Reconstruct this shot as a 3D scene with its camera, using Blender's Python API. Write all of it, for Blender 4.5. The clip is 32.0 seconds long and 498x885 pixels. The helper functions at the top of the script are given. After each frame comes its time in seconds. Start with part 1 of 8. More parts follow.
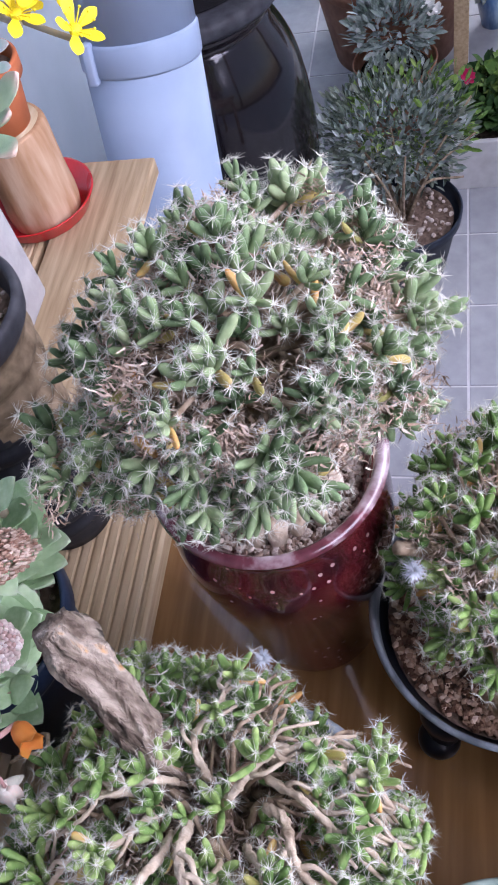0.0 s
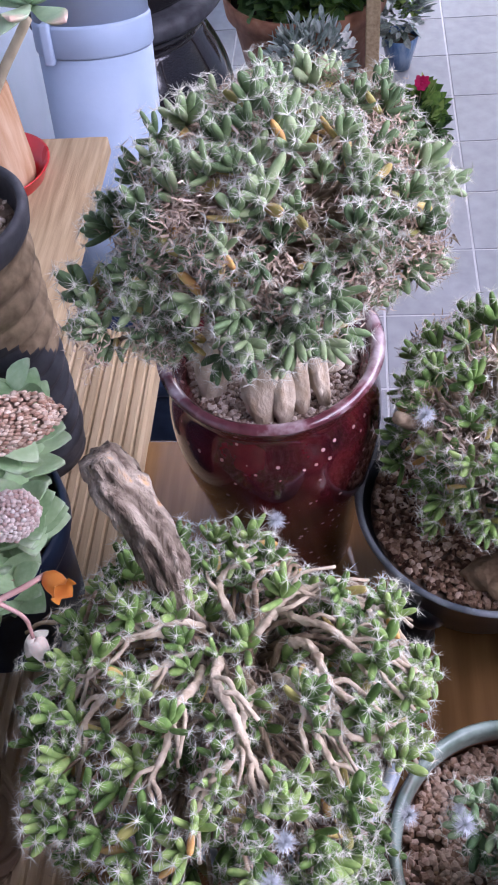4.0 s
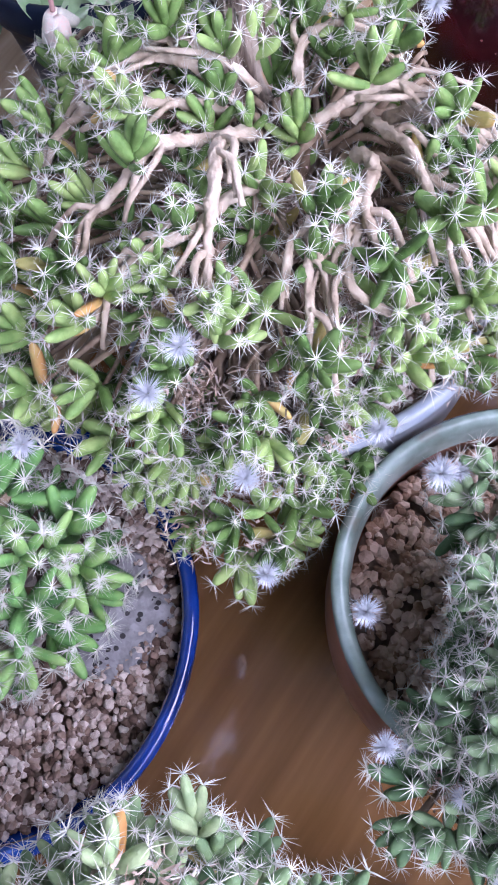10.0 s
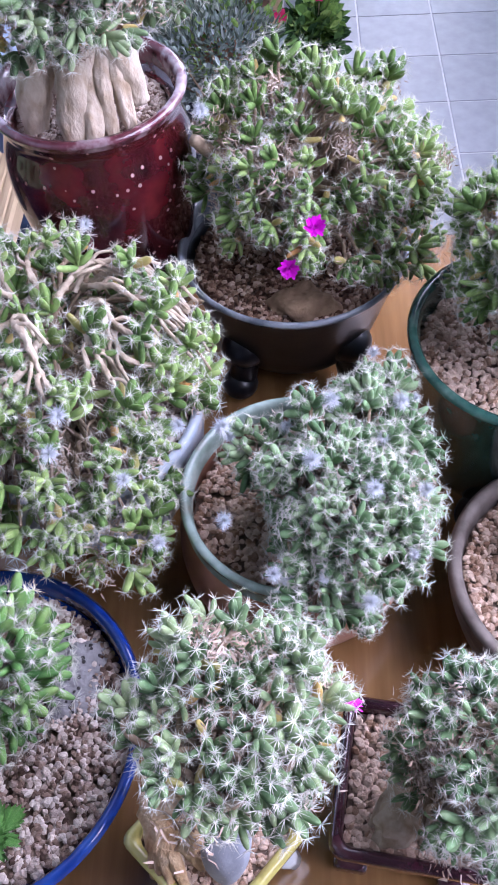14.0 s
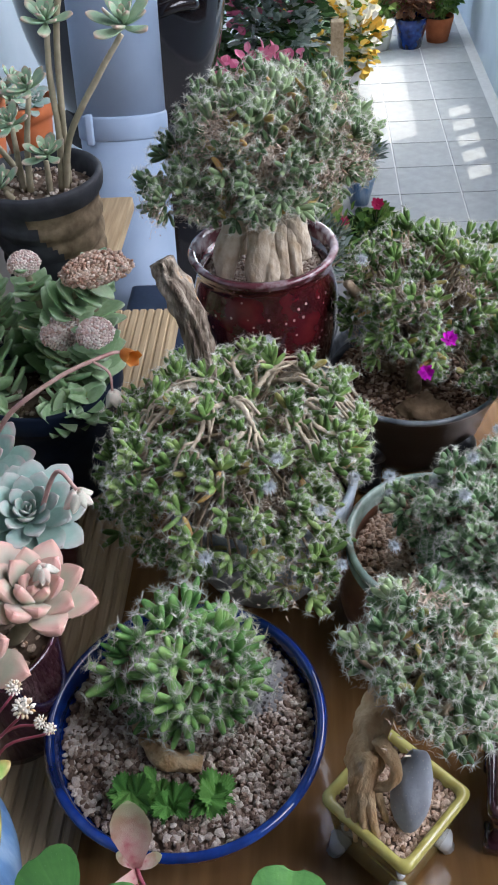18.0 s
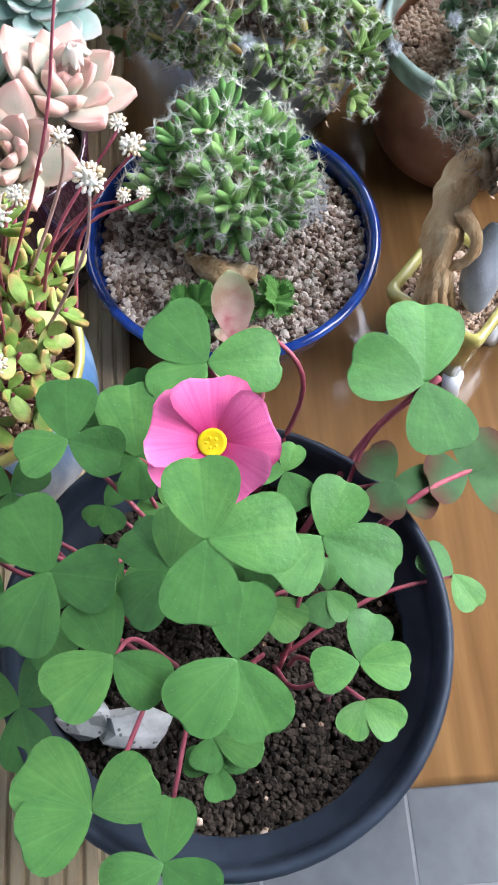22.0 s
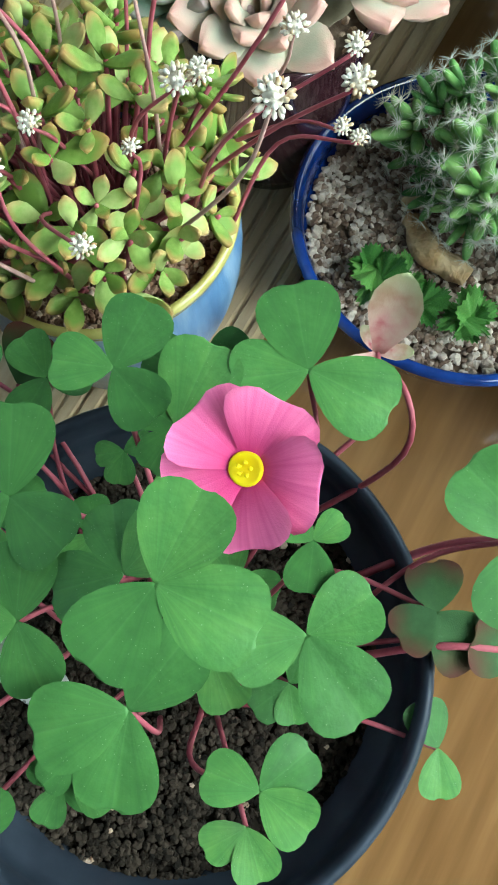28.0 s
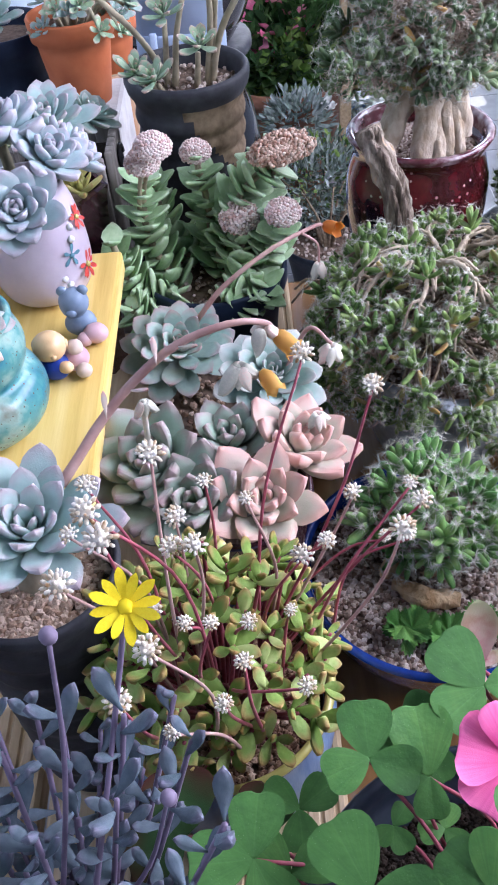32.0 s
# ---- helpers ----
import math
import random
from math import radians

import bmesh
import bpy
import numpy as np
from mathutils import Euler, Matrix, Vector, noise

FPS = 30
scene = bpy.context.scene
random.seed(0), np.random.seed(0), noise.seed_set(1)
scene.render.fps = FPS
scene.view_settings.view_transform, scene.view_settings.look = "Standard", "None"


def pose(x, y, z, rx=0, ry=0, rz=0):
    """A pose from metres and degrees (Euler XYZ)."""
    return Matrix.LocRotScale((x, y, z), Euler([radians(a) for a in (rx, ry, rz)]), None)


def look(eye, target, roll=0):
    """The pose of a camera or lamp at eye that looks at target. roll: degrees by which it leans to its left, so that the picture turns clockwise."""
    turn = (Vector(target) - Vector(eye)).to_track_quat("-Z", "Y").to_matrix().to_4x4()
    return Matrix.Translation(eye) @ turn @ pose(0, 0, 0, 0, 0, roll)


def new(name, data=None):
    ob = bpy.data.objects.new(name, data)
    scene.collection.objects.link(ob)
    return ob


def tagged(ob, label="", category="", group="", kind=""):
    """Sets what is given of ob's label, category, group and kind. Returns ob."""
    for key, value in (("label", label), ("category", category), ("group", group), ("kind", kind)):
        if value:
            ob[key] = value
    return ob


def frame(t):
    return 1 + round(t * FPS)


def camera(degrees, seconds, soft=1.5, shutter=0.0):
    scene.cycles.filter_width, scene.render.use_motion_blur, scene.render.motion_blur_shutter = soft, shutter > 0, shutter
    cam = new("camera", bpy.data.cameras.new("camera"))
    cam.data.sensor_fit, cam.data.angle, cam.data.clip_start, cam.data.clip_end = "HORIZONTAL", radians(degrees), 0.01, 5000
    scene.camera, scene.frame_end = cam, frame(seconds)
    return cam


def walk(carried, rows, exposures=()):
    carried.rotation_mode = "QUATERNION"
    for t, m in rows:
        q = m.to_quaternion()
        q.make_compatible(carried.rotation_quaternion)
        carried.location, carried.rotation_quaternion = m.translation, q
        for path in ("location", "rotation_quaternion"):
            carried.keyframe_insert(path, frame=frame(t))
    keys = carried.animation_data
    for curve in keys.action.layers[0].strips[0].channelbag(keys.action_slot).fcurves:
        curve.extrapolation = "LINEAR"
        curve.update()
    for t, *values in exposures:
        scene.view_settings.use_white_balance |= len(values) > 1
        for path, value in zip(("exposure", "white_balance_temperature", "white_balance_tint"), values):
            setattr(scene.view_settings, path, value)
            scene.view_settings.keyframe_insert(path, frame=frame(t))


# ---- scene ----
cam = camera(32.3, 32.0, soft=1.9)
PATH = [
    (0, (0.013, -0.025, 0.633), (-0.452, 1.031, -1.0), -19.3),
    (0.5, (0.0, -0.034, 0.65), (-0.285, 1.163, -0.927), -12.3),
    (1, (-0.021, -0.042, 0.64), (-0.223, 1.143, -0.958), -10.2),
    (1.5, (-0.039, -0.047, 0.646), (-0.146, 1.137, -0.962), -6.2),
    (2, (-0.051, -0.044, 0.643), (-0.15, 1.138, -0.967), -5.9),
    (2.5, (-0.056, -0.04, 0.641), (-0.154, 1.144, -0.968), -6.2),
    (3, (-0.059, -0.053, 0.628), (-0.206, 1.093, -1.004), -8.7),
    (3.5, (-0.054, -0.081, 0.635), (-0.212, 1.093, -0.976), -8.8),
    (4, (-0.047, -0.132, 0.611), (-0.266, 1.051, -0.986), -8.5),
    (4.5, (-0.042, -0.192, 0.562), (-0.32, 1.015, -1.008), -7.7),
    (6.5, (-0.036, -0.23, 0.492), (-0.416, 1.068, -0.981), -0.3),
    (7, (-0.033, -0.226, 0.463), (-0.429, 1.056, -1.02), -1.4),
    (7.5, (-0.028, -0.214, 0.452), (-0.499, 1.032, -1.041), -3.5),
    (8, (-0.017, -0.204, 0.442), (-0.584, 1.0, -1.051), -5.3),
    (8.5, (-0.008, -0.183, 0.438), (-0.7, 0.913, -1.085), -7.1),
    (9, (0.011, -0.16, 0.437), (-0.633, 0.711, -1.244), -7.8),
    (9.5, (0.019, -0.143, 0.433), (-0.589, 0.482, -1.367), -13.2),
    (10, (0.037, -0.121, 0.442), (-0.578, 0.336, -1.405), -20.0),
    (10.5, (0.054, -0.098, 0.454), (-0.615, 0.361, -1.374), -18.9),
    (11, (0.108, -0.097, 0.458), (-0.548, 0.284, -1.393), -27.2),
    (11.5, (0.129, -0.097, 0.47), (-0.501, 0.268, -1.392), -35.4),
    (12, (0.13, -0.106, 0.461), (-0.41, 0.306, -1.42), -36.7),
    (12.5, (0.126, -0.135, 0.472), (-0.368, 0.384, -1.395), -34.5),
    (13, (0.101, -0.195, 0.511), (-0.136, 0.516, -1.344), -15.5),
    (13.5, (0.079, -0.264, 0.549), (-0.096, 0.699, -1.195), -7.9),
    (14, (0.048, -0.312, 0.565), (-0.057, 0.833, -1.071), -5.2),
    (14.5, (0.024, -0.361, 0.59), (0.001, 0.866, -0.99), -3.0),
    (15, (0.001, -0.393, 0.615), (-0.014, 0.851, -0.951), -3.6),
    (15.5, (-0.017, -0.403, 0.642), (-0.045, 0.852, -0.915), -4.6),
    (17.5, (-0.05, -0.463, 0.654), (-0.095, 0.938, -0.772), -5.6),
    (18, (-0.044, -0.485, 0.629), (-0.203, 0.99, -0.712), -5.0),
    (18.5, (-0.035, -0.542, 0.618), (-0.196, 1.0, -0.647), -4.1),
    (19, (-0.063, -0.572, 0.578), (-0.247, 0.903, -0.759), -3.7),
    (19.5, (-0.098, -0.578, 0.587), (-0.262, 0.806, -0.847), -6.0),
    (20, (-0.115, -0.57, 0.57), (-0.216, 0.654, -1.009), -7.6),
    (20.5, (-0.116, -0.577, 0.563), (-0.176, 0.542, -1.093), -6.3),
    (21, (-0.132, -0.569, 0.559), (-0.146, 0.504, -1.129), -4.1),
    (21.5, (-0.146, -0.552, 0.548), (-0.153, 0.387, -1.218), -3.8),
    (22, (-0.151, -0.538, 0.544), (-0.114, 0.293, -1.275), -2.0),
    (22.5, (-0.159, -0.53, 0.536), (-0.088, 0.213, -1.319), -1.0),
    (23, (-0.172, -0.527, 0.562), (-0.071, 0.334, -1.24), -0.5),
    (23.5, (-0.178, -0.534, 0.56), (-0.032, 0.341, -1.233), 1.2),
    (24, (-0.175, -0.541, 0.56), (-0.013, 0.344, -1.226), 1.5),
    (24.5, (-0.17, -0.529, 0.54), (-0.034, 0.339, -1.257), 1.1),
    (25, (-0.149, -0.521, 0.534), (-0.165, 0.276, -1.3), -4.0),
    (25.5, (-0.144, -0.502, 0.528), (-0.314, 0.251, -1.317), -4.1),
    (27.5, (-0.13, -0.458, 0.495), (-0.391, 0.055, -1.421), 1.2),
    (28, (-0.123, -0.458, 0.496), (-0.407, 0.067, -1.413), 0.5),
    (28.5, (-0.123, -0.467, 0.515), (-0.497, 0.226, -1.324), 1.3),
    (29, (-0.128, -0.483, 0.53), (-0.583, 0.379, -1.216), 1.1),
    (29.3, (-0.126, -0.487, 0.555), (-0.662, 0.485, -1.108), -1.5),
    (29.5, (-0.133, -0.496, 0.556), (-0.685, 0.593, -1.028), -0.1),
    (30, (-0.15, -0.514, 0.574), (-0.736, 0.697, -0.905), -3.4),
    (30.5, (-0.165, -0.528, 0.592), (-0.692, 0.755, -0.849), -6.8),
    (31, (-0.195, -0.535, 0.599), (-0.55, 0.813, -0.835), -9.9),
    (31.5, (-0.223, -0.542, 0.598), (-0.342, 0.85, -0.833), -7.1),
    (32, (-0.256, -0.558, 0.6), (-0.306, 0.865, -0.805), -5.6),
]
walk(cam, [(t, look(eye, target, roll)) for t, eye, target, roll in PATH],
     exposures=[(0.0, 0.18, 6150, 25), (4.0, 0.20, 6150, 28), (7.0, 0.62, 5850, 28), (9.0, 0.5, 5750, 30), (12.0, 0.42, 5850, 28), (13.0, 0.68, 5850, 27), (14.0, 0.55, 5800, 28), (15.0, 0.15, 5700, 21),
                (17.5, -0.15, 6500, 8), (19.0, -0.13, 6000, 9), (20.0, 0.9, 5850, 24), (23.0, 0.82, 6600, -3), (25.0, 0.7, 6500, -6), (28.0, 0.58, 6500, -18), (30.0, 0.32, 6500, 3), (32.0, 0.45, 6000, 19)])

# ---- world and light ----
world = bpy.data.worlds.new("sky")
scene.world = world
world.use_nodes = True
_n, _l = world.node_tree.nodes, world.node_tree.links
_sky = _n.new("ShaderNodeTexSky")
_sky.sky_type, _sky.sun_disc = "NISHITA", False
_sky.sun_elevation, _sky.sun_rotation = radians(52), radians(62)
_l.new(_sky.outputs[0], _n["Background"].inputs[0])
_n["Background"].inputs[1].default_value = 0.055

SUN = bpy.data.lights.new("sun", "SUN")
SUN.energy, SUN.angle, SUN.color = 5.0, radians(0.5), (1.0, 0.93, 0.82)
_sunob = new("sun", SUN)
_sunob.matrix_world = look((3.0, 1.6, 4.3), (0.0, 0.0, 0.0))


def window_lamp(name, at, target, sx, sy, watts, color):
    """Sky light that comes in through a window's opening."""
    d = bpy.data.lights.new(name, "AREA")
    d.shape, d.size, d.size_y, d.energy, d.color = "RECTANGLE", sx, sy, watts, color
    ob = new(name, d)
    ob.matrix_world = look(at, target)
    return ob


window_lamp("window_light_near", (0.70, 0.14, 0.92), (-0.45, 0.09, 0.0), 1.70, 0.75, 32.0, (0.86, 0.875, 1.0))
window_lamp("window_light_far", (0.70, 3.34, 0.68), (-0.7, 2.9, -0.3), 1.2, 1.6, 50.0, (0.92, 0.96, 1.0))

# ---- materials ----
MATS = {}


def ramp_set(node, stops):
    el = node.color_ramp.elements
    while len(el) < len(stops):
        el.new(0.5)
    for e, (p, c) in zip(el, stops):
        e.position, e.color = p, (*c, 1) if len(c) == 3 else c


def material(name, stops, scale=40.0, rough=0.5, rough_var=0.1, metal=0.0, coat=0.0, bump=0.2, bump_scale=200.0,
             stretch=(1, 1, 1), per_object=0.0, per_island=0.0, speck=None, sss=0.0, detail=5.0, bump_dist=0.001, world_space=False, contrast=1.7):
    """A procedural surface: colour ramp over two scales of noise, uneven gloss, fine relief, specks."""
    m = bpy.data.materials.new(name)
    m.use_nodes = True
    N, L = m.node_tree.nodes, m.node_tree.links
    b = N["Principled BSDF"]
    tc = N.new("ShaderNodeTexCoord")
    src = tc.outputs["Object"]
    if world_space:
        geo = N.new("ShaderNodeNewGeometry")
        src = geo.outputs["Position"]
    mp = N.new("ShaderNodeMapping")
    mp.inputs["Scale"].default_value = stretch
    L.new(src, mp.inputs[0])
    n1 = N.new("ShaderNodeTexNoise")
    n1.inputs["Scale"].default_value, n1.inputs["Detail"].default_value = scale, detail
    n2 = N.new("ShaderNodeTexNoise")
    n2.inputs["Scale"].default_value, n2.inputs["Detail"].default_value = scale * 0.17, 3.0
    L.new(mp.outputs[0], n1.inputs[0])
    L.new(mp.outputs[0], n2.inputs[0])
    mix = N.new("ShaderNodeMath")
    mix.operation = "MULTIPLY_ADD"
    mix.inputs[1].default_value = 0.6
    L.new(n1.outputs[0], mix.inputs[0])
    m2 = N.new("ShaderNodeMath")
    m2.operation = "MULTIPLY"
    m2.inputs[1].default_value = 0.4
    L.new(n2.outputs[0], m2.inputs[0])
    L.new(m2.outputs[0], mix.inputs[2])
    cs = N.new("ShaderNodeMath")
    cs.operation = "MULTIPLY_ADD"
    cs.inputs[1].default_value, cs.inputs[2].default_value = contrast, 0.5 - 0.5 * contrast
    L.new(mix.outputs[0], cs.inputs[0])
    fac = cs.outputs[0]
    for amount, socket in ((per_object, "object"), (per_island, "island")):
        if not amount:
            continue
        if socket == "object":
            r = N.new("ShaderNodeObjectInfo").outputs["Random"]
        else:
            r = N.new("ShaderNodeNewGeometry").outputs["Random Per Island"]
        a = N.new("ShaderNodeMath")
        a.operation = "MULTIPLY_ADD"
        a.inputs[1].default_value = amount
        L.new(r, a.inputs[0])
        s = N.new("ShaderNodeMath")
        s.operation = "SUBTRACT"
        s.inputs[1].default_value = amount / 2
        L.new(fac, s.inputs[0])
        L.new(s.outputs[0], a.inputs[2])
        fac = a.outputs[0]
    rp = N.new("ShaderNodeValToRGB")
    ramp_set(rp, stops)
    L.new(fac, rp.inputs[0])
    col = rp.outputs[0]
    if speck:
        sc, size, c = speck
        v = N.new("ShaderNodeTexVoronoi")
        v.inputs["Scale"].default_value = sc
        L.new(mp.outputs[0], v.inputs[0])
        cmp = N.new("ShaderNodeMath")
        cmp.operation = "LESS_THAN"
        cmp.inputs[1].default_value = size
        L.new(v.outputs["Distance"], cmp.inputs[0])
        mx = N.new("ShaderNodeMix")
        mx.data_type = "RGBA"
        L.new(cmp.outputs[0], mx.inputs[0])
        L.new(col, mx.inputs[6])
        mx.inputs[7].default_value = (*c, 1)
        col = mx.outputs[2]
    L.new(col, b.inputs["Base Color"])
    rr = N.new("ShaderNodeMapRange")
    rr.inputs[3].default_value, rr.inputs[4].default_value = max(0.02, rough - rough_var), min(1, rough + rough_var)
    L.new(n2.outputs[0], rr.inputs[0])
    L.new(rr.outputs[0], b.inputs["Roughness"])
    b.inputs["Metallic"].default_value = metal
    b.inputs["Specular IOR Level"].default_value = 0.18 if rough > 0.39 else 0.4
    b.inputs["Coat Weight"].default_value = coat
    b.inputs["Coat Roughness"].default_value = 0.06
    if sss:
        b.inputs["Subsurface Weight"].default_value = sss
        b.inputs["Subsurface Radius"].default_value = (0.003, 0.004, 0.002)
    if bump:
        nb = N.new("ShaderNodeTexNoise")
        nb.inputs["Scale"].default_value, nb.inputs["Detail"].default_value = bump_scale, 4.0
        L.new(mp.outputs[0], nb.inputs[0])
        bp = N.new("ShaderNodeBump")
        bp.inputs["Strength"].default_value, bp.inputs["Distance"].default_value = bump, bump_dist
        L.new(nb.outputs[0], bp.inputs["Height"])
        L.new(bp.outputs[0], b.inputs["Normal"])
    MATS[name] = m
    return m


M_TABLE = material("lacquered_wood", [(0.12, (0.085, 0.038, 0.013)), (0.5, (0.210, 0.108, 0.040)), (0.88, (0.36, 0.205, 0.085))],
                   scale=14, rough=0.14, rough_var=0.06, contrast=1.0, coat=0.9, bump=0.05, bump_scale=60, stretch=(7, 0.5, 4))
M_DECK = material("decking_wood", [(0.15, (0.24, 0.165, 0.09)), (0.5, (0.43, 0.32, 0.19)), (0.85, (0.55, 0.43, 0.285))],
                  scale=18, rough=0.7, bump=0.4, bump_scale=90, stretch=(8, 0.5, 8), per_object=0.15)
M_YELLOW = material("yellow_painted_pine", [(0.15, (0.50, 0.31, 0.07)), (0.5, (0.70, 0.50, 0.15)), (0.85, (0.80, 0.64, 0.27))],
                    scale=12, rough=0.5, bump=0.2, bump_scale=80, stretch=(8, 0.5, 8))
M_WALL = material("white_wall_paint", [(0.3, (0.53, 0.62, 0.72)), (0.7, (0.61, 0.69, 0.79))], scale=8, rough=0.8, bump=0.25, bump_scale=300)
M_TILE = material("grey_floor_tile", [(0.2, (0.29, 0.300, 0.312)), (0.8, (0.39, 0.402, 0.416))], scale=30, rough=0.42, bump=0.1, bump_scale=200, per_object=0.12)
M_GROUT = material("grout", [(0.2, (0.58, 0.58, 0.58)), (0.8, (0.68, 0.68, 0.68))], scale=60, rough=0.9)
M_PIPE = material("grey_pvc", [(0.2, (0.26, 0.335, 0.445)), (0.8, (0.33, 0.41, 0.52))], scale=14, rough=0.45, bump=0.1, bump_scale=150)
M_MAROON = material("maroon_glaze", [(0.25, (0.020, 0.005, 0.007)), (0.5, (0.075, 0.008, 0.012)), (0.75, (0.145, 0.016, 0.018))],
                    scale=30, rough=0.16, rough_var=0.08, coat=0.9, bump=0.15, bump_scale=90, speck=(120, 0.17, (0.40, 0.26, 0.24)), contrast=2.2)
M_MAROON_RIM = material("worn_glaze_rim", [(0.2, (0.035, 0.008, 0.012)), (0.5, (0.11, 0.032, 0.042)), (0.74, (0.40, 0.34, 0.35)), (0.95, (0.10, 0.30, 0.33))],
                        scale=60, rough=0.2, coat=0.8, bump=0.2, bump_scale=120)
M_COBALT = material("cobalt_glaze", [(0.25, (0.004, 0.011, 0.055)), (0.55, (0.008, 0.034, 0.20)), (0.85, (0.02, 0.09, 0.38))],
                    scale=40, rough=0.10, rough_var=0.06, coat=1.0, bump=0.1, bump_scale=90)
M_COBALT_IN = material("dark_blue_glaze", [(0.3, (0.006, 0.010, 0.03)), (0.7, (0.012, 0.025, 0.09))], scale=40, rough=0.15, coat=0.9)
M_BLACK = material("black_glaze", [(0.2, (0.002, 0.003, 0.005)), (0.8, (0.006, 0.007, 0.011))], scale=40, rough=0.32, coat=0.12, bump=0.1)
M_GREYRIM = material("grey_glaze", [(0.3, (0.10, 0.12, 0.14)), (0.55, (0.24, 0.27, 0.30)), (0.8, (0.36, 0.39, 0.42))], scale=60, rough=0.3, coat=0.5, bump=0.2)
M_PALEBLUE = material("pale_blue_glaze", [(0.3, (0.24, 0.29, 0.34)), (0.7, (0.42, 0.47, 0.52))], scale=50, rough=0.35, coat=0.4, bump=0.2)
M_TERRA = material("terracotta_clay", [(0.25, (0.20, 0.085, 0.050)), (0.55, (0.31, 0.145, 0.085)), (0.8, (0.40, 0.21, 0.14))],
                   scale=35, rough=0.55, bump=0.25, bump_scale=160)
M_CELADON = material("celadon_glaze", [(0.1, (0.15, 0.11, 0.08)), (0.35, (0.19, 0.26, 0.22)), (0.6, (0.34, 0.44, 0.39)), (0.9, (0.50, 0.56, 0.50))], contrast=2.2, scale=45, rough=0.25, coat=0.6, bump=0.15)
M_GREENGLAZE = material("dark_green_glaze", [(0.3, (0.008, 0.030, 0.026)), (0.6, (0.025, 0.085, 0.065)), (0.85, (0.09, 0.17, 0.13))],
                        scale=70, rough=0.18, coat=0.9, bump=0.15)
M_GREYCLAY = material("grey_brown_clay", [(0.3, (0.085, 0.070, 0.060)), (0.7, (0.18, 0.155, 0.135))], scale=60, rough=0.6, bump=0.3)
M_YELLOWGLAZE = material("yellow_glaze", [(0.12, (0.10, 0.07, 0.02)), (0.32, (0.38, 0.33, 0.085)), (0.85, (0.58, 0.55, 0.20))],
                         scale=70, rough=0.2, coat=0.8, bump=0.2)
M_WHITEGLAZE = material("white_glaze", [(0.3, (0.62, 0.64, 0.64)), (0.7, (0.76, 0.77, 0.76))], scale=40, rough=0.2, coat=0.8)
M_OXBLOOD = material("dark_purple_glaze", [(0.25, (0.018, 0.006, 0.010)), (0.6, (0.055, 0.018, 0.026)), (0.85, (0.13, 0.06, 0.06))],
                     scale=50, rough=0.15, coat=1.0, bump=0.1)
M_NAVY = material("navy_plastic", [(0.3, (0.010, 0.018, 0.038)), (0.7, (0.022, 0.036, 0.068))], scale=40, rough=0.42, bump=0.1)
M_BLACKPLASTIC = material("black_plastic", [(0.2, (0.014, 0.019, 0.029)), (0.8, (0.038, 0.050, 0.070))], scale=40, rough=0.42, bump=0.15)
M_CHARCOAL = material("charcoal_stoneware", [(0.3, (0.022, 0.023, 0.028)), (0.7, (0.060, 0.062, 0.070))], scale=50, rough=0.5, bump=0.3)
M_TANCLAY = material("tan_clay_band", [(0.3, (0.12, 0.085, 0.050)), (0.7, (0.30, 0.225, 0.145))], scale=90, rough=0.85, bump=0.6, bump_scale=220)
M_SKYGLAZE = material("sky_blue_glaze", [(0.25, (0.045, 0.12, 0.26)), (0.5, (0.12, 0.24, 0.43)), (0.75, (0.33, 0.45, 0.58))],
                      scale=26, rough=0.3, coat=0.5, bump=0.2, stretch=(3, 3, 0.6))
M_SOIL = material("potting_soil", [(0.3, (0.010, 0.008, 0.006)), (0.7, (0.045, 0.034, 0.025))], scale=160, rough=0.95, bump=1.0, bump_scale=300)
M_GRITBED = material("gritty_soil", [(0.2, (0.09, 0.060, 0.043)), (0.8, (0.25, 0.18, 0.135))], scale=200, rough=0.95, bump=1.0, bump_scale=350)
M_GRAVEL = material("akadama_gravel", [(0.08, (0.085, 0.042, 0.026)), (0.45, (0.30, 0.185, 0.12)), (0.92, (0.58, 0.44, 0.34))],
                    scale=120, rough=0.9, bump=0.5, bump_scale=500, per_object=0.75, per_island=0.75)
M_GRAVEL_PALE = material("pale_gravel", [(0.05, (0.060, 0.034, 0.024)), (0.45, (0.24, 0.165, 0.125)), (0.95, (0.62, 0.54, 0.47))],
                         scale=120, rough=0.9, bump=0.5, bump_scale=500, per_object=0.75, per_island=0.75)
M_BARK = material("pale_bark", [(0.12, (0.20, 0.10, 0.042)), (0.35, (0.43, 0.27, 0.135)), (0.6, (0.56, 0.41, 0.245)), (0.9, (0.66, 0.54, 0.38))],
                  scale=80, rough=0.85, bump=1.0, bump_scale=240, stretch=(1.3, 1.3, 0.45), bump_dist=0.0025)
M_CAUDEX = material("papery_grey_bark", [(0.10, (0.12, 0.078, 0.046)), (0.30, (0.31, 0.235, 0.155)), (0.52, (0.45, 0.375, 0.285)), (0.9, (0.58, 0.52, 0.43))],
                    scale=85, rough=0.9, bump=1.0, bump_scale=210, stretch=(1.2, 1.2, 0.7), bump_dist=0.002)
M_TWIG = material("grey_twig", [(0.1, (0.07, 0.045, 0.028)), (0.45, (0.22, 0.16, 0.105)), (0.9, (0.48, 0.39, 0.28))],
                  scale=150, rough=0.9, bump=0.7, bump_scale=400)
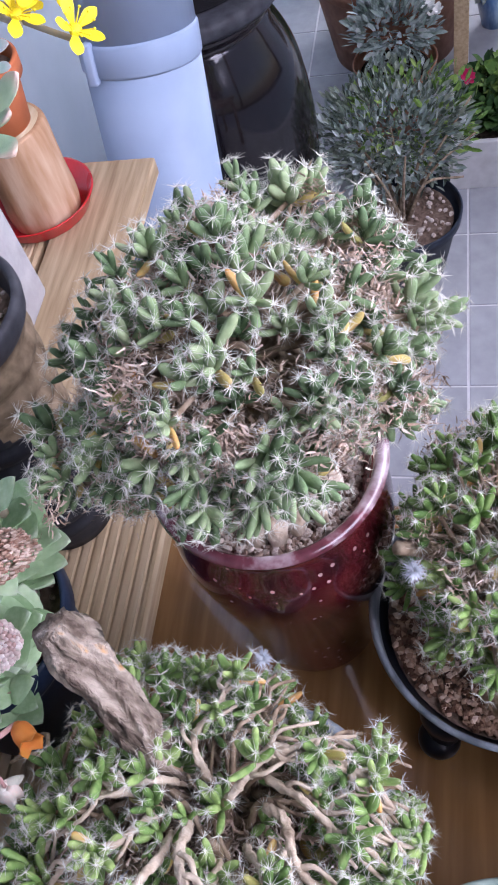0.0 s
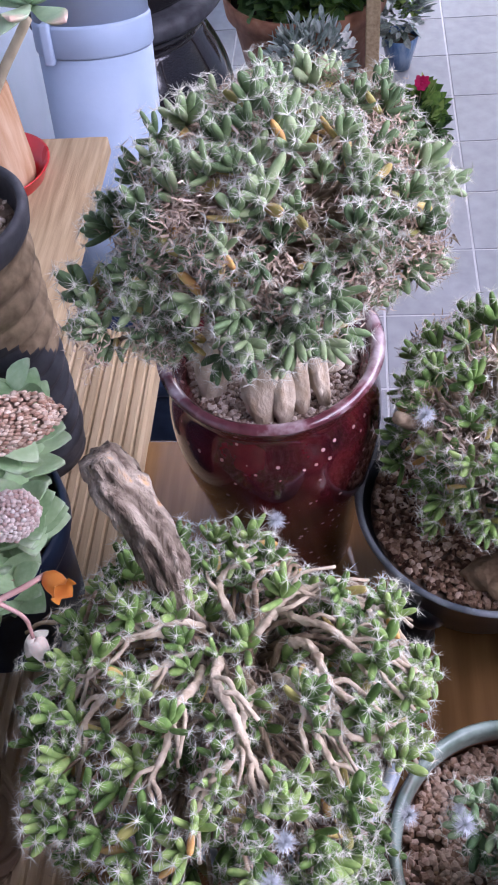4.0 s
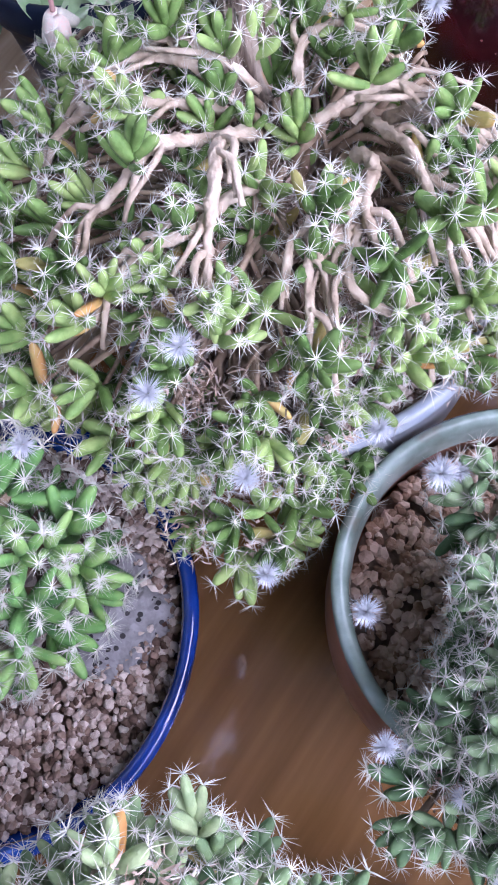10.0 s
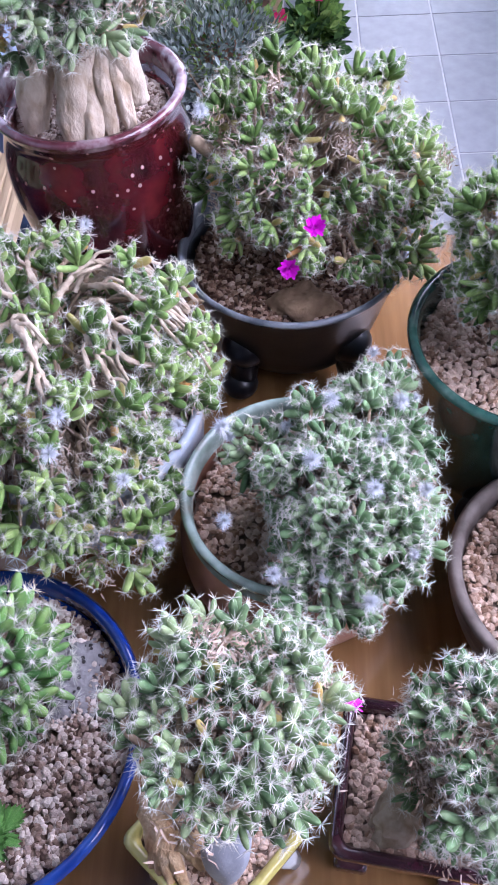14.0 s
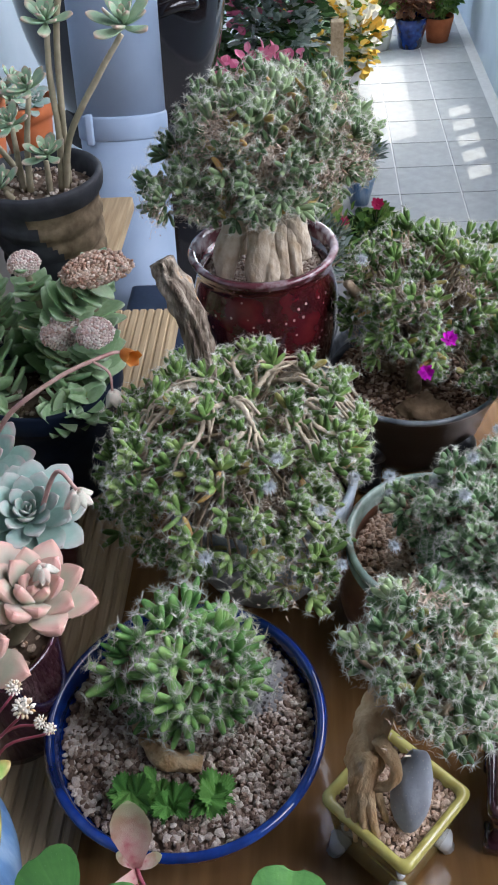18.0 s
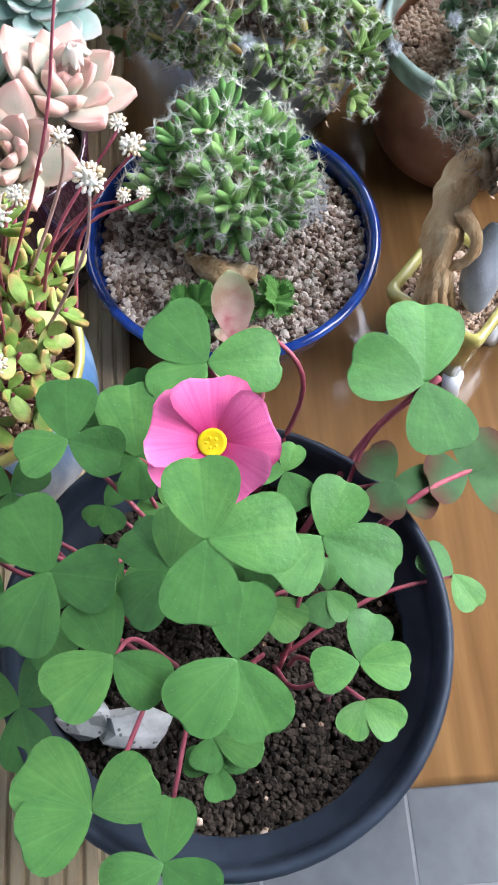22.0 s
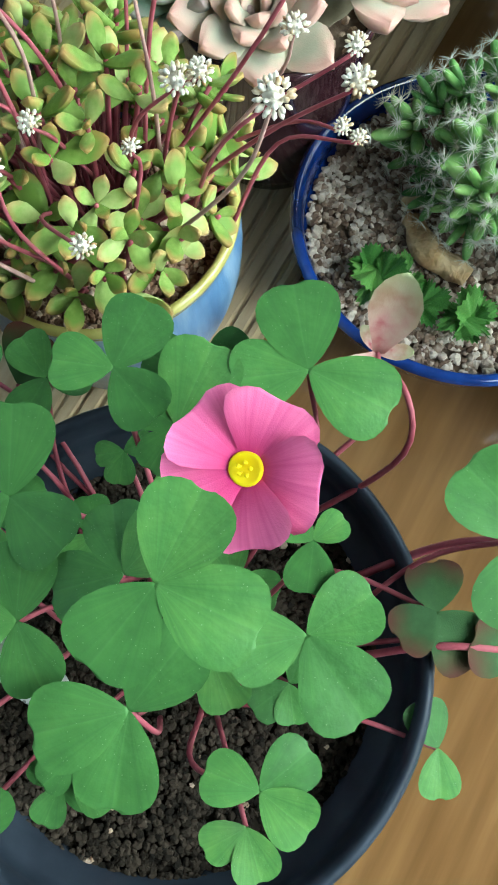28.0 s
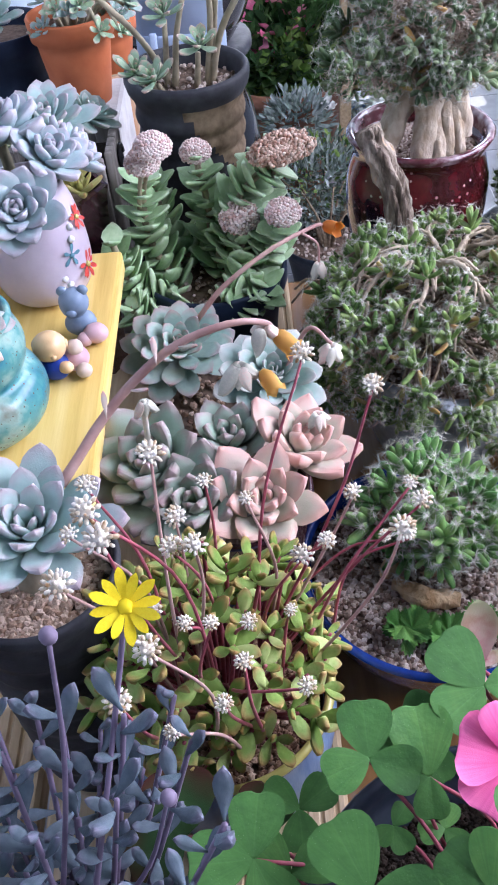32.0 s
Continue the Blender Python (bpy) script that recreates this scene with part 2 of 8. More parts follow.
M_STUB = material("grey_brown_bark", [(0.1, (0.025, 0.018, 0.014)), (0.33, (0.125, 0.094, 0.070)), (0.55, (0.27, 0.220, 0.170)), (0.70, (0.40, 0.34, 0.27)), (0.84, (0.52, 0.29, 0.12))],
                  scale=60, rough=0.85, bump=1.0, bump_scale=130, stretch=(2.2, 2.2, 0.28), bump_dist=0.006, contrast=2.3)
M_DRY = material("dry_straw", [(0.1, (0.20, 0.13, 0.085)), (0.5, (0.43, 0.33, 0.255)), (0.9, (0.62, 0.54, 0.46))], scale=200, rough=0.9, per_island=0.5)
M_SPINE = material("white_spine", [(0.3, (0.50, 0.50, 0.43)), (0.7, (0.66, 0.65, 0.57))], scale=100, rough=0.7, bump=0)
M_TUFT = material("bluish_white_spine", [(0.3, (0.43, 0.46, 0.48)), (0.7, (0.60, 0.63, 0.66))], scale=100, rough=0.7, bump=0)


def leaf_material(name, a, b, c, rough=0.5, po=0.5, pi=0.5, bump=0.6, bump_scale=850, sss=0.12):
    return material(name, [(0.2, a), (0.5, b), (0.8, c)], scale=120, rough=rough, bump=bump, bump_scale=bump_scale,
                    per_object=po, per_island=pi, sss=sss, bump_dist=0.0006)


M_LEAF_A = leaf_material("greyish_green_leaf", (0.070, 0.120, 0.055), (0.165, 0.245, 0.118), (0.300, 0.370, 0.205))
M_LEAF_C = leaf_material("fresh_green_leaf", (0.055, 0.11, 0.028), (0.14, 0.240, 0.068), (0.30, 0.405, 0.140))
M_LEAF_D = leaf_material("cool_green_leaf", (0.066, 0.130, 0.058), (0.152, 0.256, 0.120), (0.295, 0.400, 0.220))
M_LEAF_U = leaf_material("deep_green_leaf", (0.055, 0.150, 0.045), (0.150, 0.320, 0.095), (0.300, 0.470, 0.160), rough=0.42)
M_LEAF_E = leaf_material("pale_green_leaf", (0.066, 0.125, 0.056), (0.165, 0.25, 0.118), (0.34, 0.42, 0.22))
M_LEAF_YEL = leaf_material("yellowing_leaf", (0.26, 0.25, 0.08), (0.44, 0.34, 0.12), (0.52, 0.27, 0.09))

# ---- building kit ----
rnd = random.Random(7)
GOLD = math.pi * (3 - math.sqrt(5))


def mesh_object(name, me, parent=None, m=None):
    ob = new(name, me)
    if parent is not None:
        ob.parent = parent
    if m is not None:
        ob.matrix_basis = m
    return ob


def to_mesh(name, bm, mats, smooth=True):
    me = bpy.data.meshes.new(name)
    bm.to_mesh(me)
    bm.free()
    for m in (mats if isinstance(mats, (list, tuple)) else [mats]):
        me.materials.append(m)
    if smooth:
        me.polygons.foreach_set("use_smooth", [True] * len(me.polygons))
    return me


def part(name, bm, material_, parent, label="", smooth=True, m=None):
    """Links a bmesh as one mesh object under a thing or part."""
    ob = mesh_object(name, to_mesh(name, bm, material_, smooth), parent, m)
    if label:
        tagged(ob, label)
    return ob


def thing(name, at, label, category, group="", kind="", turn=0.0):
    ob = new(name)
    ob.empty_display_size = 0.02
    ob.matrix_basis = pose(*at, 0, 0, turn)
    return tagged(ob, label, category, group, kind)


def lathe(profile, segs=64, wobble=0.0, seed=0.0):
    """A turned body from (radius, height) pairs; closes at the axis where the radius is 0."""
    bm = bmesh.new()
    rings = []
    for r, z in profile:
        if r < 1e-6:
            rings.append([bm.verts.new((0, 0, z))])
        else:
            ring = []
            for i in range(segs):
                a = 2 * math.pi * i / segs
                k = 1 + wobble * noise.noise((math.cos(a) * 1.5 + seed, math.sin(a) * 1.5, z * 12))
                ring.append(bm.verts.new((r * k * math.cos(a), r * k * math.sin(a), z)))
            rings.append(ring)
    for a, b in zip(rings, rings[1:]):
        for i in range(segs):
            j = (i + 1) % segs
            if len(a) == 1 and len(b) == 1:
                continue
            if len(a) == 1:
                bm.faces.new((a[0], b[j], b[i]))
            elif len(b) == 1:
                bm.faces.new((a[i], a[j], b[0]))
            else:
                bm.faces.new((a[i], a[j], b[j], b[i]))
    bmesh.ops.recalc_face_normals(bm, faces=bm.faces)
    return bm


def smooth_profile(points, n=5):
    """Catmull-Rom through (radius, height) pairs."""
    out = []
    p = [points[0]] + list(points) + [points[-1]]
    for i in range(1, len(p) - 2):
        for k in range(n):
            t = k / n
            out.append(tuple(0.5 * (2 * p[i][j] + (p[i + 1][j] - p[i - 1][j]) * t + (2 * p[i - 1][j] - 5 * p[i][j] + 4 * p[i + 1][j] - p[i + 2][j]) * t * t
                                    + (3 * p[i][j] - p[i - 1][j] - 3 * p[i + 1][j] + p[i + 2][j]) * t ** 3) for j in (0, 1)))
    out.append(tuple(points[-1]))
    return out


def curve_points(pts, n=6):
    pts = [Vector(p) for p in pts]
    p = [2 * pts[0] - pts[1]] + pts + [2 * pts[-1] - pts[-2]]
    out = []
    for i in range(1, len(p) - 2):
        for k in range(n):
            t = k / n
            out.append(0.5 * (2 * p[i] + (p[i + 1] - p[i - 1]) * t + (2 * p[i - 1] - 5 * p[i] + 4 * p[i + 1] - p[i + 2]) * t * t
                              + (3 * p[i] - p[i - 1] - 3 * p[i + 1] + p[i + 2]) * t ** 3))
    out.append(pts[-1])
    return out


def tube(bm, pts, radii, sides=7, knob=0.0, freq=160, ridge=0.0):
    """Adds a tapered tube along points to bm; radii are spread along its length."""
    pts = [Vector(p) for p in pts]
    n = len(pts)
    rings = []
    side = Vector((0.31, 0.77, 0.55))
    for i, p in enumerate(pts):
        d = (pts[min(i + 1, n - 1)] - pts[max(i - 1, 0)])
        d = d.normalized() if d.length > 1e-9 else Vector((0, 0, 1))
        side = side - d * side.dot(d)
        if side.length < 1e-6:
            side = d.orthogonal()
        side.normalize()
        up = d.cross(side)
        t = i / (n - 1) * (len(radii) - 1)
        k = min(int(t), len(radii) - 2)
        r = radii[k] + (radii[k + 1] - radii[k]) * (t - k)
        ring = []
        for s in range(sides):
            a = 2 * math.pi * s / sides
            rr = r * (1 + knob * noise.noise(p * freq + Vector((math.cos(a), math.sin(a), 0)) * 1.2)) if knob else r
            if ridge:
                rr *= 1 + ridge * noise.noise(Vector((math.cos(a) * 2.6, math.sin(a) * 2.6, i * 0.16))) + 0.5 * ridge * noise.noise(Vector((math.cos(a) * 6, math.sin(a) * 6, i * 0.3)))
            ring.append(bm.verts.new(p + (side * math.cos(a) + up * math.sin(a)) * rr))
        rings.append(ring)
    for a, b in zip(rings, rings[1:]):
        for s in range(sides):
            q = (s + 1) % sides
            bm.faces.new((a[s], a[q], b[q], b[s]))
    bm.faces.new(rings[0][::-1])
    bm.faces.new(rings[-1])


def box(bm, lo, hi, bevel=0.0):
    """Adds a box between two corners, with rounded edges, to bm."""
    c, s = (Vector(lo) + Vector(hi)) / 2, Vector(hi) - Vector(lo)
    made = bmesh.ops.create_cube(bm, size=1.0, matrix=Matrix.Translation(c) @ Matrix.Diagonal((*s, 1)))
    if bevel:
        edges = list({e for v in made["verts"] for e in v.link_edges})
        bmesh.ops.bevel(bm, geom=edges, offset=bevel, segments=2, affect="EDGES", profile=0.6)


def ball(bm, at, r, scale=(1, 1, 1), sub=2, lump=0.0, freq=60):
    made = bmesh.ops.create_icosphere(bm, subdivisions=sub, radius=1.0)
    at = Vector(at)
    for v in made["verts"]:
        k = 1 + lump * noise.noise(v.co * 1.7 + at * freq)
        v.co = Vector((v.co.x * scale[0], v.co.y * scale[1], v.co.z * scale[2])) * (r * k) + at


def aim(at, direction, roll=0.0, size=1.0):
    """A pose with its z along direction."""
    q = Vector(direction).to_track_quat("Z", "Y").to_matrix().to_4x4()
    return Matrix.Translation(at) @ q @ Matrix.Rotation(roll, 4, "Z") @ Matrix.Scale(size, 4)


# -- spiny finger leaves --
def spikes(V, F, tip, d, n, length, thick, spread, rng, anchor):
    d = d.normalized()
    u = d.orthogonal().normalized()
    w = d.cross(u)
    for i in range(n):
        a = 2 * math.pi * (i + rng.random() * 0.6) / n
        tilt = rng.uniform(*spread)
        e = d * math.cos(tilt) + (u * math.cos(a) + w * math.sin(a)) * math.sin(tilt)
        l = length * rng.uniform(0.75, 1.15)
        p, q = e.orthogonal().normalized() * thick, None
        q = e.cross(p)
        b = len(V)
        V += [tip + p + e * 0.0004, tip + q + e * 0.0004, tip + e * l]
        F += [(anchor, b, b + 2), (b, b + 1, b + 2), (b + 1, anchor, b + 2)]


def finger(V, F, at, d, length, rad, sides, bend):
    prof = ((0, 0.62), (0.22, 0.92), (0.52, 1.0), (0.80, 0.90), (0.95, 0.58), (1.0, 0.25))
    d = d.normalized()
    u = d.orthogonal().normalized()
    w = d.cross(u)
    b = len(V)
    n0 = len(F)
    for t, k in prof:
        c = at + d * (length * t) + bend * (t * t)
        for s in range(sides):
            a = 2 * math.pi * s / sides
            V.append(c + (u * math.cos(a) + w * math.sin(a) * 0.75) * (rad * k))
    for i in range(len(prof) - 1):
        for s in range(sides):
            q = (s + 1) % sides
            F.append((b + i * sides + s, b + i * sides + q, b + (i + 1) * sides + q, b + (i + 1) * sides + s))
    V.append(at + d * (length * 1.01) + bend)
    tip, ring = len(V) - 1, b + (len(prof) - 1) * sides
    F += [(ring + s, ring + (s + 1) % sides, tip) for s in range(sides)]
    F[n0:] = [tuple(0 if i == b else i for i in f) for f in F[n0:]]
    return tip


def cluster_mesh(name, mats, seed, leaves=8, length=0.0125, rad=0.0023, star=10, spine=0.0050, open_=(0.25, 1.35), yellow=0, thick=0.00025):
    """One shoot tip: finger leaves round a short stem, each with a star of white spines at its tip."""
    rng = random.Random(seed)
    V, F = [Vector((0, 0, 0.0005))], []
    mat_of = []
    for i in range(leaves):
        a = i * GOLD * 1.02 + rng.uniform(-0.2, 0.2)
        t = i / max(1, leaves - 1)
        tilt = open_[0] + (open_[1] - open_[0]) * (1 - t) + rng.uniform(-0.15, 0.15)
        d = Vector((math.cos(a) * math.sin(tilt), math.sin(a) * math.sin(tilt), math.cos(tilt)))
        l = length * rng.uniform(0.72, 1.12) * (0.75 + 0.25 * (1 - t))
        at = Vector((0, 0, 0.006 * t)) + d * 0.001
        n0 = len(F)
        bend = Vector((0, 0, rng.uniform(0.05, 0.3) * l))
        anchor = finger(V, F, at, d, l, rad * rng.uniform(0.85, 1.15), 6, bend)
        mat_of += [2 if i < yellow else 0] * (len(F) - n0)
        tip = at + d * l + bend
        n0 = len(F)
        spikes(V, F, V[anchor], d, star, spine, thick, (0.85, 1.6), rng, anchor)
        mat_of += [1] * (len(F) - n0)
    me = bpy.data.meshes.new(name)
    me.from_pydata([tuple(v) for v in V], [], F)
    for m in mats:
        me.materials.append(m)
    me.polygons.foreach_set("material_index", mat_of)
    me.polygons.foreach_set("use_smooth", [m != 1 for m in mat_of])
    return me


def tuft_mesh(name, seed, r=0.0066, n=270):
    """A dried flower head: a ball of fine bluish white bristles."""
    rng = random.Random(seed)
    V, F = [], []
    for i in range(n):
        z = 1 - 1.7 * (i + 0.5) / n
        a = i * GOLD
        s = math.sqrt(max(0, 1 - z * z))
        d = Vector((s * math.cos(a), s * math.sin(a), z)) + Vector((rng.uniform(-.25, .25), rng.uniform(-.25, .25), rng.uniform(-.25, .25)))
        d.normalize()
        l = r * rng.uniform(0.55, 1.12)
        p = d.orthogonal().normalized() * 0.00017
        q = d.cross(p)
        b = len(V)
        o = d * (r * 0.15)
        V += [o + p, o - p * 0.5 + q * 0.87, o - p * 0.5 - q * 0.87, d * l]
        F += [(b, b + 1, b + 3), (b + 1, b + 2, b + 3), (b + 2, b, b + 3)]
    me = bpy.data.meshes.new(name)
    me.from_pydata([tuple(v) for v in V], [], F)
    me.materials.append(M_TUFT)
    return me


def dry_mesh(name, seed, n=110, r=0.012):
    """A tangle of dead, papery leaf remains and fibres."""
    rng = random.Random(seed)
    V, F = [], []
    for i in range(n):
        d = Vector((rng.gauss(0, 1), rng.gauss(0, 1), abs(rng.gauss(0, 0.8)))).normalized()
        o = Vector((rng.gauss(0, 0.45), rng.gauss(0, 0.45), rng.gauss(0, 0.25))) * r
        l = r * rng.uniform(0.2, 0.52)
        w = d.orthogonal().normalized() * rng.uniform(0.00015, 0.00050)
        c = d.cross(w).normalized() * l * rng.uniform(-0.3, 0.3)
        b = len(V)
        V += [o - w, o + w, o + d * l * 0.5 + c + w * 0.9, o + d * l * 0.5 + c - w * 0.9, o + d * l]
        F += [(b, b + 1, b + 2, b + 3), (b + 3, b + 2, b + 4)]
    me = bpy.data.meshes.new(name)
    me.from_pydata([tuple(v) for v in V], [], F)
    me.materials.append(M_DRY)
    return me


TUFTS = [tuft_mesh("tuft", s) for s in (1, 2, 3)]
DRIES = [dry_mesh("dry_leaves", s) for s in (1, 2, 3, 4)]


def clusters(prefix, leaf, **kw):
    seeds = (11, 12, 13, 14, 15)
    return [cluster_mesh(prefix, [leaf, M_SPINE, M_LEAF_YEL], s, leaves=(6, 7, 8, 9, 10)[i], yellow=(0, 0, 1, 0, 1)[i] if kw.get("aged") else 0,
                         **{k: v for k, v in kw.items() if k != "aged"}) for i, s in enumerate(seeds)]


def stone_mesh(name, seed, mat):
    rng = random.Random(seed)
    bm = bmesh.new()
    bmesh.ops.create_icosphere(bm, subdivisions=1, radius=1.0)
    s = [rng.uniform(0.75, 1.1), rng.uniform(0.7, 1.0), rng.uniform(0.55, 0.8)]
    for v in bm.verts:
        k = rng.uniform(0.75, 1.12)
        v.co = Vector((v.co.x * s[0] * k, v.co.y * s[1] * k, v.co.z * s[2] * k))
    return to_mesh(name, bm, mat, smooth=False)


STONES = {m.name: [stone_mesh("stone", s, m) for s in range(6)] for m in (M_GRAVEL, M_GRAVEL_PALE)}


def gravel(parent, z, inside, area, mat, n_parts, n_rest, size=0.0032, bed_z=0.0):
    """Pot dressing: separate stones on top, smaller joined grit below. inside(x, y) says where; area is its half width."""
    rng = random.Random(int(z * 1e4) + n_parts)
    share = sum(1 for k in range(400) if inside((k % 20 / 9.5 - 1) * area, (k // 20 / 9.5 - 1) * area)) / 400
    if n_rest > 100:
        n_rest = int(7.0 * share * (2 * area) ** 2 / (math.pi * size * size))
    spots = []
    tries = 0
    while len(spots) < n_parts and tries < n_parts * 30:
        tries += 1
        x, y = rng.uniform(-area, area), rng.uniform(-area, area)
        if inside(x, y) and all((x - a) ** 2 + (y - b) ** 2 > (size * 1.25) ** 2 for a, b in spots[-400:]):
            spots.append((x, y))
    ms = STONES[mat.name]
    for x, y in spots:
        k = size * rng.uniform(0.7, 1.25)
        mesh_object("stone", rng.choice(ms), parent, Matrix.Translation((x, y, z + bed_z + rng.uniform(-0.2, 0.25) * size))
                    @ Euler((rng.uniform(-.6, .6), rng.uniform(-.6, .6), rng.uniform(0, 6.3))).to_matrix().to_4x4() @ Matrix.Scale(k, 4))
    bm = bmesh.new()
    V, F = [], []
    base = [tuple(v.co) for v in ms[0].vertices]
    faces = [tuple(p.vertices) for p in ms[0].polygons]
    done = 0
    tries = 0
    while done < n_rest and tries < n_rest * 10:
        tries += 1
        x, y = rng.uniform(-area, area), rng.uniform(-area, area)
        if not inside(x, y):
            continue
        done += 1
        k = size * rng.uniform(0.55, 1.0)
        e = Euler((rng.uniform(-1, 1), rng.uniform(-1, 1), rng.uniform(0, 6.3))).to_matrix() * k
        o = Vector((x, y, z + bed_z - 0.12 * size + rng.uniform(-0.3, 0.2) * size))
        b = len(V)
        V += [tuple(e @ Vector(v) + o) for v in base]
        F += [tuple(b + i for i in f) for f in faces]
    bm.free()
    me = bpy.data.meshes.new("grit")
    me.from_pydata(V, [], F)
    me.materials.append(mat)
    ob = mesh_object("grit", me, parent)
    tagged(ob, kind="stuff")


def disc(r):
    return lambda x, y: x * x + y * y < r * r


def soil_disc(parent, r, z, mat=None, lump=0.001, name="soil"):
    z -= 0.0015
    bm = lathe([(0, z), (r * 0.3, z), (r * 0.6, z), (r * 0.85, z), (r, z)], 40)
    for v in bm.verts:
        v.co.z += lump * noise.noise(v.co * 45)
    for f in bm.faces:
        if f.normal.z < 0:
            f.normal_flip()
    return part(name, bm, mat or M_GRITBED, parent)


def bush(parent, centre, radii, n, meshes, seed, root, size=1.0, rough=0.12, low=-0.35, inner=0.25, skip=(), tufts=0, dry=0, twig=0.0011,
         twig_share=0.6, up=0.25, branch_mat=None, spots=(), bare=0.0, thin=0.0, flat=2.0):
    """A crown of leaf clusters on twigs, with a lumpy outline and gaps. flat: above 2 the dome is flatter on top; spots: places of dried flower heads."""
    rng = random.Random(seed)
    centre, root = Vector(centre), Vector(root)
    tw = bmesh.new()
    made = []
    for i in range(n):
        z = 1 - (1 - low) * (i + 0.5) / n
        a = i * GOLD + rng.uniform(-0.25, 0.25)
        s = math.sqrt(max(0, 1 - z * z))
        d = Vector((s * math.cos(a), s * math.sin(a), z))
        k = 1 + rough * 2.2 * noise.noise(d * 2.1 + Vector((seed, 0, 0))) + rng.uniform(-0.06, 0.05)
        deep = rng.random() < inner
        if deep:
            k *= rng.uniform(0.74, 0.9)
        k /= (s ** flat + abs(z) ** flat) ** (1 / flat)
        p = centre + Vector((d.x * radii[0], d.y * radii[1], d.z * radii[2])) * k
        if any((p - Vector(c)).length < r for c, r in skip):
            continue
        if thin and d.z > 0.5 and rng.random() < thin:
            continue
        if bare and noise.noise(d * 2.6 + Vector((0, seed, 3))) > 0.34 - bare and rng.random() < 0.8:
            mesh_object("dry_leaves", rng.choice(DRIES), parent, aim(p * 0.97 + centre * 0.03, d, rng.uniform(0, 6), rng.uniform(0.9, 1.4)))
            continue
        nrm = (Vector((d.x / radii[0], d.y / radii[1], d.z / radii[2])).normalized() + Vector((rng.uniform(-.45, .45), rng.uniform(-.45, .45), up + rng.uniform(-.2, .3)))).normalized()
        mesh_object("shoot", rng.choice(meshes), parent, aim(p - nrm * 0.006, nrm, rng.uniform(0, 6.3), size * rng.uniform(0.8, 1.2)))
        made.append((p, nrm))
        if rng.random() < twig_share:
            j = lambda k: Vector((rng.uniform(-k, k), rng.uniform(-k, k), rng.uniform(-k, k) * 0.6))
            tube(tw, curve_points([root + j(0.010), root.lerp(p, 0.35) + j(0.013) + Vector((0, 0, 0.012)), root.lerp(p, 0.65) + j(0.011) + Vector((0, 0, 0.010)), p - nrm * 0.004], 5), [twig * 2.2, twig * 1.6, twig], 5, 0.6, 300)
    tagged(part("branchwork", tw, branch_mat or M_TWIG, parent), kind="stuff")
    for i in range(tufts):
        p, nrm = made[rng.randrange(len(made) * 2 // 3)]
        mesh_object("tuft", rng.choice(TUFTS), parent, aim(p + nrm * 0.008 + Vector((rng.uniform(-.006, .006),) * 3), nrm, 0, rng.uniform(0.65, 0.9)))
    for q in spots:
        mesh_object("tuft", rng.choice(TUFTS), parent, aim(q, (0, -0.3, 1), 0, rng.uniform(0.95, 1.15)))
    for i in range(dry):
        p, nrm = made[rng.randrange(len(made))]
        mesh_object("dry_leaves", rng.choice(DRIES), parent, aim(p - nrm * rng.uniform(0.002, 0.012) + Vector((rng.uniform(-.012, .012), rng.uniform(-.012, .012), 0)), nrm,
                                                                    rng.uniform(0, 6), rng.uniform(0.8, 1.3)))
    return made

# ---- the place ----
FLOOR, CEIL = -0.66, 1.7
WL, WR, YN, YF = -0.78, 0.66, -2.6, 4.0


def setting(name, label, category="", kind="structure"):
    return tagged(new(name), label, category, "", kind)


def slab(name, lo, hi, mat, label, bevel=0.0):
    bm = bmesh.new()
    box(bm, lo, hi, bevel)
    ob = mesh_object(name, to_mesh(name, bm, mat, smooth=False))
    return tagged(ob, label, name.split("_")[0], "", "structure")


# dark beige for the unseen south wall, ceiling and slabs, to weaken bounced fill
M_PLAIN = material("low_bounce_beige", [(0.3, (0.15, 0.145, 0.135)), (0.7, (0.19, 0.185, 0.175))], scale=8, rough=0.9, bump=0.2)
slab("wall_west", (WL - 0.12, YN, FLOOR - 0.1), (WL, YF, CEIL), M_WALL, "pale bluish white painted balcony wall")
slab("wall_north", (WL - 0.12, YF, FLOOR - 0.1), (WR + 0.12, YF + 0.12, CEIL), M_WALL, "white painted end wall of the balcony")
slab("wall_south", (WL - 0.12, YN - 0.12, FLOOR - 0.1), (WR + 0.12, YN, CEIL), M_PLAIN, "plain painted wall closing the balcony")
slab("ceiling", (WL - 0.12, YN - 0.12, CEIL), (WR + 0.12, YF + 0.12, CEIL + 0.1), M_PLAIN, "plain unseen balcony ceiling, dark to cut bounced light")
# added slabs out of view: block sun near the table, bound the far sun patch
slab("canopy", (WR + 0.121, YN - 0.12, CEIL), (WR + 1.6, 2.75, CEIL + 0.1), M_PLAIN, "unseen outside slab added to cut off the sun")
slab("canopy_2", (WR + 0.121, 2.751, CEIL), (WR + 0.74, YF + 0.12, CEIL + 0.1), M_PLAIN, "unseen outside slab added to cut off the sun")
slab("wall_east_low", (WR, YN, FLOOR - 0.1), (WR + 0.12, 2.28, FLOOR + 0.34), M_WALL, "low white parapet under the balcony windows")
# parapet steps and piers sized to let sun through only at the far patches
slab("wall_east_low_2", (WR, 2.281, FLOOR - 0.1), (WR + 0.12, 2.96, FLOOR + 0.17), M_WALL, "low white parapet under the balcony rail")
slab("wall_east_low_3", (WR, 2.961, FLOOR - 0.1), (WR + 0.12, YF, FLOOR + 0.455), M_WALL, "low white parapet under the balcony windows")
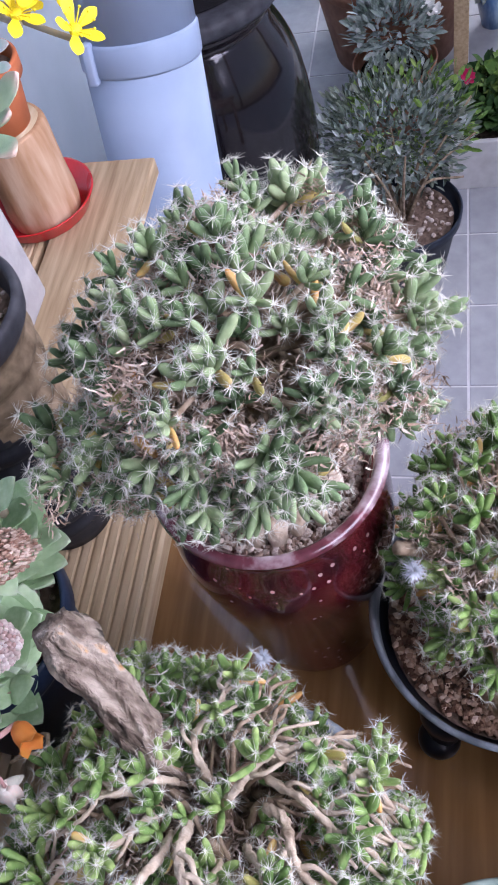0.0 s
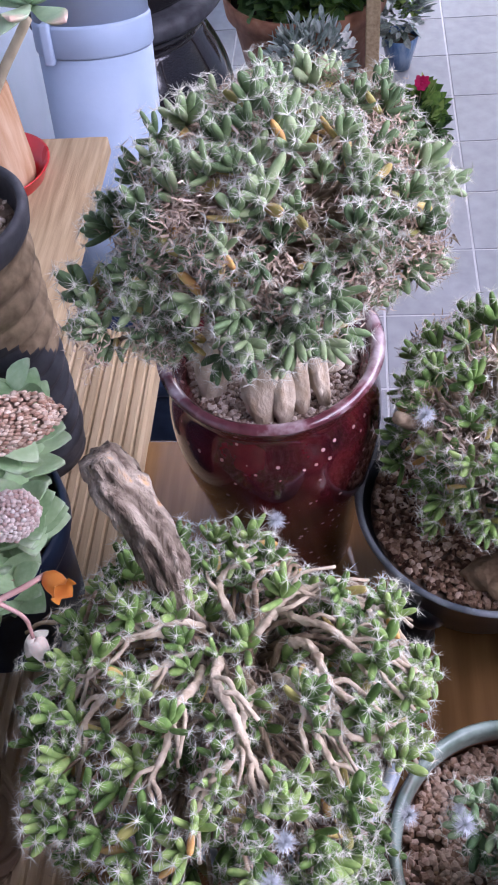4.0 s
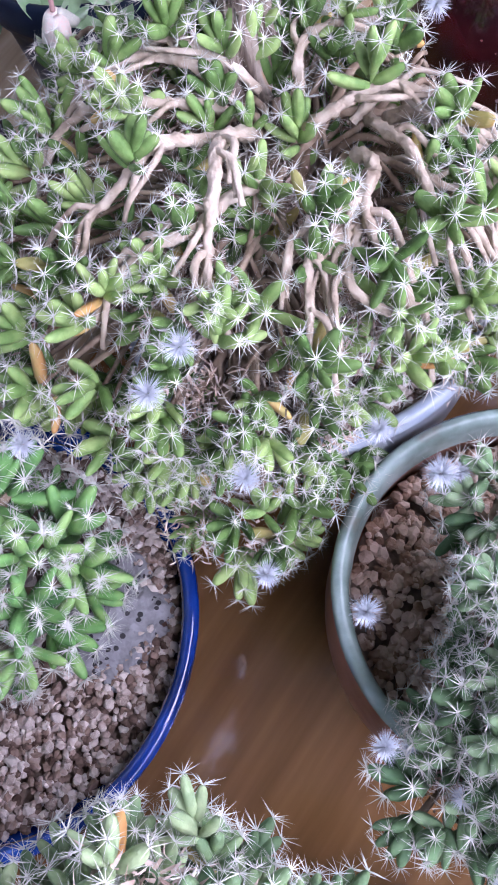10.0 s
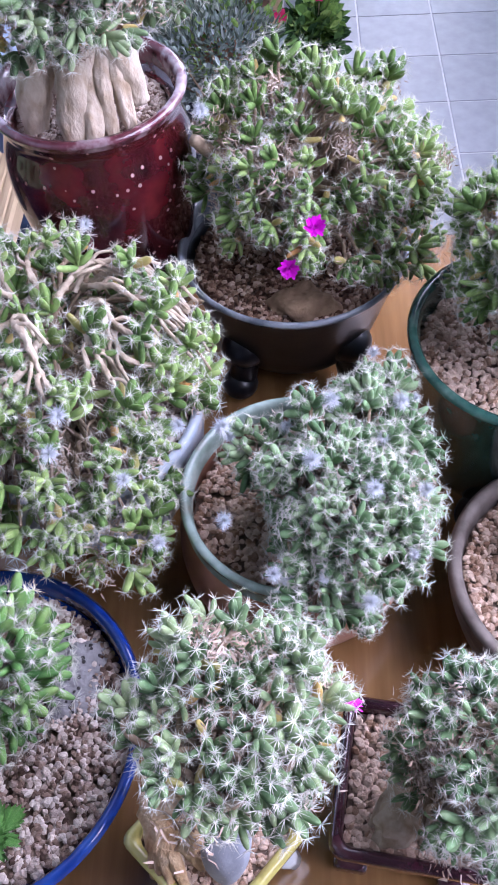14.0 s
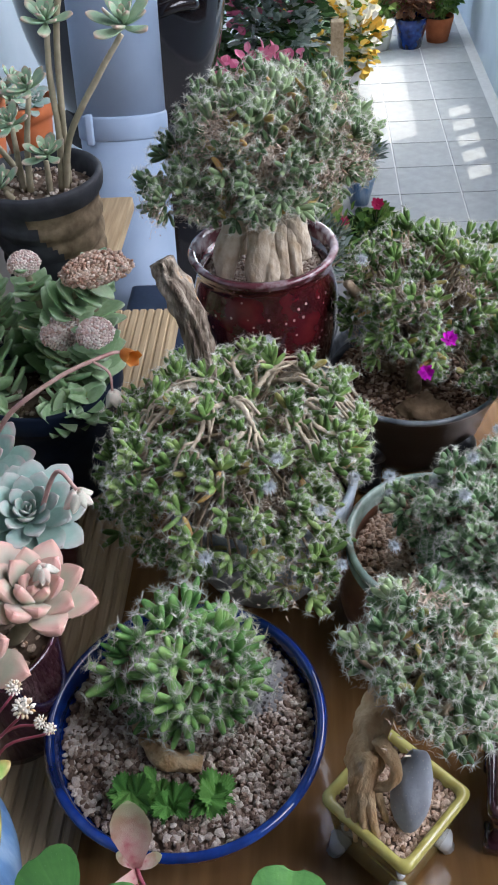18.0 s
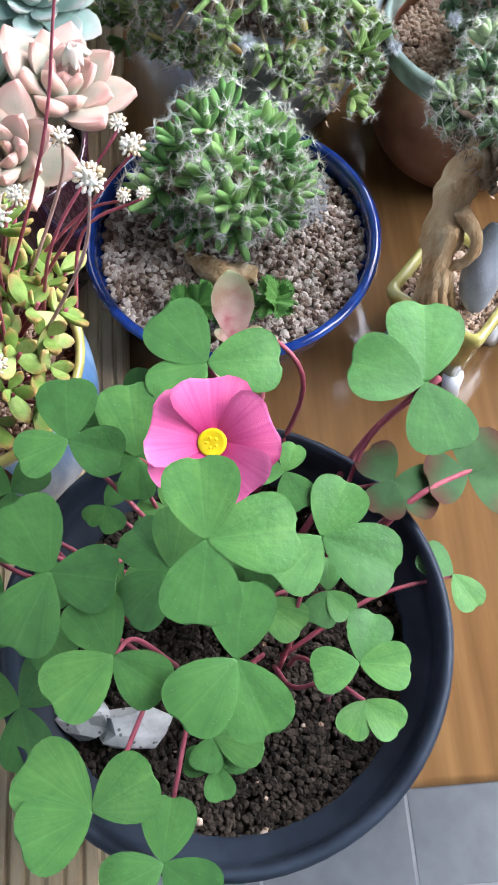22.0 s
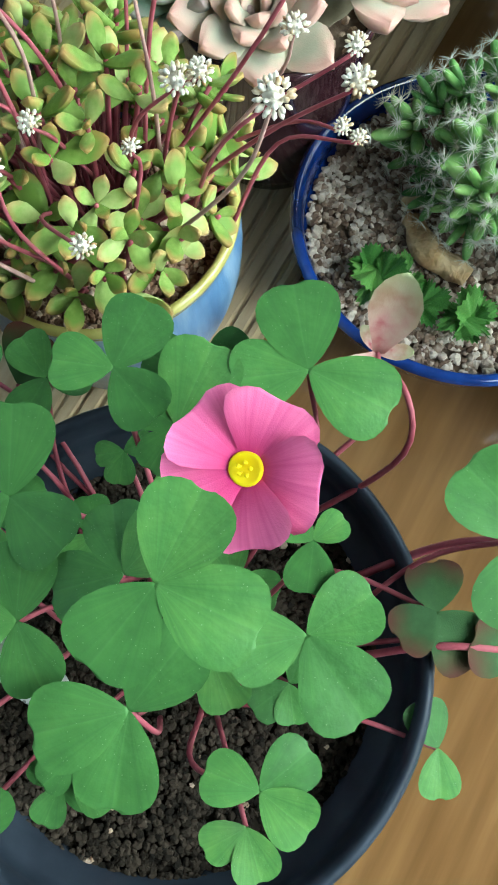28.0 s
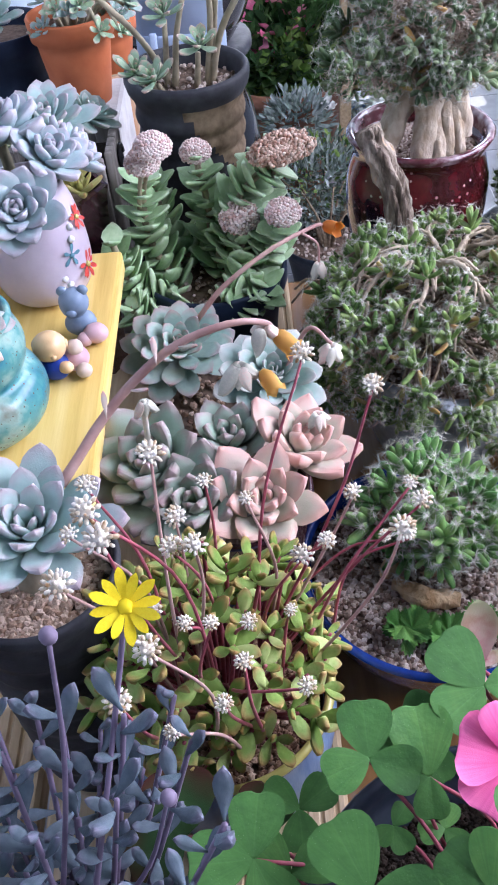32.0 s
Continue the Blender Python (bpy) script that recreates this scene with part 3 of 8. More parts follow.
slab("wall_east_pier", (WR, 1.60, FLOOR + 0.341), (WR + 0.12, 2.28, CEIL), M_WALL, "white pier between the balcony windows")
slab("wall_east_pier_2", (WR, 2.281, FLOOR + 0.455), (WR + 0.12, 2.70, CEIL), M_WALL, "white pier above the balcony rail")
slab("wall_east_top", (WR, YN, CEIL - 0.16), (WR + 0.12, 1.60, CEIL), M_WALL, "plain strip above the window")
slab("wall_east_top_2", (WR, 2.70, CEIL - 0.16), (WR + 0.12, YF, CEIL), M_WALL, "plain strip above the window")

floor = slab("floor", (WL - 0.12, YN - 0.12, FLOOR - 0.06), (WR + 0.12, YF + 0.12, FLOOR - 0.002), M_GROUT, "grey tiled balcony floor with pale joints")

M_FRAME = material("brown_window_frame", [(0.3, (0.045, 0.032, 0.025)), (0.7, (0.075, 0.055, 0.045))], scale=40, rough=0.4)
M_GLASS = bpy.data.materials.new("window_glass")
M_GLASS.use_nodes = True
_b = M_GLASS.node_tree.nodes["Principled BSDF"]
_b.inputs["Base Color"].default_value, _b.inputs["Roughness"].default_value = (0.95, 0.97, 1, 1), 0.02
_b.inputs["Transmission Weight"].default_value, _b.inputs["IOR"].default_value = 1.0, 1.1


def window(name, y0, y1, bays, sill):
    w = setting(name, "sliding balcony window with dark brown frame")
    z0, z1 = FLOOR + sill, CEIL - 0.16
    bm = bmesh.new()
    box(bm, (WR + 0.02, y0, z0), (WR + 0.09, y1, z0 + 0.05), 0.004)
    part("sill", bm, M_FRAME, w, smooth=False)
    bm = bmesh.new()
    box(bm, (WR + 0.02, y0, z1 - 0.05), (WR + 0.09, y1, z1), 0.004)
    part("head", bm, M_FRAME, w, smooth=False)
    for i in range(bays + 1):
        y = y0 + (y1 - y0 - 0.05) * i / bays
        bm = bmesh.new()
        box(bm, (WR + 0.025, y, z0 + 0.05), (WR + 0.085, y + 0.05, z1 - 0.05), 0.004)
        part("mullion", bm, M_FRAME, w, smooth=False)
    for i in range(bays):
        a = y0 + (y1 - y0 - 0.05) * i / bays + 0.05
        b = y0 + (y1 - y0 - 0.05) * (i + 1) / bays
        bm = bmesh.new()
        box(bm, (WR + 0.075, a, z0 + 0.05), (WR + 0.079, b, z1 - 0.05))
        ob = part("pane", bm, M_GLASS, w, smooth=False)
        ob.visible_shadow = False
    return w


window("window_1", YN, 1.60, 3, 0.341)
window("window_2", 2.70, YF, 1, 0.456)
# unseen rail in the parapet gap, added so its bars stripe the floor sun
rail = tagged(new("sun_stripe_rail"), "unseen low metal rail of upright bars, added to stripe the sun", "rail", "", "structure")
bm = bmesh.new()
box(bm, (WR + 0.03, 2.281, FLOOR + 0.41), (WR + 0.09, 2.96, FLOOR + 0.454), 0.004)
part("top_bar", bm, M_FRAME, rail, smooth=False)
for i in range(6):
    bm = bmesh.new()
    box(bm, (WR + 0.045, 2.282 + i * 0.128, FLOOR + 0.171), (WR + 0.075, 2.316 + i * 0.128, FLOOR + 0.409), 0.003)
    part("bar", bm, M_FRAME, rail, smooth=False)
# the table
table = thing("table", (0.08, -0.1, 0), "low table of dark orange-brown lacquered wood with glossy top", "table")
bm = bmesh.new()
box(bm, (-0.315, -0.42, -0.042), (0.34, 0.425, 0.0), 0.006)
part("tabletop", bm, M_TABLE, table)
bm = bmesh.new()
box(bm, (-0.28, -0.37, -0.11), (0.30, 0.37, -0.043), 0.004)
part("apron", bm, M_TABLE, table)
for sx in (-0.26, 0.27):
    for sy in (-0.34, 0.34):
        bm = bmesh.new()
        box(bm, (sx - 0.025, sy - 0.025, FLOOR), (sx + 0.025, sy + 0.025, -0.112), 0.004)
        part("leg", bm, M_TABLE, table)


# the stand of grooved decking boards
def grooved_board(x0, x1, y0, y1, top, thick=0.022, grooves=9):
    bm = bmesh.new()
    prof = [(x0, top - thick), (x0, top - 0.003), (x0 + 0.003, top)]
    w = (x1 - x0 - 0.006) / grooves
    for i in range(grooves):
        a = x0 + 0.003 + w * i
        prof += [(a + w * 0.30, top), (a + w * 0.42, top - 0.0022), (a + w * 0.58, top - 0.0022), (a + w * 0.70, top)]
    prof += [(x1 - 0.003, top), (x1, top - 0.003), (x1, top - thick)]
    ends = []
    for y in (y0, y1):
        ends.append([bm.verts.new((x, y, z)) for x, z in prof])
    n = len(prof)
    for i in range(n):
        j = (i + 1) % n
        bm.faces.new((ends[0][i], ends[0][j], ends[1][j], ends[1][i]))
    bm.faces.new(ends[0][::-1])
    bm.faces.new(ends[1])
    bmesh.ops.recalc_face_normals(bm, faces=bm.faces)
    return bm


DECK = 0.02
stand = tagged(new("plant_stand"), "plant stand of pale grooved timber decking boards", "stand")
for x0, x1, y0, y1 in ((-0.321, -0.2215, -0.66, 0.444), (-0.426, -0.328, -0.66, 0.765), (-0.532, -0.433, -0.66, 0.775), (-0.64, -0.54, -0.66, 0.77)):
    if x1 == -0.328:
        bm = bmesh.new()
        box(bm, (x0, y0, DECK - 0.022), (x1, y1, DECK), 0.003)
        part("board", bm, M_DECK, stand, "smooth pale timber board", smooth=False)
        continue
    part("board", grooved_board(x0, x1, y0, y1, DECK), M_DECK, stand, smooth=False)
for y in (-0.5, 0.10, 0.50):
    bm = bmesh.new()
    box(bm, (-0.64, y, DECK - 0.062), (-0.335 if y > 0.4 else -0.24, y + 0.05, DECK - 0.0225), 0.003)
    part("crossbeam", bm, M_DECK, stand, smooth=False)
    for x in (-0.62, -0.40):
        bm = bmesh.new()
        box(bm, (x, y + 0.004, FLOOR), (x + 0.045, y + 0.046, DECK - 0.063), 0.003)
        part("leg", bm, M_DECK, stand, smooth=False)
# upper step of yellow boards
step = thing("step_shelf", (-0.42, -0.06, DECK), "yellow painted wooden step shelf standing on the decking boards", "shelf")
SHELF = 0.21
bm = bmesh.new()
box(bm, (-0.080, -0.145, SHELF - DECK - 0.02), (0.05, 0.14, SHELF - DECK), 0.003)
part("shelf_board", bm, M_YELLOW, step, smooth=False)
bm = bmesh.new()
box(bm, (-0.095, -0.2, SHELF - DECK + 0.045), (-0.060, 0.2, SHELF - DECK + 0.062), 0.003)
part("shelf_board", bm, M_YELLOW, step, smooth=False)
for y in (-0.13, 0.09):
    bm = bmesh.new()
    box(bm, (-0.035, y, 0), (-0.01, y + 0.03, SHELF - DECK - 0.021), 0.003)
    part("leg", bm, M_YELLOW, step, smooth=False)
    bm = bmesh.new()
    box(bm, (-0.105, y, 0), (-0.081, y + 0.03, SHELF - DECK + 0.044), 0.003)
    part("leg", bm, M_YELLOW, step, smooth=False)
    bm = bmesh.new()
    box(bm, (-0.080, y + 0.004, SHELF - DECK - 0.06), (-0.035, y + 0.026, SHELF - DECK - 0.03), 0.003)
    part("rail", bm, M_YELLOW, step, smooth=False)

# ---- fleshy leaves ----
def tip_material(name, stops, tip, start=0.62, edge=0.6, rough=0.5, po=0.4, bump=0.15, tip_power=1.0):
    """A leaf skin whose pigment turns towards the tip and the margin of each leaf (leaf runs along its own y, unit long)."""
    m = material(name, stops, scale=3.0, rough=rough, bump=bump, bump_scale=60, per_object=po, sss=0.1, bump_dist=0.004)
    N, L = m.node_tree.nodes, m.node_tree.links
    b = N["Principled BSDF"]
    base = b.inputs["Base Color"].links[0].from_socket
    tc = N.new("ShaderNodeTexCoord")
    sep = N.new("ShaderNodeSeparateXYZ")
    L.new(tc.outputs["Object"], sep.inputs[0])
    ab = N.new("ShaderNodeMath")
    ab.operation = "ABSOLUTE"
    L.new(sep.outputs[0], ab.inputs[0])
    mul = N.new("ShaderNodeMath")
    mul.operation = "MULTIPLY_ADD"
    mul.inputs[1].default_value = edge
    L.new(ab.outputs[0], mul.inputs[0])
    L.new(sep.outputs[1], mul.inputs[2])
    nz = N.new("ShaderNodeTexNoise")
    nz.inputs["Scale"].default_value = 5.0
    L.new(tc.outputs["Object"], nz.inputs[0])
    add = N.new("ShaderNodeMath")
    add.operation = "MULTIPLY_ADD"
    add.inputs[1].default_value = 0.25
    L.new(nz.outputs[0], add.inputs[0])
    L.new(mul.outputs[0], add.inputs[2])
    mr = N.new("ShaderNodeMapRange")
    mr.inputs[1].default_value, mr.inputs[2].default_value = start + 0.12, 1.28
    mr.inputs[4].default_value = tip_power
    L.new(add.outputs[0], mr.inputs[0])
    mx = N.new("ShaderNodeMix")
    mx.data_type = "RGBA"
    L.new(mr.outputs[0], mx.inputs[0])
    L.new(base, mx.inputs[6])
    mx.inputs[7].default_value = (*tip, 1)
    L.new(mx.outputs[2], b.inputs["Base Color"])
    return m


M_ECH_BLUE = tip_material("blue_grey_leaf", [(0.2, (0.30, 0.44, 0.41)), (0.5, (0.41, 0.55, 0.51)), (0.8, (0.52, 0.63, 0.59))], (0.52, 0.28, 0.34), 0.80, tip_power=0.8)
M_ECH_SEA = tip_material("sea_green_leaf", [(0.2, (0.19, 0.30, 0.25)), (0.5, (0.28, 0.40, 0.35)), (0.8, (0.38, 0.49, 0.44))], (0.45, 0.38, 0.36), 0.78)
M_ECH_GREEN = tip_material("pale_sea_green_leaf", [(0.2, (0.22, 0.34, 0.29)), (0.5, (0.34, 0.46, 0.40)), (0.8, (0.46, 0.56, 0.50))], (0.46, 0.25, 0.27), 0.85)
M_ECH_PINK = tip_material("pink_tinged_leaf", [(0.2, (0.40, 0.40, 0.31)), (0.5, (0.53, 0.45, 0.37)), (0.8, (0.63, 0.46, 0.40))], (0.68, 0.26, 0.23), 0.74, tip_power=0.8)
M_ECH_PURP = tip_material("dusky_green_leaf", [(0.2, (0.22, 0.31, 0.24)), (0.5, (0.31, 0.40, 0.32)), (0.8, (0.40, 0.45, 0.37))], (0.38, 0.15, 0.20), 0.80, tip_power=0.8)
M_ECH_PEACH = tip_material("peach_leaf", [(0.2, (0.36, 0.40, 0.31)), (0.5, (0.48, 0.45, 0.37)), (0.8, (0.58, 0.45, 0.36))], (0.58, 0.28, 0.22), 0.72, tip_power=0.85)
M_CRASS = tip_material("jade_grey_leaf", [(0.2, (0.25, 0.40, 0.20)), (0.5, (0.40, 0.56, 0.32)), (0.8, (0.54, 0.68, 0.44))], (0.50, 0.58, 0.44), 0.9)
M_LIME = tip_material("lime_green_leaf", [(0.2, (0.15, 0.25, 0.045)), (0.5, (0.27, 0.39, 0.10)), (0.8, (0.43, 0.51, 0.19))], (0.44, 0.17, 0.08), 0.73, po=0.7, tip_power=0.85)
M_OTH = tip_material("slate_blue_leaf", [(0.2, (0.065, 0.095, 0.115)), (0.5, (0.115, 0.155, 0.185)), (0.8, (0.19, 0.235, 0.265))], (0.16, 0.14, 0.20), 0.8)
M_YELSUC = tip_material("yellow_green_leaf", [(0.2, (0.36, 0.36, 0.10)), (0.5, (0.50, 0.48, 0.18)), (0.8, (0.58, 0.54, 0.26))], (0.52, 0.28, 0.14), 0.85)
M_GRAPT = tip_material("soft_green_leaf", [(0.2, (0.22, 0.34, 0.22)), (0.5, (0.34, 0.46, 0.30)), (0.8, (0.46, 0.56, 0.38))], (0.62, 0.36, 0.32), 0.8)
M_REDSTEM = material("crimson_stem", [(0.2, (0.22, 0.035, 0.055)), (0.8, (0.42, 0.12, 0.15))], scale=90, rough=0.45)
M_PINKSTEM = material("dusty_pink_stem", [(0.3, (0.36, 0.20, 0.18)), (0.7, (0.50, 0.33, 0.29))], scale=90, rough=0.5)
M_GREENSTEM = material("pale_woody_stem", [(0.3, (0.26, 0.23, 0.15)), (0.7, (0.42, 0.36, 0.25))], scale=90, rough=0.7, bump=0.4)
M_BUD = material("cream_bud", [(0.16, (0.40, 0.24, 0.11)), (0.38, (0.70, 0.60, 0.45)), (0.8, (0.84, 0.82, 0.77))], scale=200, rough=0.55, per_island=0.5, bump=0)
M_BUDROSE = material("rosy_bud", [(0.15, (0.50, 0.33, 0.29)), (0.5, (0.66, 0.53, 0.48)), (0.85, (0.78, 0.70, 0.65))], scale=200, rough=0.6, per_island=0.7, bump=0)
M_BUDTAN = material("tan_bud", [(0.15, (0.36, 0.20, 0.14)), (0.5, (0.53, 0.37, 0.28)), (0.85, (0.70, 0.57, 0.47))], scale=200, rough=0.6, per_island=0.7, bump=0)
M_YFLOWER = material("yellow_petal", [(0.3, (0.80, 0.60, 0.01)), (0.7, (0.88, 0.72, 0.03))], scale=60, rough=0.45, bump=0)
M_OFLOWER = material("orange_petal", [(0.3, (0.75, 0.26, 0.06)), (0.7, (0.82, 0.42, 0.08))], scale=60, rough=0.45, bump=0)
M_APRICOT = material("apricot_petal", [(0.3, (0.78, 0.42, 0.10)), (0.7, (0.84, 0.58, 0.16))], scale=60, rough=0.45, bump=0)
M_MAGENTA = material("magenta_petal", [(0.3, (0.46, 0.008, 0.40)), (0.7, (0.62, 0.02, 0.52))], scale=60, rough=0.4, bump=0)


def leaf_mesh(name, mat, width, thick, outline, cup=0.0, curl=0.0, across=7, notch=0.0, fold=0.0):
    """A unit-long solid leaf along +y; its upper face is +z. outline: (t, share of half width)."""
    V, F = [], []
    hw = width / 2
    n = len(outline)
    for side in (0, 1):
        for t, k in outline:
            for c in range(across):
                s = 2 * c / (across - 1) - 1
                x = s * hw * k
                edge = 1 - s * s
                th = thick * (edge ** 0.6) * min(1.0, 0.35 + 2.2 * min(t, 1 - t) + 0.25)
                z = cup * (x * x) / max(1e-6, hw * hw) * hw + curl * t * t + fold * abs(x)
                z += th * 0.25 if side == 0 else -th * 0.75
                y = t - notch * (1 - s * s) * max(0, t - 0.6) / 0.4
                V.append((x, y, z))
    for side in (0, 1):
        o = side * n * across
        for i in range(n - 1):
            for c in range(across - 1):
                q = (o + i * across + c, o + i * across + c + 1, o + (i + 1) * across + c + 1, o + (i + 1) * across + c)
                F.append(q if side == 0 else q[::-1])
    o = n * across
    for i in range(n - 1):
        F.append((i * across, (i + 1) * across, o + (i + 1) * across, o + i * across))
        F.append((i * across + across - 1, o + i * across + across - 1, o + (i + 1) * across + across - 1, (i + 1) * across + across - 1))
    for c in range(across - 1):
        F.append((c, o + c, o + c + 1, c + 1))
        e = (n - 1) * across
        F.append((e + c, e + c + 1, o + e + c + 1, o + e + c))
    me = bpy.data.meshes.new(name)
    me.from_pydata(V, [], F)
    me.materials.append(mat)
    me.polygons.foreach_set("use_smooth", [True] * len(me.polygons))
    return me


SPOON = ((0, 0.30), (0.15, 0.42), (0.35, 0.70), (0.55, 0.93), (0.72, 1.0), (0.84, 0.86), (0.92, 0.60), (0.97, 0.30), (1.0, 0.06))
OVATE = ((0, 0.55), (0.12, 0.80), (0.30, 1.0), (0.52, 0.92), (0.72, 0.68), (0.88, 0.38), (0.96, 0.18), (1.0, 0.05))
OBLONG = ((0, 0.22), (0.12, 0.40), (0.30, 0.72), (0.52, 1.0), (0.72, 0.98), (0.86, 0.74), (0.95, 0.42), (1.0, 0.10))
BLADE = ((0, 0.14), (0.15, 0.28), (0.35, 0.60), (0.55, 0.92), (0.70, 1.0), (0.84, 0.82), (0.94, 0.46), (1.0, 0.08))


def leaf_pose(at, az, el, length, roll=0.0):
    ca, sa, ce, se = math.cos(az), math.sin(az), math.cos(el), math.sin(el)
    y = Vector((ca * ce, sa * ce, se))
    z = Vector((-ca * se, -sa * se, ce))
    x = y.cross(z)
    m = Matrix((x, y, z)).transposed().to_4x4()
    return Matrix.Translation(at) @ m @ Matrix.Rotation(roll, 4, "Y") @ Matrix.Scale(length, 4)


def rosette(parent, at, axis, radius, n, mesh, rng, open_=(85, 8), inner=0.28, name="rosette", label="", lift=0.35, power=0.8):
    """A rosette: a short stem, and leaves in a spiral, small and upright inside, long and flat outside."""
    core = new(name)
    core.empty_display_size = 0.01
    core.parent = parent
    core.matrix_basis = aim(at, axis, rng.uniform(0, 6.28))
    if label:
        tagged(core, label)
    for i in range(n):
        t = ((i + 0.5) / n) ** power
        az = i * GOLD
        el = radians(open_[0] + (open_[1] - open_[0]) * t + rng.uniform(-5, 5))
        l = radius * (inner + (1 - inner) * t) * rng.uniform(0.93, 1.05)
        z = lift * radius * (1 - t) * 0.6
        mesh_object("leaf", mesh, core, leaf_pose((math.cos(az) * radius * 0.05 * t, math.sin(az) * radius * 0.05 * t, z), az, el, l, rng.uniform(-.1, .1)))
    return core


E_BLUE = leaf_mesh("leaf", M_ECH_BLUE, 0.42, 0.15, SPOON, cup=0.16, curl=0.08)
E_SEA = leaf_mesh("leaf", M_ECH_SEA, 0.50, 0.13, SPOON, cup=0.15, curl=0.06)
E_GREEN = leaf_mesh("leaf", M_ECH_GREEN, 0.46, 0.12, SPOON, cup=0.15, curl=0.08)
KEEL = ((0, 0.30), (0.12, 0.46), (0.30, 0.76), (0.50, 0.98), (0.66, 1.0), (0.80, 0.80), (0.90, 0.50), (0.96, 0.24), (1.0, 0.05))
E_PINK = leaf_mesh("leaf", M_ECH_PINK, 0.58, 0.26, KEEL, cup=0.10, curl=0.10)
E_PURP = leaf_mesh("leaf", M_ECH_PURP, 0.58, 0.24, KEEL, cup=0.10, curl=0.10)
L_CRASS = leaf_mesh("leaf", M_CRASS, 0.86, 0.17, OVATE, cup=0.12, curl=0.05)
L_LIME = leaf_mesh("leaf", M_LIME, 0.50, 0.24, OBLONG, cup=0.05, curl=0.08)
L_OTH = leaf_mesh("leaf", M_OTH, 0.37, 0.22, BLADE, cup=0.03, curl=0.05)
L_YEL = leaf_mesh("leaf", M_YELSUC, 0.34, 0.2, OVATE, cup=0.08, curl=0.1)
L_GRAPT = leaf_mesh("leaf", M_GRAPT, 0.42, 0.14, SPOON, cup=0.10, curl=0.10)


def bud_head(name, r, n, size, mat, seed, flat=1.0, long=1.0, core=0.0, lump=0.0):
    """A flower head of many small buds over a dome."""
    rng = random.Random(seed)
    V, F = [], []
    bm = bmesh.new()
    bmesh.ops.create_icosphere(bm, subdivisions=1, radius=1.0)
    base = [v.co.copy() for v in bm.verts]
    faces = [tuple(v.index for v in f.verts) for f in bm.faces]
    bm.free()
    for i in range(n):
        z = 1 - 1.35 * (i + 0.5) / n
        a = i * GOLD
        s = math.sqrt(max(0, 1 - z * z))
        d = Vector((s * math.cos(a), s * math.sin(a), z * flat))
        q = Vector((d.x, d.y, d.z / max(flat, 0.2))).to_track_quat("Z", "Y")
        k = size * rng.uniform(0.8, 1.15)
        b = len(V)
        for v in base:
            w = Vector((v.x, v.y, v.z * long)) * k
            w.rotate(q)
            V.append(tuple(d * (r * (1 + lump * noise.noise(d * 5 + Vector((seed, 0, 0))))) + w))
        F += [tuple(b + j for j in f) for f in faces]
    if core:
        b = len(V)
        V += [(v.x * r * core, v.y * r * core, v.z * r * core * flat) for v in base]
        F += [tuple(b + j for j in f) for f in faces]
    me = bpy.data.meshes.new(name)
    me.from_pydata(V, [], F)
    me.materials.append(mat)
    me.polygons.foreach_set("use_smooth", [True] * len(me.polygons))
    return me


HEAD_WHITE = [bud_head("flower_head", 0.0062, 28, 0.00115, M_BUD, s, 0.85, 1.8, 0.72) for s in (1, 2, 3)]
HEAD_ROSE = bud_head("flower_head", 0.0145, 240, 0.00165, M_BUDROSE, 4, 0.72, 1.0, 0.93, 0.10)
HEAD_TAN = bud_head("flower_head", 0.0240, 520, 0.0017, M_BUDTAN, 5, 0.50, 1.0, 0.90, 0.22)


def stem(parent, pts, radii, mat, name="flower_stem", label="", sides=7):
    bm = bmesh.new()
    tube(bm, curve_points(pts, 6), radii, sides, 0.12)
    return part(name, bm, mat, parent, label)


def ray_flower(parent, at, axis, r, n, mat, width=0.3, centre=None, name="flower", el=12):
    f = new(name)
    f.parent = parent
    f.matrix_basis = aim(at, axis)
    me = leaf_mesh("petal", mat, width, 0.03, BLADE, cup=0.1, across=5)
    for i in range(n):
        mesh_object("petal", me, f, leaf_pose((0, 0, 0), 2 * math.pi * i / n, radians(el + (i % 3) * 7), r * (0.9 + 0.1 * (i % 2))))
    bm = bmesh.new()
    ball(bm, (0, 0, r * 0.06), r * 0.2, (1, 1, 0.7), 2, 0.3, 300)
    part("flower_centre", bm, centre or mat, f)
    return f

# ---- potted spiny bushes on the table ----
def potted(name, at, label, turn=0.0, group="potted succulents", category="potted plant"):
    return thing(name, at, label, category, group, "", turn)


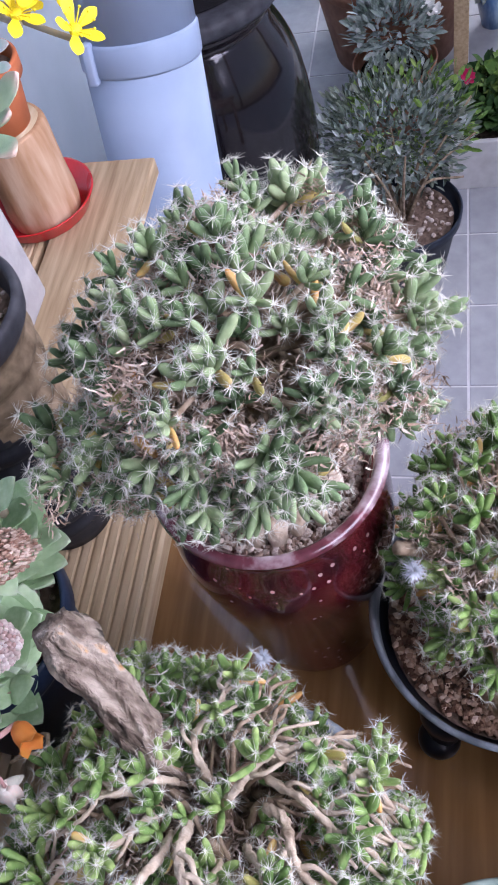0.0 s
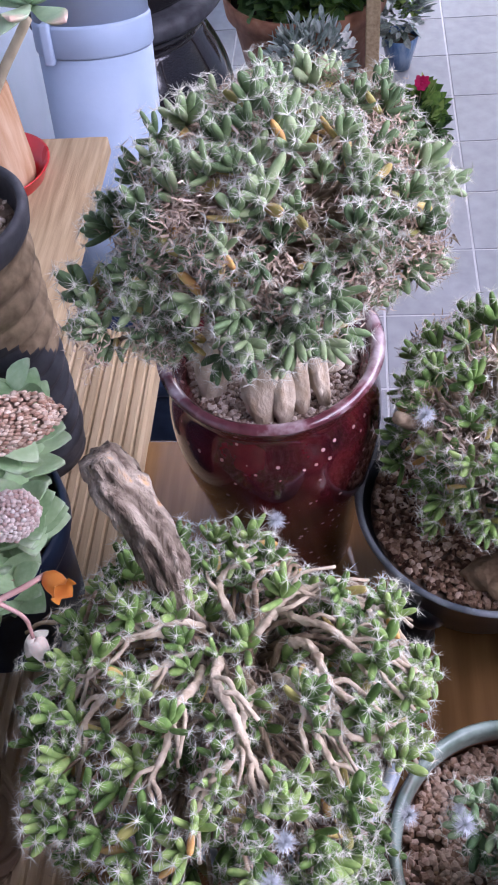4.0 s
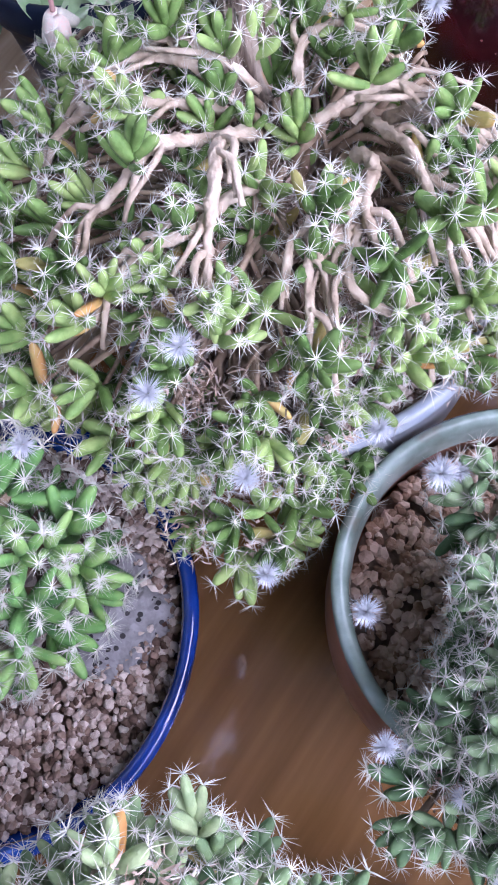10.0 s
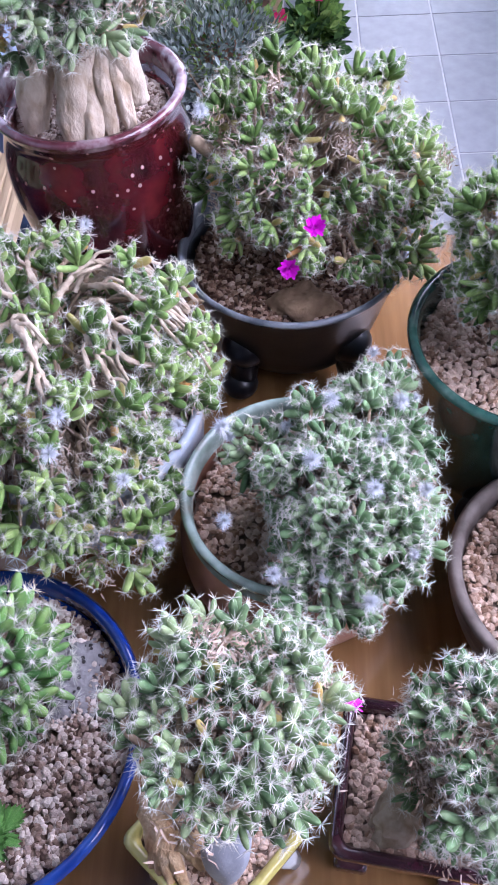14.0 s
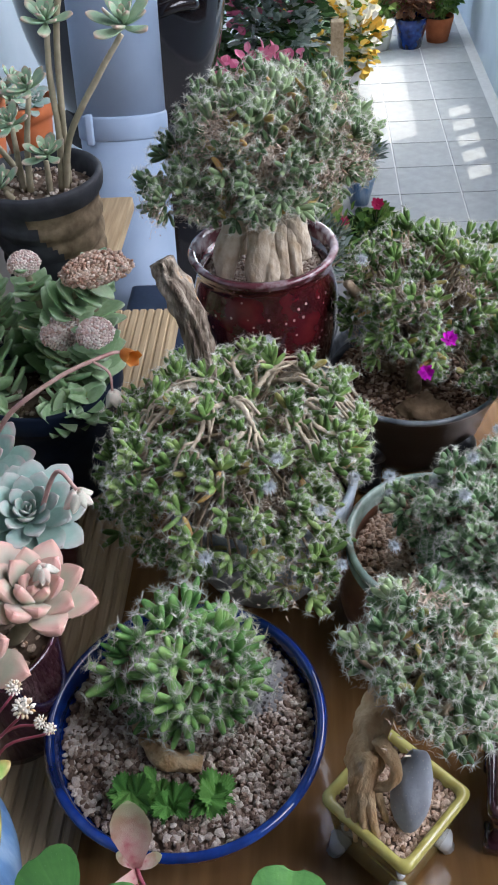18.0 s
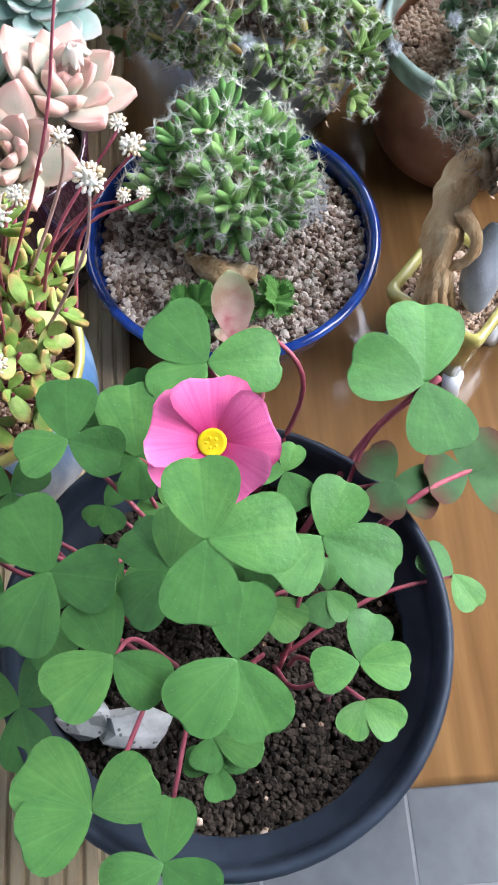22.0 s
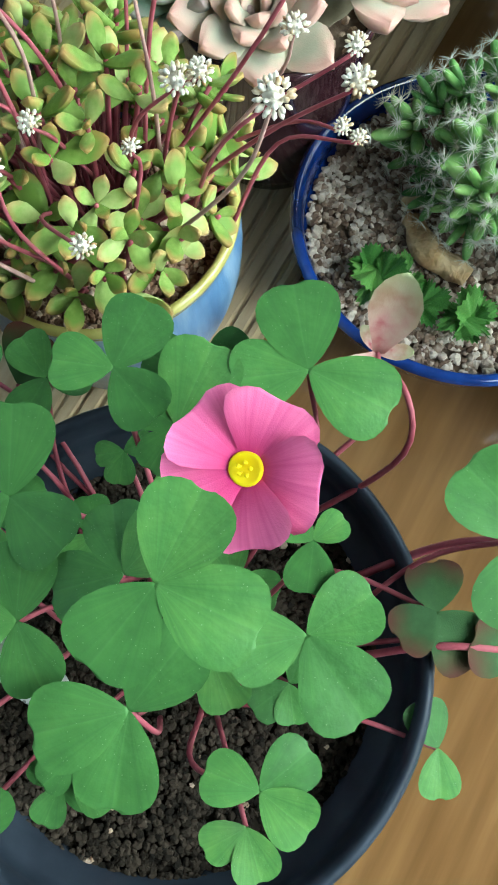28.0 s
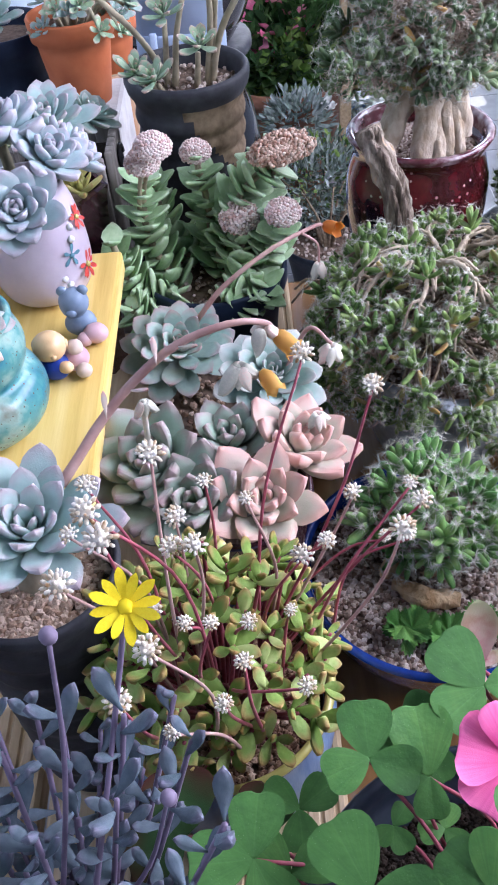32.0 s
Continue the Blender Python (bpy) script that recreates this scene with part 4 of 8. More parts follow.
def pot(parent, outer, thick, mat, label, inside_to, rim_mat=None, rim_from=None, segs=72, name="pot", wobble=0.006, lip=0.004):
    """A turned pot: outer profile from the foot up, a rounded lip, and the inside down to inside_to."""
    r, z = outer[-1]
    ri = r - thick
    inner = [(r - thick * 0.3, z + lip * 0.6), (r - thick * 0.7, z + lip * 0.6), (ri, z - lip * 0.4), (ri - 0.001, z - 0.012)]
    below = [q for q in outer if q[1] < z - 0.015 and q[1] > inside_to]
    inner += [(q[0] - thick, q[1]) for q in reversed(below)]
    inner += [(inner[-1][0] * 0.98, inside_to), (0, inside_to)]
    if rim_mat is not None:
        cut = [q for q in outer if q[1] <= rim_from]
        rest = [cut[-1]] + [q for q in outer if q[1] > rim_from]
        bm = lathe([(0, 0.001)] + cut, segs, wobble)
        body = part(name, bm, mat, parent, label)
        bm = lathe(rest + inner[:4], segs, wobble)
        part("rim", bm, rim_mat, body, "worn glazed rim")
        bm = lathe(inner[3:], segs, wobble)
        part("inside", bm, mat, body)
        return body
    return part(name, lathe([(0, 0.001)] + list(outer) + inner, segs, wobble), mat, parent, label)


CL_A = clusters("shoot", M_LEAF_A, length=0.0134, rad=0.0025, aged=True, star=12, spine=0.0064)
CL_C = clusters("shoot", M_LEAF_C, length=0.0138, rad=0.0025, aged=True, star=12, spine=0.0063, thick=0.00023)
CL_D = clusters("shoot", M_LEAF_D, length=0.0114, rad=0.0024, star=12, spine=0.0058)
CL_U = clusters("shoot", M_LEAF_U, length=0.0200, rad=0.0031, star=18, spine=0.0074, open_=(0.30, 1.40), thick=0.00031)
CL_E = clusters("shoot", M_LEAF_E, length=0.0120, rad=0.0024, aged=True, star=12, spine=0.0060)

# maroon pot, fat-rooted bush
pa = potted("potted_bush", (-0.092, 0.229, 0), "grey-green spiny bush with swollen roots in maroon glazed pot")
pot(pa, smooth_profile([(0.050, 0.0), (0.052, 0.02), (0.056, 0.06), (0.062, 0.10), (0.0675, 0.135), (0.0700, 0.160), (0.0690, 0.182), (0.0640, 0.202), (0.0638, 0.211), (0.068, 0.220), (0.0703, 0.225)], 4),
    0.009, M_MAROON, "maroon speckled glazed ceramic pot", 0.19, M_MAROON_RIM, 0.220)
soil_disc(pa, 0.056, 0.206)
gravel(pa, 0.207, disc(0.053), 0.056, M_GRAVEL_PALE, 60, 260, 0.0026)


def caudex(parent, spec, mat, label):
    """Swollen roots: fat tapering limbs that meet below the crown."""
    for pts, radii in spec:
        bm = bmesh.new()
        tube(bm, curve_points([(x * 0.88, y, z) for x, y, z in pts], 9), radii, 32, 0.34, 75, 0.10)
        part("root", bm, mat, parent, label)


caudex(pa, [([(0.004, 0.006, 0.318), (0.003, 0.004, 0.300), (0.002, 0.000, 0.282), (0.002, 0.000, 0.250)], [0.0165, 0.0170, 0.0165, 0.0080]),
            ([(-0.002, 0.000, 0.296), (-0.010, -0.004, 0.280), (-0.024, -0.011, 0.258), (-0.036, -0.018, 0.232), (-0.044, -0.021, 0.198)], [0.0105, 0.0120, 0.0128, 0.0115, 0.0080]),
            ([(0.005, -0.004, 0.292), (0.004, -0.013, 0.272), (-0.001, -0.026, 0.246), (-0.004, -0.037, 0.220), (-0.004, -0.043, 0.198)], [0.0115, 0.0130, 0.0122, 0.0100, 0.0065]),
            ([(0.008, 0.000, 0.296), (0.017, -0.003, 0.282), (0.028, -0.008, 0.264), (0.038, -0.013, 0.244), (0.045, -0.016, 0.222)], [0.0110, 0.0130, 0.0132, 0.0100, 0.0060]),
            ([(0.020, -0.012, 0.262), (0.021, -0.027, 0.240), (0.022, -0.036, 0.218), (0.023, -0.039, 0.198)], [0.0055, 0.0062, 0.0052, 0.0036]),
            ([(0.029, -0.012, 0.258), (0.033, -0.024, 0.237), (0.037, -0.030, 0.216), (0.039, -0.032, 0.198)], [0.0058, 0.0060, 0.0050, 0.0034]),
            ([(0.007, -0.020, 0.252), (0.010, -0.035, 0.228), (0.011, -0.042, 0.212), (0.012, -0.044, 0.198)], [0.0060, 0.0072, 0.0062, 0.0045]),
            ([(0.010, 0.012, 0.280), (0.019, 0.024, 0.245), (0.022, 0.030, 0.200)], [0.0100, 0.0090, 0.0070]),
            ([(-0.006, 0.010, 0.280), (-0.022, 0.020, 0.245), (-0.028, 0.026, 0.200)], [0.0100, 0.0090, 0.0070])],
       M_CAUDEX, "swollen papery grey-cream root")
bush(pa, (0.006, 0.000, 0.327), (0.081, 0.077, 0.047), 250, CL_A, 3, (0, 0, 0.300), rough=0.16, low=-0.85, dry=110, twig=0.0012, inner=0.3, twig_share=0.7, bare=0.13, flat=2.3, skip=[((-0.070, 0.062, 0.352), 0.036), ((-0.050, 0.030, 0.392), 0.022)])
bush(pa, (-0.004, -0.054, 0.297), (0.050, 0.020, 0.010), 18, CL_A, 6, (0.0, -0.01, 0.300), rough=0.15, low=-0.8, dry=16, twig_share=0.5)
bush(pa, (-0.062, -0.050, 0.305), (0.026, 0.024, 0.018), 22, CL_A, 4, (-0.01, 0, 0.285), rough=0.15, low=-0.8, dry=14, twig_share=0.4)

# dark footed bowl with magenta flowers
pb = potted("potted_bush", (0.0495, 0.1925, 0), "green spiny bush with magenta flowers in black footed bowl")
pot(pb, smooth_profile([(0.050, 0.020), (0.058, 0.023), (0.066, 0.036), (0.072, 0.056), (0.078, 0.080), (0.085, 0.102), (0.0893, 0.112)], 4), 0.005, M_BLACK, "black glazed footed bowl", 0.08, M_GREYRIM, 0.1095)
for a in (-128, -48, 80):
    bm = bmesh.new()
    x, y = 0.064 * math.cos(radians(a)), 0.064 * math.sin(radians(a))
    ball(bm, (x, y, 0.050), 0.0185, (1.0, 1.0, 0.85), 3)
    tube(bm, [(x * 0.95, y * 0.95, 0.050), (x * 1.02, y * 1.02, 0.028), (x * 1.12, y * 1.12, 0.012)], [0.014, 0.011, 0.012], 14)
    ball(bm, (x * 1.14, y * 1.14, 0.0125), 0.0128, (1.15, 1.15, 0.96), 3)
    part("foot", bm, M_BLACK, pb)
soil_disc(pb, 0.078, 0.096)
gravel(pb, 0.098, disc(0.076), 0.08, M_GRAVEL, 180, 600, 0.0033)
bm = bmesh.new()
M_ROCK = material("rusty_rock", [(0.1, (0.10, 0.065, 0.04)), (0.5, (0.27, 0.18, 0.11)), (0.9, (0.42, 0.31, 0.20))], scale=60, rough=0.9, bump=1.0, bump_scale=160, bump_dist=0.003)
ball(bm, (0.006, -0.056, 0.098), 0.022, (1.2, 0.7, 0.7), 4, 0.5)
part("half_buried_rock", bm, M_ROCK, pb, "rusty brown half buried rock")
for x, y, dx, dy in ((0.0, 0.0, 0.0, 0.0), (-0.02, 0.01, -0.05, -0.01), (0.015, -0.01, 0.05, 0.02), (0.0, -0.02, 0.0, -0.04), (0.01, 0.015, 0.02, 0.05)):
    bm = bmesh.new()
    tube(bm, curve_points([(x, y, 0.093), (x * 1.5, y * 1.5, 0.15), (dx * 1.3, dy * 1.3, 0.215)], 5), [0.008, 0.006, 0.004], 9, 0.3)
    part("branch", bm, M_TWIG, pb)
bush(pb, (0.015, 0.004, 0.178), (0.075, 0.072, 0.058), 190, CL_C, 5, (0, 0, 0.13), rough=0.16, low=-0.45, twig_share=0.9, tufts=2, dry=30, bare=0.08, flat=2.5, skip=[((0.0, -0.095, 0.12), 0.034), ((0.03, -0.095, 0.13), 0.025)], spots=[(-0.0545, -0.0455, 0.258)])

for c, rr, n in (((0.074, -0.036, 0.138), (0.024, 0.026, 0.022), 16), ((0.084, 0.012, 0.160), (0.018, 0.030, 0.034), 18)):
    bush(pb, c, rr, n, CL_C, n + 40, (0.02, 0, 0.14), rough=0.15, low=-0.8, dry=4, twig_share=0.8, twig=0.0014)

# pale blue pot with the wide gnarled bush
pc = potted("potted_bush", (-0.094, 0.037, 0), "wide gnarled spiny bush with bare branches in pale grey-blue pot")
pot(pc, smooth_profile([(0.052, 0.0), (0.062, 0.02), (0.076, 0.06), (0.081, 0.095), (0.084, 0.119)], 5), 0.008, M_PALEBLUE, "pale grey-blue glazed round pot", 0.08)
soil_disc(pc, 0.075, 0.108)
gravel(pc, 0.110, disc(0.073), 0.076, M_GRAVEL_PALE, 50, 400, 0.003)
bm = bmesh.new()
tube(bm, curve_points([(-0.020, 0.010, 0.10), (-0.030, 0.022, 0.165), (-0.040, 0.030, 0.210), (-0.046, 0.042, 0.245), (-0.060, 0.054, 0.275), (-0.068, 0.060, 0.292)], 9), [0.0155, 0.0120, 0.0102, 0.0094, 0.0108, 0.0084], 44, 0.25, 60, 0.62)
part("dead_trunk", bm, M_STUB, pc, "weathered grey-brown dead trunk stub")
bush(pc, (-0.025, -0.012, 0.120), (0.097, 0.098, 0.088), 330, CL_C, 9, (-0.02, 0.01, 0.14), rough=0.12, low=-0.16, tufts=2, dry=60, inner=0.22, twig=0.0010, twig_share=0.75, thin=0.30, flat=2.8,
     skip=[((-0.085, -0.10, 0.08), 0.052), ((0.022, 0.030, 0.222), 0.020), ((-0.062, 0.0, 0.222), 0.024), ((0.052, -0.008, 0.216), 0.026), ((0.010, -0.040, 0.220), 0.020), ((-0.03, -0.01, 0.225), 0.020)],
     spots=[(0.022, -0.089, 0.220), (0.016, -0.103, 0.206), (0.051, -0.105, 0.184), (-0.030, -0.134, 0.167), (0.077, -0.066, 0.178), (0.009, 0.084, 0.196), (0.066, -0.122, 0.145)])

bush(pc, (0.036, -0.100, 0.108), (0.034, 0.020, 0.024), 14, CL_C, 10, (0.0, -0.05, 0.14), rough=0.15, low=-0.8, dry=6, twig_share=0.4)

# celadon-rimmed terracotta pot
pd = potted("potted_bush", (0.049, -0.032, 0), "dense spiny bush with white tufts in celadon-rimmed terracotta pot")
pot(pd, smooth_profile([(0.047, 0.0), (0.063, 0.012), (0.0745, 0.04), (0.077, 0.065), (0.074, 0.09), (0.0705, 0.103), (0.0727, 0.1135)], 5), 0.0065, M_TERRA, "smooth round terracotta pot", 0.07, M_CELADON, 0.099)
soil_disc(pd, 0.066, 0.088)
gravel(pd, 0.090, disc(0.064), 0.066, M_GRAVEL, 130, 500, 0.0034)
bush(pd, (0.029, -0.022, 0.130), (0.041, 0.058, 0.050), 175, CL_D, 13, (0.01, -0.01, 0.095), rough=0.18, low=-0.5, tufts=5, dry=22, inner=0.3, twig_share=0.8, flat=2.6,
     spots=[(0.008, -0.031, 0.193), (0.039, -0.051, 0.196), (-0.040, -0.047, 0.158), (-0.013, -0.079, 0.157), (0.037, -0.093, 0.153), (-0.041, -0.001, 0.182), (0.02, 0.012, 0.188), (0.06, 0.02, 0.175), (0.068, -0.04, 0.176)])
for c, r, n in (((0.050, 0.042, 0.150), 0.020, 14), ((0.058, 0.008, 0.148), 0.020, 12), ((-0.022, 0.012, 0.140), 0.015, 8), ((0.012, -0.080, 0.130), 0.018, 9), ((0.050, -0.046, 0.146), 0.020, 12)):
    bush(pd, c, (r, r, r * 0.8), n, CL_D, n + int(c[0] * 900), (0.02, -0.01, 0.11), rough=0.12, low=-0.6, tufts=1, dry=1, twig_share=0.8)

# cobalt bowl
pu = potted("potted_bush", (-0.141, -0.166, 0.0075), "low deep green spiny succulent in cobalt blue gravel bowl")
pot(pu, smooth_profile([(0.068, -0.0065), (0.070, 0.0), (0.074, 0.006), (0.084, 0.022), (0.093, 0.042), (0.097, 0.055), (0.1013, 0.0655)], 4), 0.008, M_COBALT, "cobalt blue glazed shallow bowl", 0.03, M_COBALT, 0.05)
soil_disc(pu, 0.092, 0.052)
gravel(pu, 0.054, disc(0.090), 0.092, M_GRAVEL_PALE, 300, 2000, 0.0034)
bush(pu, (0.000, 0.022, 0.090), (0.043, 0.038, 0.040), 46, CL_U, 17, (0, 0.01, 0.06), rough=0.16, low=-0.42, size=1.0, tufts=3, inner=0.15, up=0.6, twig=0.0022, twig_share=0.9, flat=2.2)

# dark green bowl, grey bowl
pf = potted("potted_bush", (0.200, 0.061, 0), "spiny green succulent bush in a dark green glazed footed bowl")
pot(pf, smooth_profile([(0.045, 0.02), (0.056, 0.026), (0.066, 0.06), (0.073, 0.105), (0.077, 0.138), (0.0785, 0.148)], 4), 0.008, M_GREENGLAZE, "dark green glazed bowl", 0.11)
for a in (-110, 10, 130):
    bm = bmesh.new()
    ball(bm, (0.06 * math.cos(radians(a)), 0.06 * math.sin(radians(a)), 0.0165), 0.0165, (1, 1, 1), 3)
    part("foot", bm, M_BLACK, pf)
soil_disc(pf, 0.069, 0.130)
gravel(pf, 0.132, disc(0.067), 0.070, M_GRAVEL, 90, 350, 0.0034)
bush(pf, (0.018, 0.022, 0.192), (0.068, 0.066, 0.056), 150, CL_C, 21, (0, 0, 0.15), rough=0.14, low=-0.45, tufts=3, dry=20, twig_share=0.7, flat=2.4, skip=[((-0.02, -0.07, 0.15), 0.03)])
pg = potted("potted_bush", (0.221, -0.073, 0), "small green spiny succulent in a grey-brown clay bowl of gravel")
pot(pg, smooth_profile([(0.055, 0.0), (0.066, 0.025), (0.076, 0.06), (0.0795, 0.080)], 4), 0.009, M_GREYCLAY, "grey-brown clay bowl", 0.05)
soil_disc(pg, 0.070, 0.068)
gravel(pg, 0.070, disc(0.067), 0.069, M_GRAVEL, 110, 320, 0.0034)
bush(pg, (0.018, 0.006, 0.095), (0.045, 0.045, 0.035), 34, CL_U, 23, (0, 0, 0.07), rough=0.1, low=-0.3, size=0.8)


# square pots
def square_pot(parent, half, height, foot, thick, mat, label, taper=0.82, round_=0.006, lip=0.004):
    """A square tapering pot with a thick lip, open above."""
    bm = bmesh.new()

    def ring(h, z, r):
        pts = []
        for cx, cy, a0 in ((1, 1, 0), (-1, 1, 90), (-1, -1, 180), (1, -1, 270)):
            for k in range(4):
                a = radians(a0 + 30 * k)
                pts.append(bm.verts.new((cx * (h - r) + r * math.cos(a), cy * (h - r) + r * math.sin(a), z)))
        return pts
    rings = [ring(half * taper * 0.9, foot, round_), ring(half * taper, foot + 0.004, round_), ring(half * (taper + 0.97) / 2, (height + foot) * 0.55, round_), ring(half * 0.955, height - 0.012, round_),
             ring(half, height - 0.007, round_), ring(half, height - 0.002, round_), ring(half - 0.002, height, round_), ring(half - thick + 0.002, height, round_ * 0.7),
             ring(half - thick, height - 0.003, round_ * 0.7), ring(half * 0.86 - thick * 0.5, height * 0.45, round_ * 0.6)]
    for a, b in zip(rings, rings[1:]):
        for i in range(16):
            j = (i + 1) % 16
            bm.faces.new((a[i], a[j], b[j], b[i]))
    bm.faces.new(rings[0][::-1])
    bm.faces.new(rings[-1])
    bmesh.ops.recalc_face_normals(bm, faces=bm.faces)
    return part("pot", bm, mat, parent, label)


def square(h):
    return lambda x, y: abs(x) < h and abs(y) < h


ps = potted("potted_bonsai", (0.003, -0.2235, 0), "small spiny bonsai with twisted roots in yellow square pot", turn=48.0)
square_pot(ps, 0.0355, 0.083, 0.009, 0.0065, M_YELLOWGLAZE, "mustard yellow glazed square pot", 0.78)
for sx in (-1, 1):
    for sy in (-1, 1):
        bm = bmesh.new()
        tube(bm, [(sx * 0.0245, sy * 0.0245, 0.020), (sx * 0.026, sy * 0.026, 0.008), (sx * 0.028, sy * 0.028, 0.0)], [0.0075, 0.0068, 0.0062], 10)
        part("foot", bm, M_WHITEGLAZE, ps, "white glazed foot")
bm = bmesh.new()
box(bm, (-0.03, -0.03, 0.068), (0.03, 0.03, 0.074))
part("soil", bm, M_GRITBED, ps, smooth=False)
gravel(ps, 0.0755, square(0.029), 0.03, M_GRAVEL, 90, 120, 0.0030)
UP45 = Matrix.Rotation(radians(-45), 3, "Z")
M_STONE = material("grey_river_stone", [(0.2, (0.24, 0.265, 0.295)), (0.8, (0.35, 0.375, 0.41))], scale=90, rough=0.7, bump=0.3, bump_scale=400, speck=(320, 0.16, (0.42, 0.42, 0.42)))
bm = bmesh.new()
ball(bm, (0.0, 0.0, 0.0), 0.0225, (0.58, 0.46, 1.42), 4, 0.1)
part("river_stone", bm, M_STONE, ps, "smooth grey upright river stone", m=Matrix.Translation(UP45 @ Vector((0.008, -0.008, 0.104))) @ Matrix.Rotation(radians(-45), 4, "Z") @ Matrix.Rotation(radians(-20), 4, "X") @ Matrix.Rotation(radians(5), 4, "Y"))

# bonsai on the yellow pot: twisted legs and a leaning crown
def sq(x, y, z):
    """From the room's directions to those of the pot, which stands on its corner."""
    v = UP45 @ Vector((x, y, 0))
    return (v.x, v.y, z)


for pts, rr in (([(-0.021, -0.006, 0.100), (-0.023, -0.003, 0.116), (-0.020, 0.005, 0.134), (-0.012, 0.018, 0.156), (0.002, 0.024, 0.180)], [0.0070, 0.0095, 0.0115, 0.0115, 0.0085]),
                ([(-0.013, -0.026, 0.070), (-0.017, -0.018, 0.088), (-0.020, -0.008, 0.112), (-0.018, -0.001, 0.140)], [0.0018, 0.0030, 0.0048, 0.0055]),
                ([(-0.033, -0.016, 0.070), (-0.031, -0.011, 0.086), (-0.026, -0.006, 0.110), (-0.022, 0.0, 0.138)], [0.0018, 0.0030, 0.0048, 0.0055]),
                ([(-0.022, -0.027, 0.070), (-0.023, -0.018, 0.086), (-0.023, -0.009, 0.110), (-0.020, -0.002, 0.142)], [0.0016, 0.0028, 0.0045, 0.0050]),
                ([(-0.028, -0.024, 0.070), (-0.028, -0.015, 0.084), (-0.025, -0.008, 0.108)], [0.0014, 0.0025, 0.0040]),
                ([(-0.006, -0.016, 0.070), (-0.011, -0.010, 0.090), (-0.018, -0.003, 0.114)], [0.0015, 0.0028, 0.0045]),
                ([(-0.020, 0.004, 0.070), (-0.021, 0.002, 0.096), (-0.021, 0.0, 0.122)], [0.003, 0.005, 0.006]),
                ([(-0.014, 0.002, 0.150), (-0.004, -0.008, 0.136), (-0.006, -0.012, 0.122), (-0.015, -0.009, 0.112)], [0.0048, 0.0040, 0.0034, 0.0030])):
    bm = bmesh.new()
    tube(bm, curve_points([sq(*p) for p in pts], 9), [r * 0.98 for r in rr], 18, 0.25, 110, 0.22)
    part("root", bm, M_BARK, ps, "twisted pale tan root")
bush(ps, sq(0.016, 0.028, 0.193), (0.043, 0.036, 0.036), 104, CL_E, 31, sq(0.008, 0.008, 0.165), rough=0.18, low=-0.6, tufts=2, dry=14, twig_share=0.7, bare=0.03, skip=[(sq(-0.022, -0.010, 0.178), 0.035), (sq(-0.022, -0.004, 0.145), 0.030), (sq(-0.030, -0.014, 0.168), 0.036)], spots=[sq(0.033, 0.0355, 0.192)])
bush(ps, sq(0.036, 0.010, 0.166), (0.019, 0.016, 0.017), 16, CL_E, 33, sq(0.012, 0.008, 0.165), rough=0.15, low=-0.7, dry=6, twig_share=0.7)
ray_flower(ps, sq(0.070, 0.034, 0.178), (0.35, -0.1, 0.5), 0.0068, 16, M_MAGENTA, 0.22, el=15)

# dark rectangular pot
pr = potted("potted_bonsai", (0.112, -0.194, 0), "silvery green spiny bonsai with fat root in dark purple pot", turn=-9.0)
square_pot(pr, 0.044, 0.069, 0.014, 0.007, M_OXBLOOD, "dark purple glazed rectangular pot", 0.86, 0.008)
for sx in (-1, 1):
    for sy in (-1, 1):
        bm = bmesh.new()
        box(bm, (sx * 0.030 - 0.010, sy * 0.030 - 0.010, 0.0), (sx * 0.030 + 0.010, sy * 0.030 + 0.010, 0.014), 0.003)
        part("foot", bm, M_OXBLOOD, pr)
bm = bmesh.new()
box(bm, (-0.036, -0.036, 0.052), (0.036, 0.036, 0.060))
part("soil", bm, M_GRITBED, pr, smooth=False)
gravel(pr, 0.061, square(0.035), 0.036, M_GRAVEL, 130, 160, 0.0033)
for pts, rr in (([(-0.012, -0.030, 0.054), (-0.008, -0.022, 0.080), (0.002, -0.008, 0.108), (0.014, 0.004, 0.140)], [0.0075, 0.0115, 0.0125, 0.008]),
                ([(-0.022, -0.024, 0.056), (-0.014, -0.014, 0.080), (0.0, 0.0, 0.110)], [0.003, 0.0055, 0.008]), ([(0.008, -0.030, 0.056), (0.010, -0.018, 0.080), (0.008, -0.002, 0.11)], [0.0035, 0.007, 0.009])):
    bm = bmesh.new()
    tube(bm, curve_points(pts, 8), rr, 20, 0.35, 90, 0.35)
    part("root", bm, M_CAUDEX, pr, "fat papery grey-cream root")
bush(pr, (0.030, 0.000, 0.132), (0.042, 0.040, 0.043), 110, CL_D, 37, (0.01, 0, 0.11), rough=0.18, low=-0.55, tufts=4, dry=18, twig_share=0.7, bare=0.05, skip=[((-0.005, -0.045, 0.085), 0.030)])

# magenta flowers of the dark footed bowl
for p, ax in (((0.062, 0.089, 0.215), (0.1, -0.6, 0.8)), ((0.047, 0.089, 0.184), (-0.1, -0.9, 0.5))):
    q = Vector(p) - Vector((0.0495, 0.1925, 0))
    ray_flower(pb, q, ax, 0.0095, 18, M_MAGENTA, 0.26, el=38)
    ray_flower(pb, q + Vector(ax).normalized() * 0.002, ax, 0.0060, 11, M_MAGENTA, 0.30, el=60)

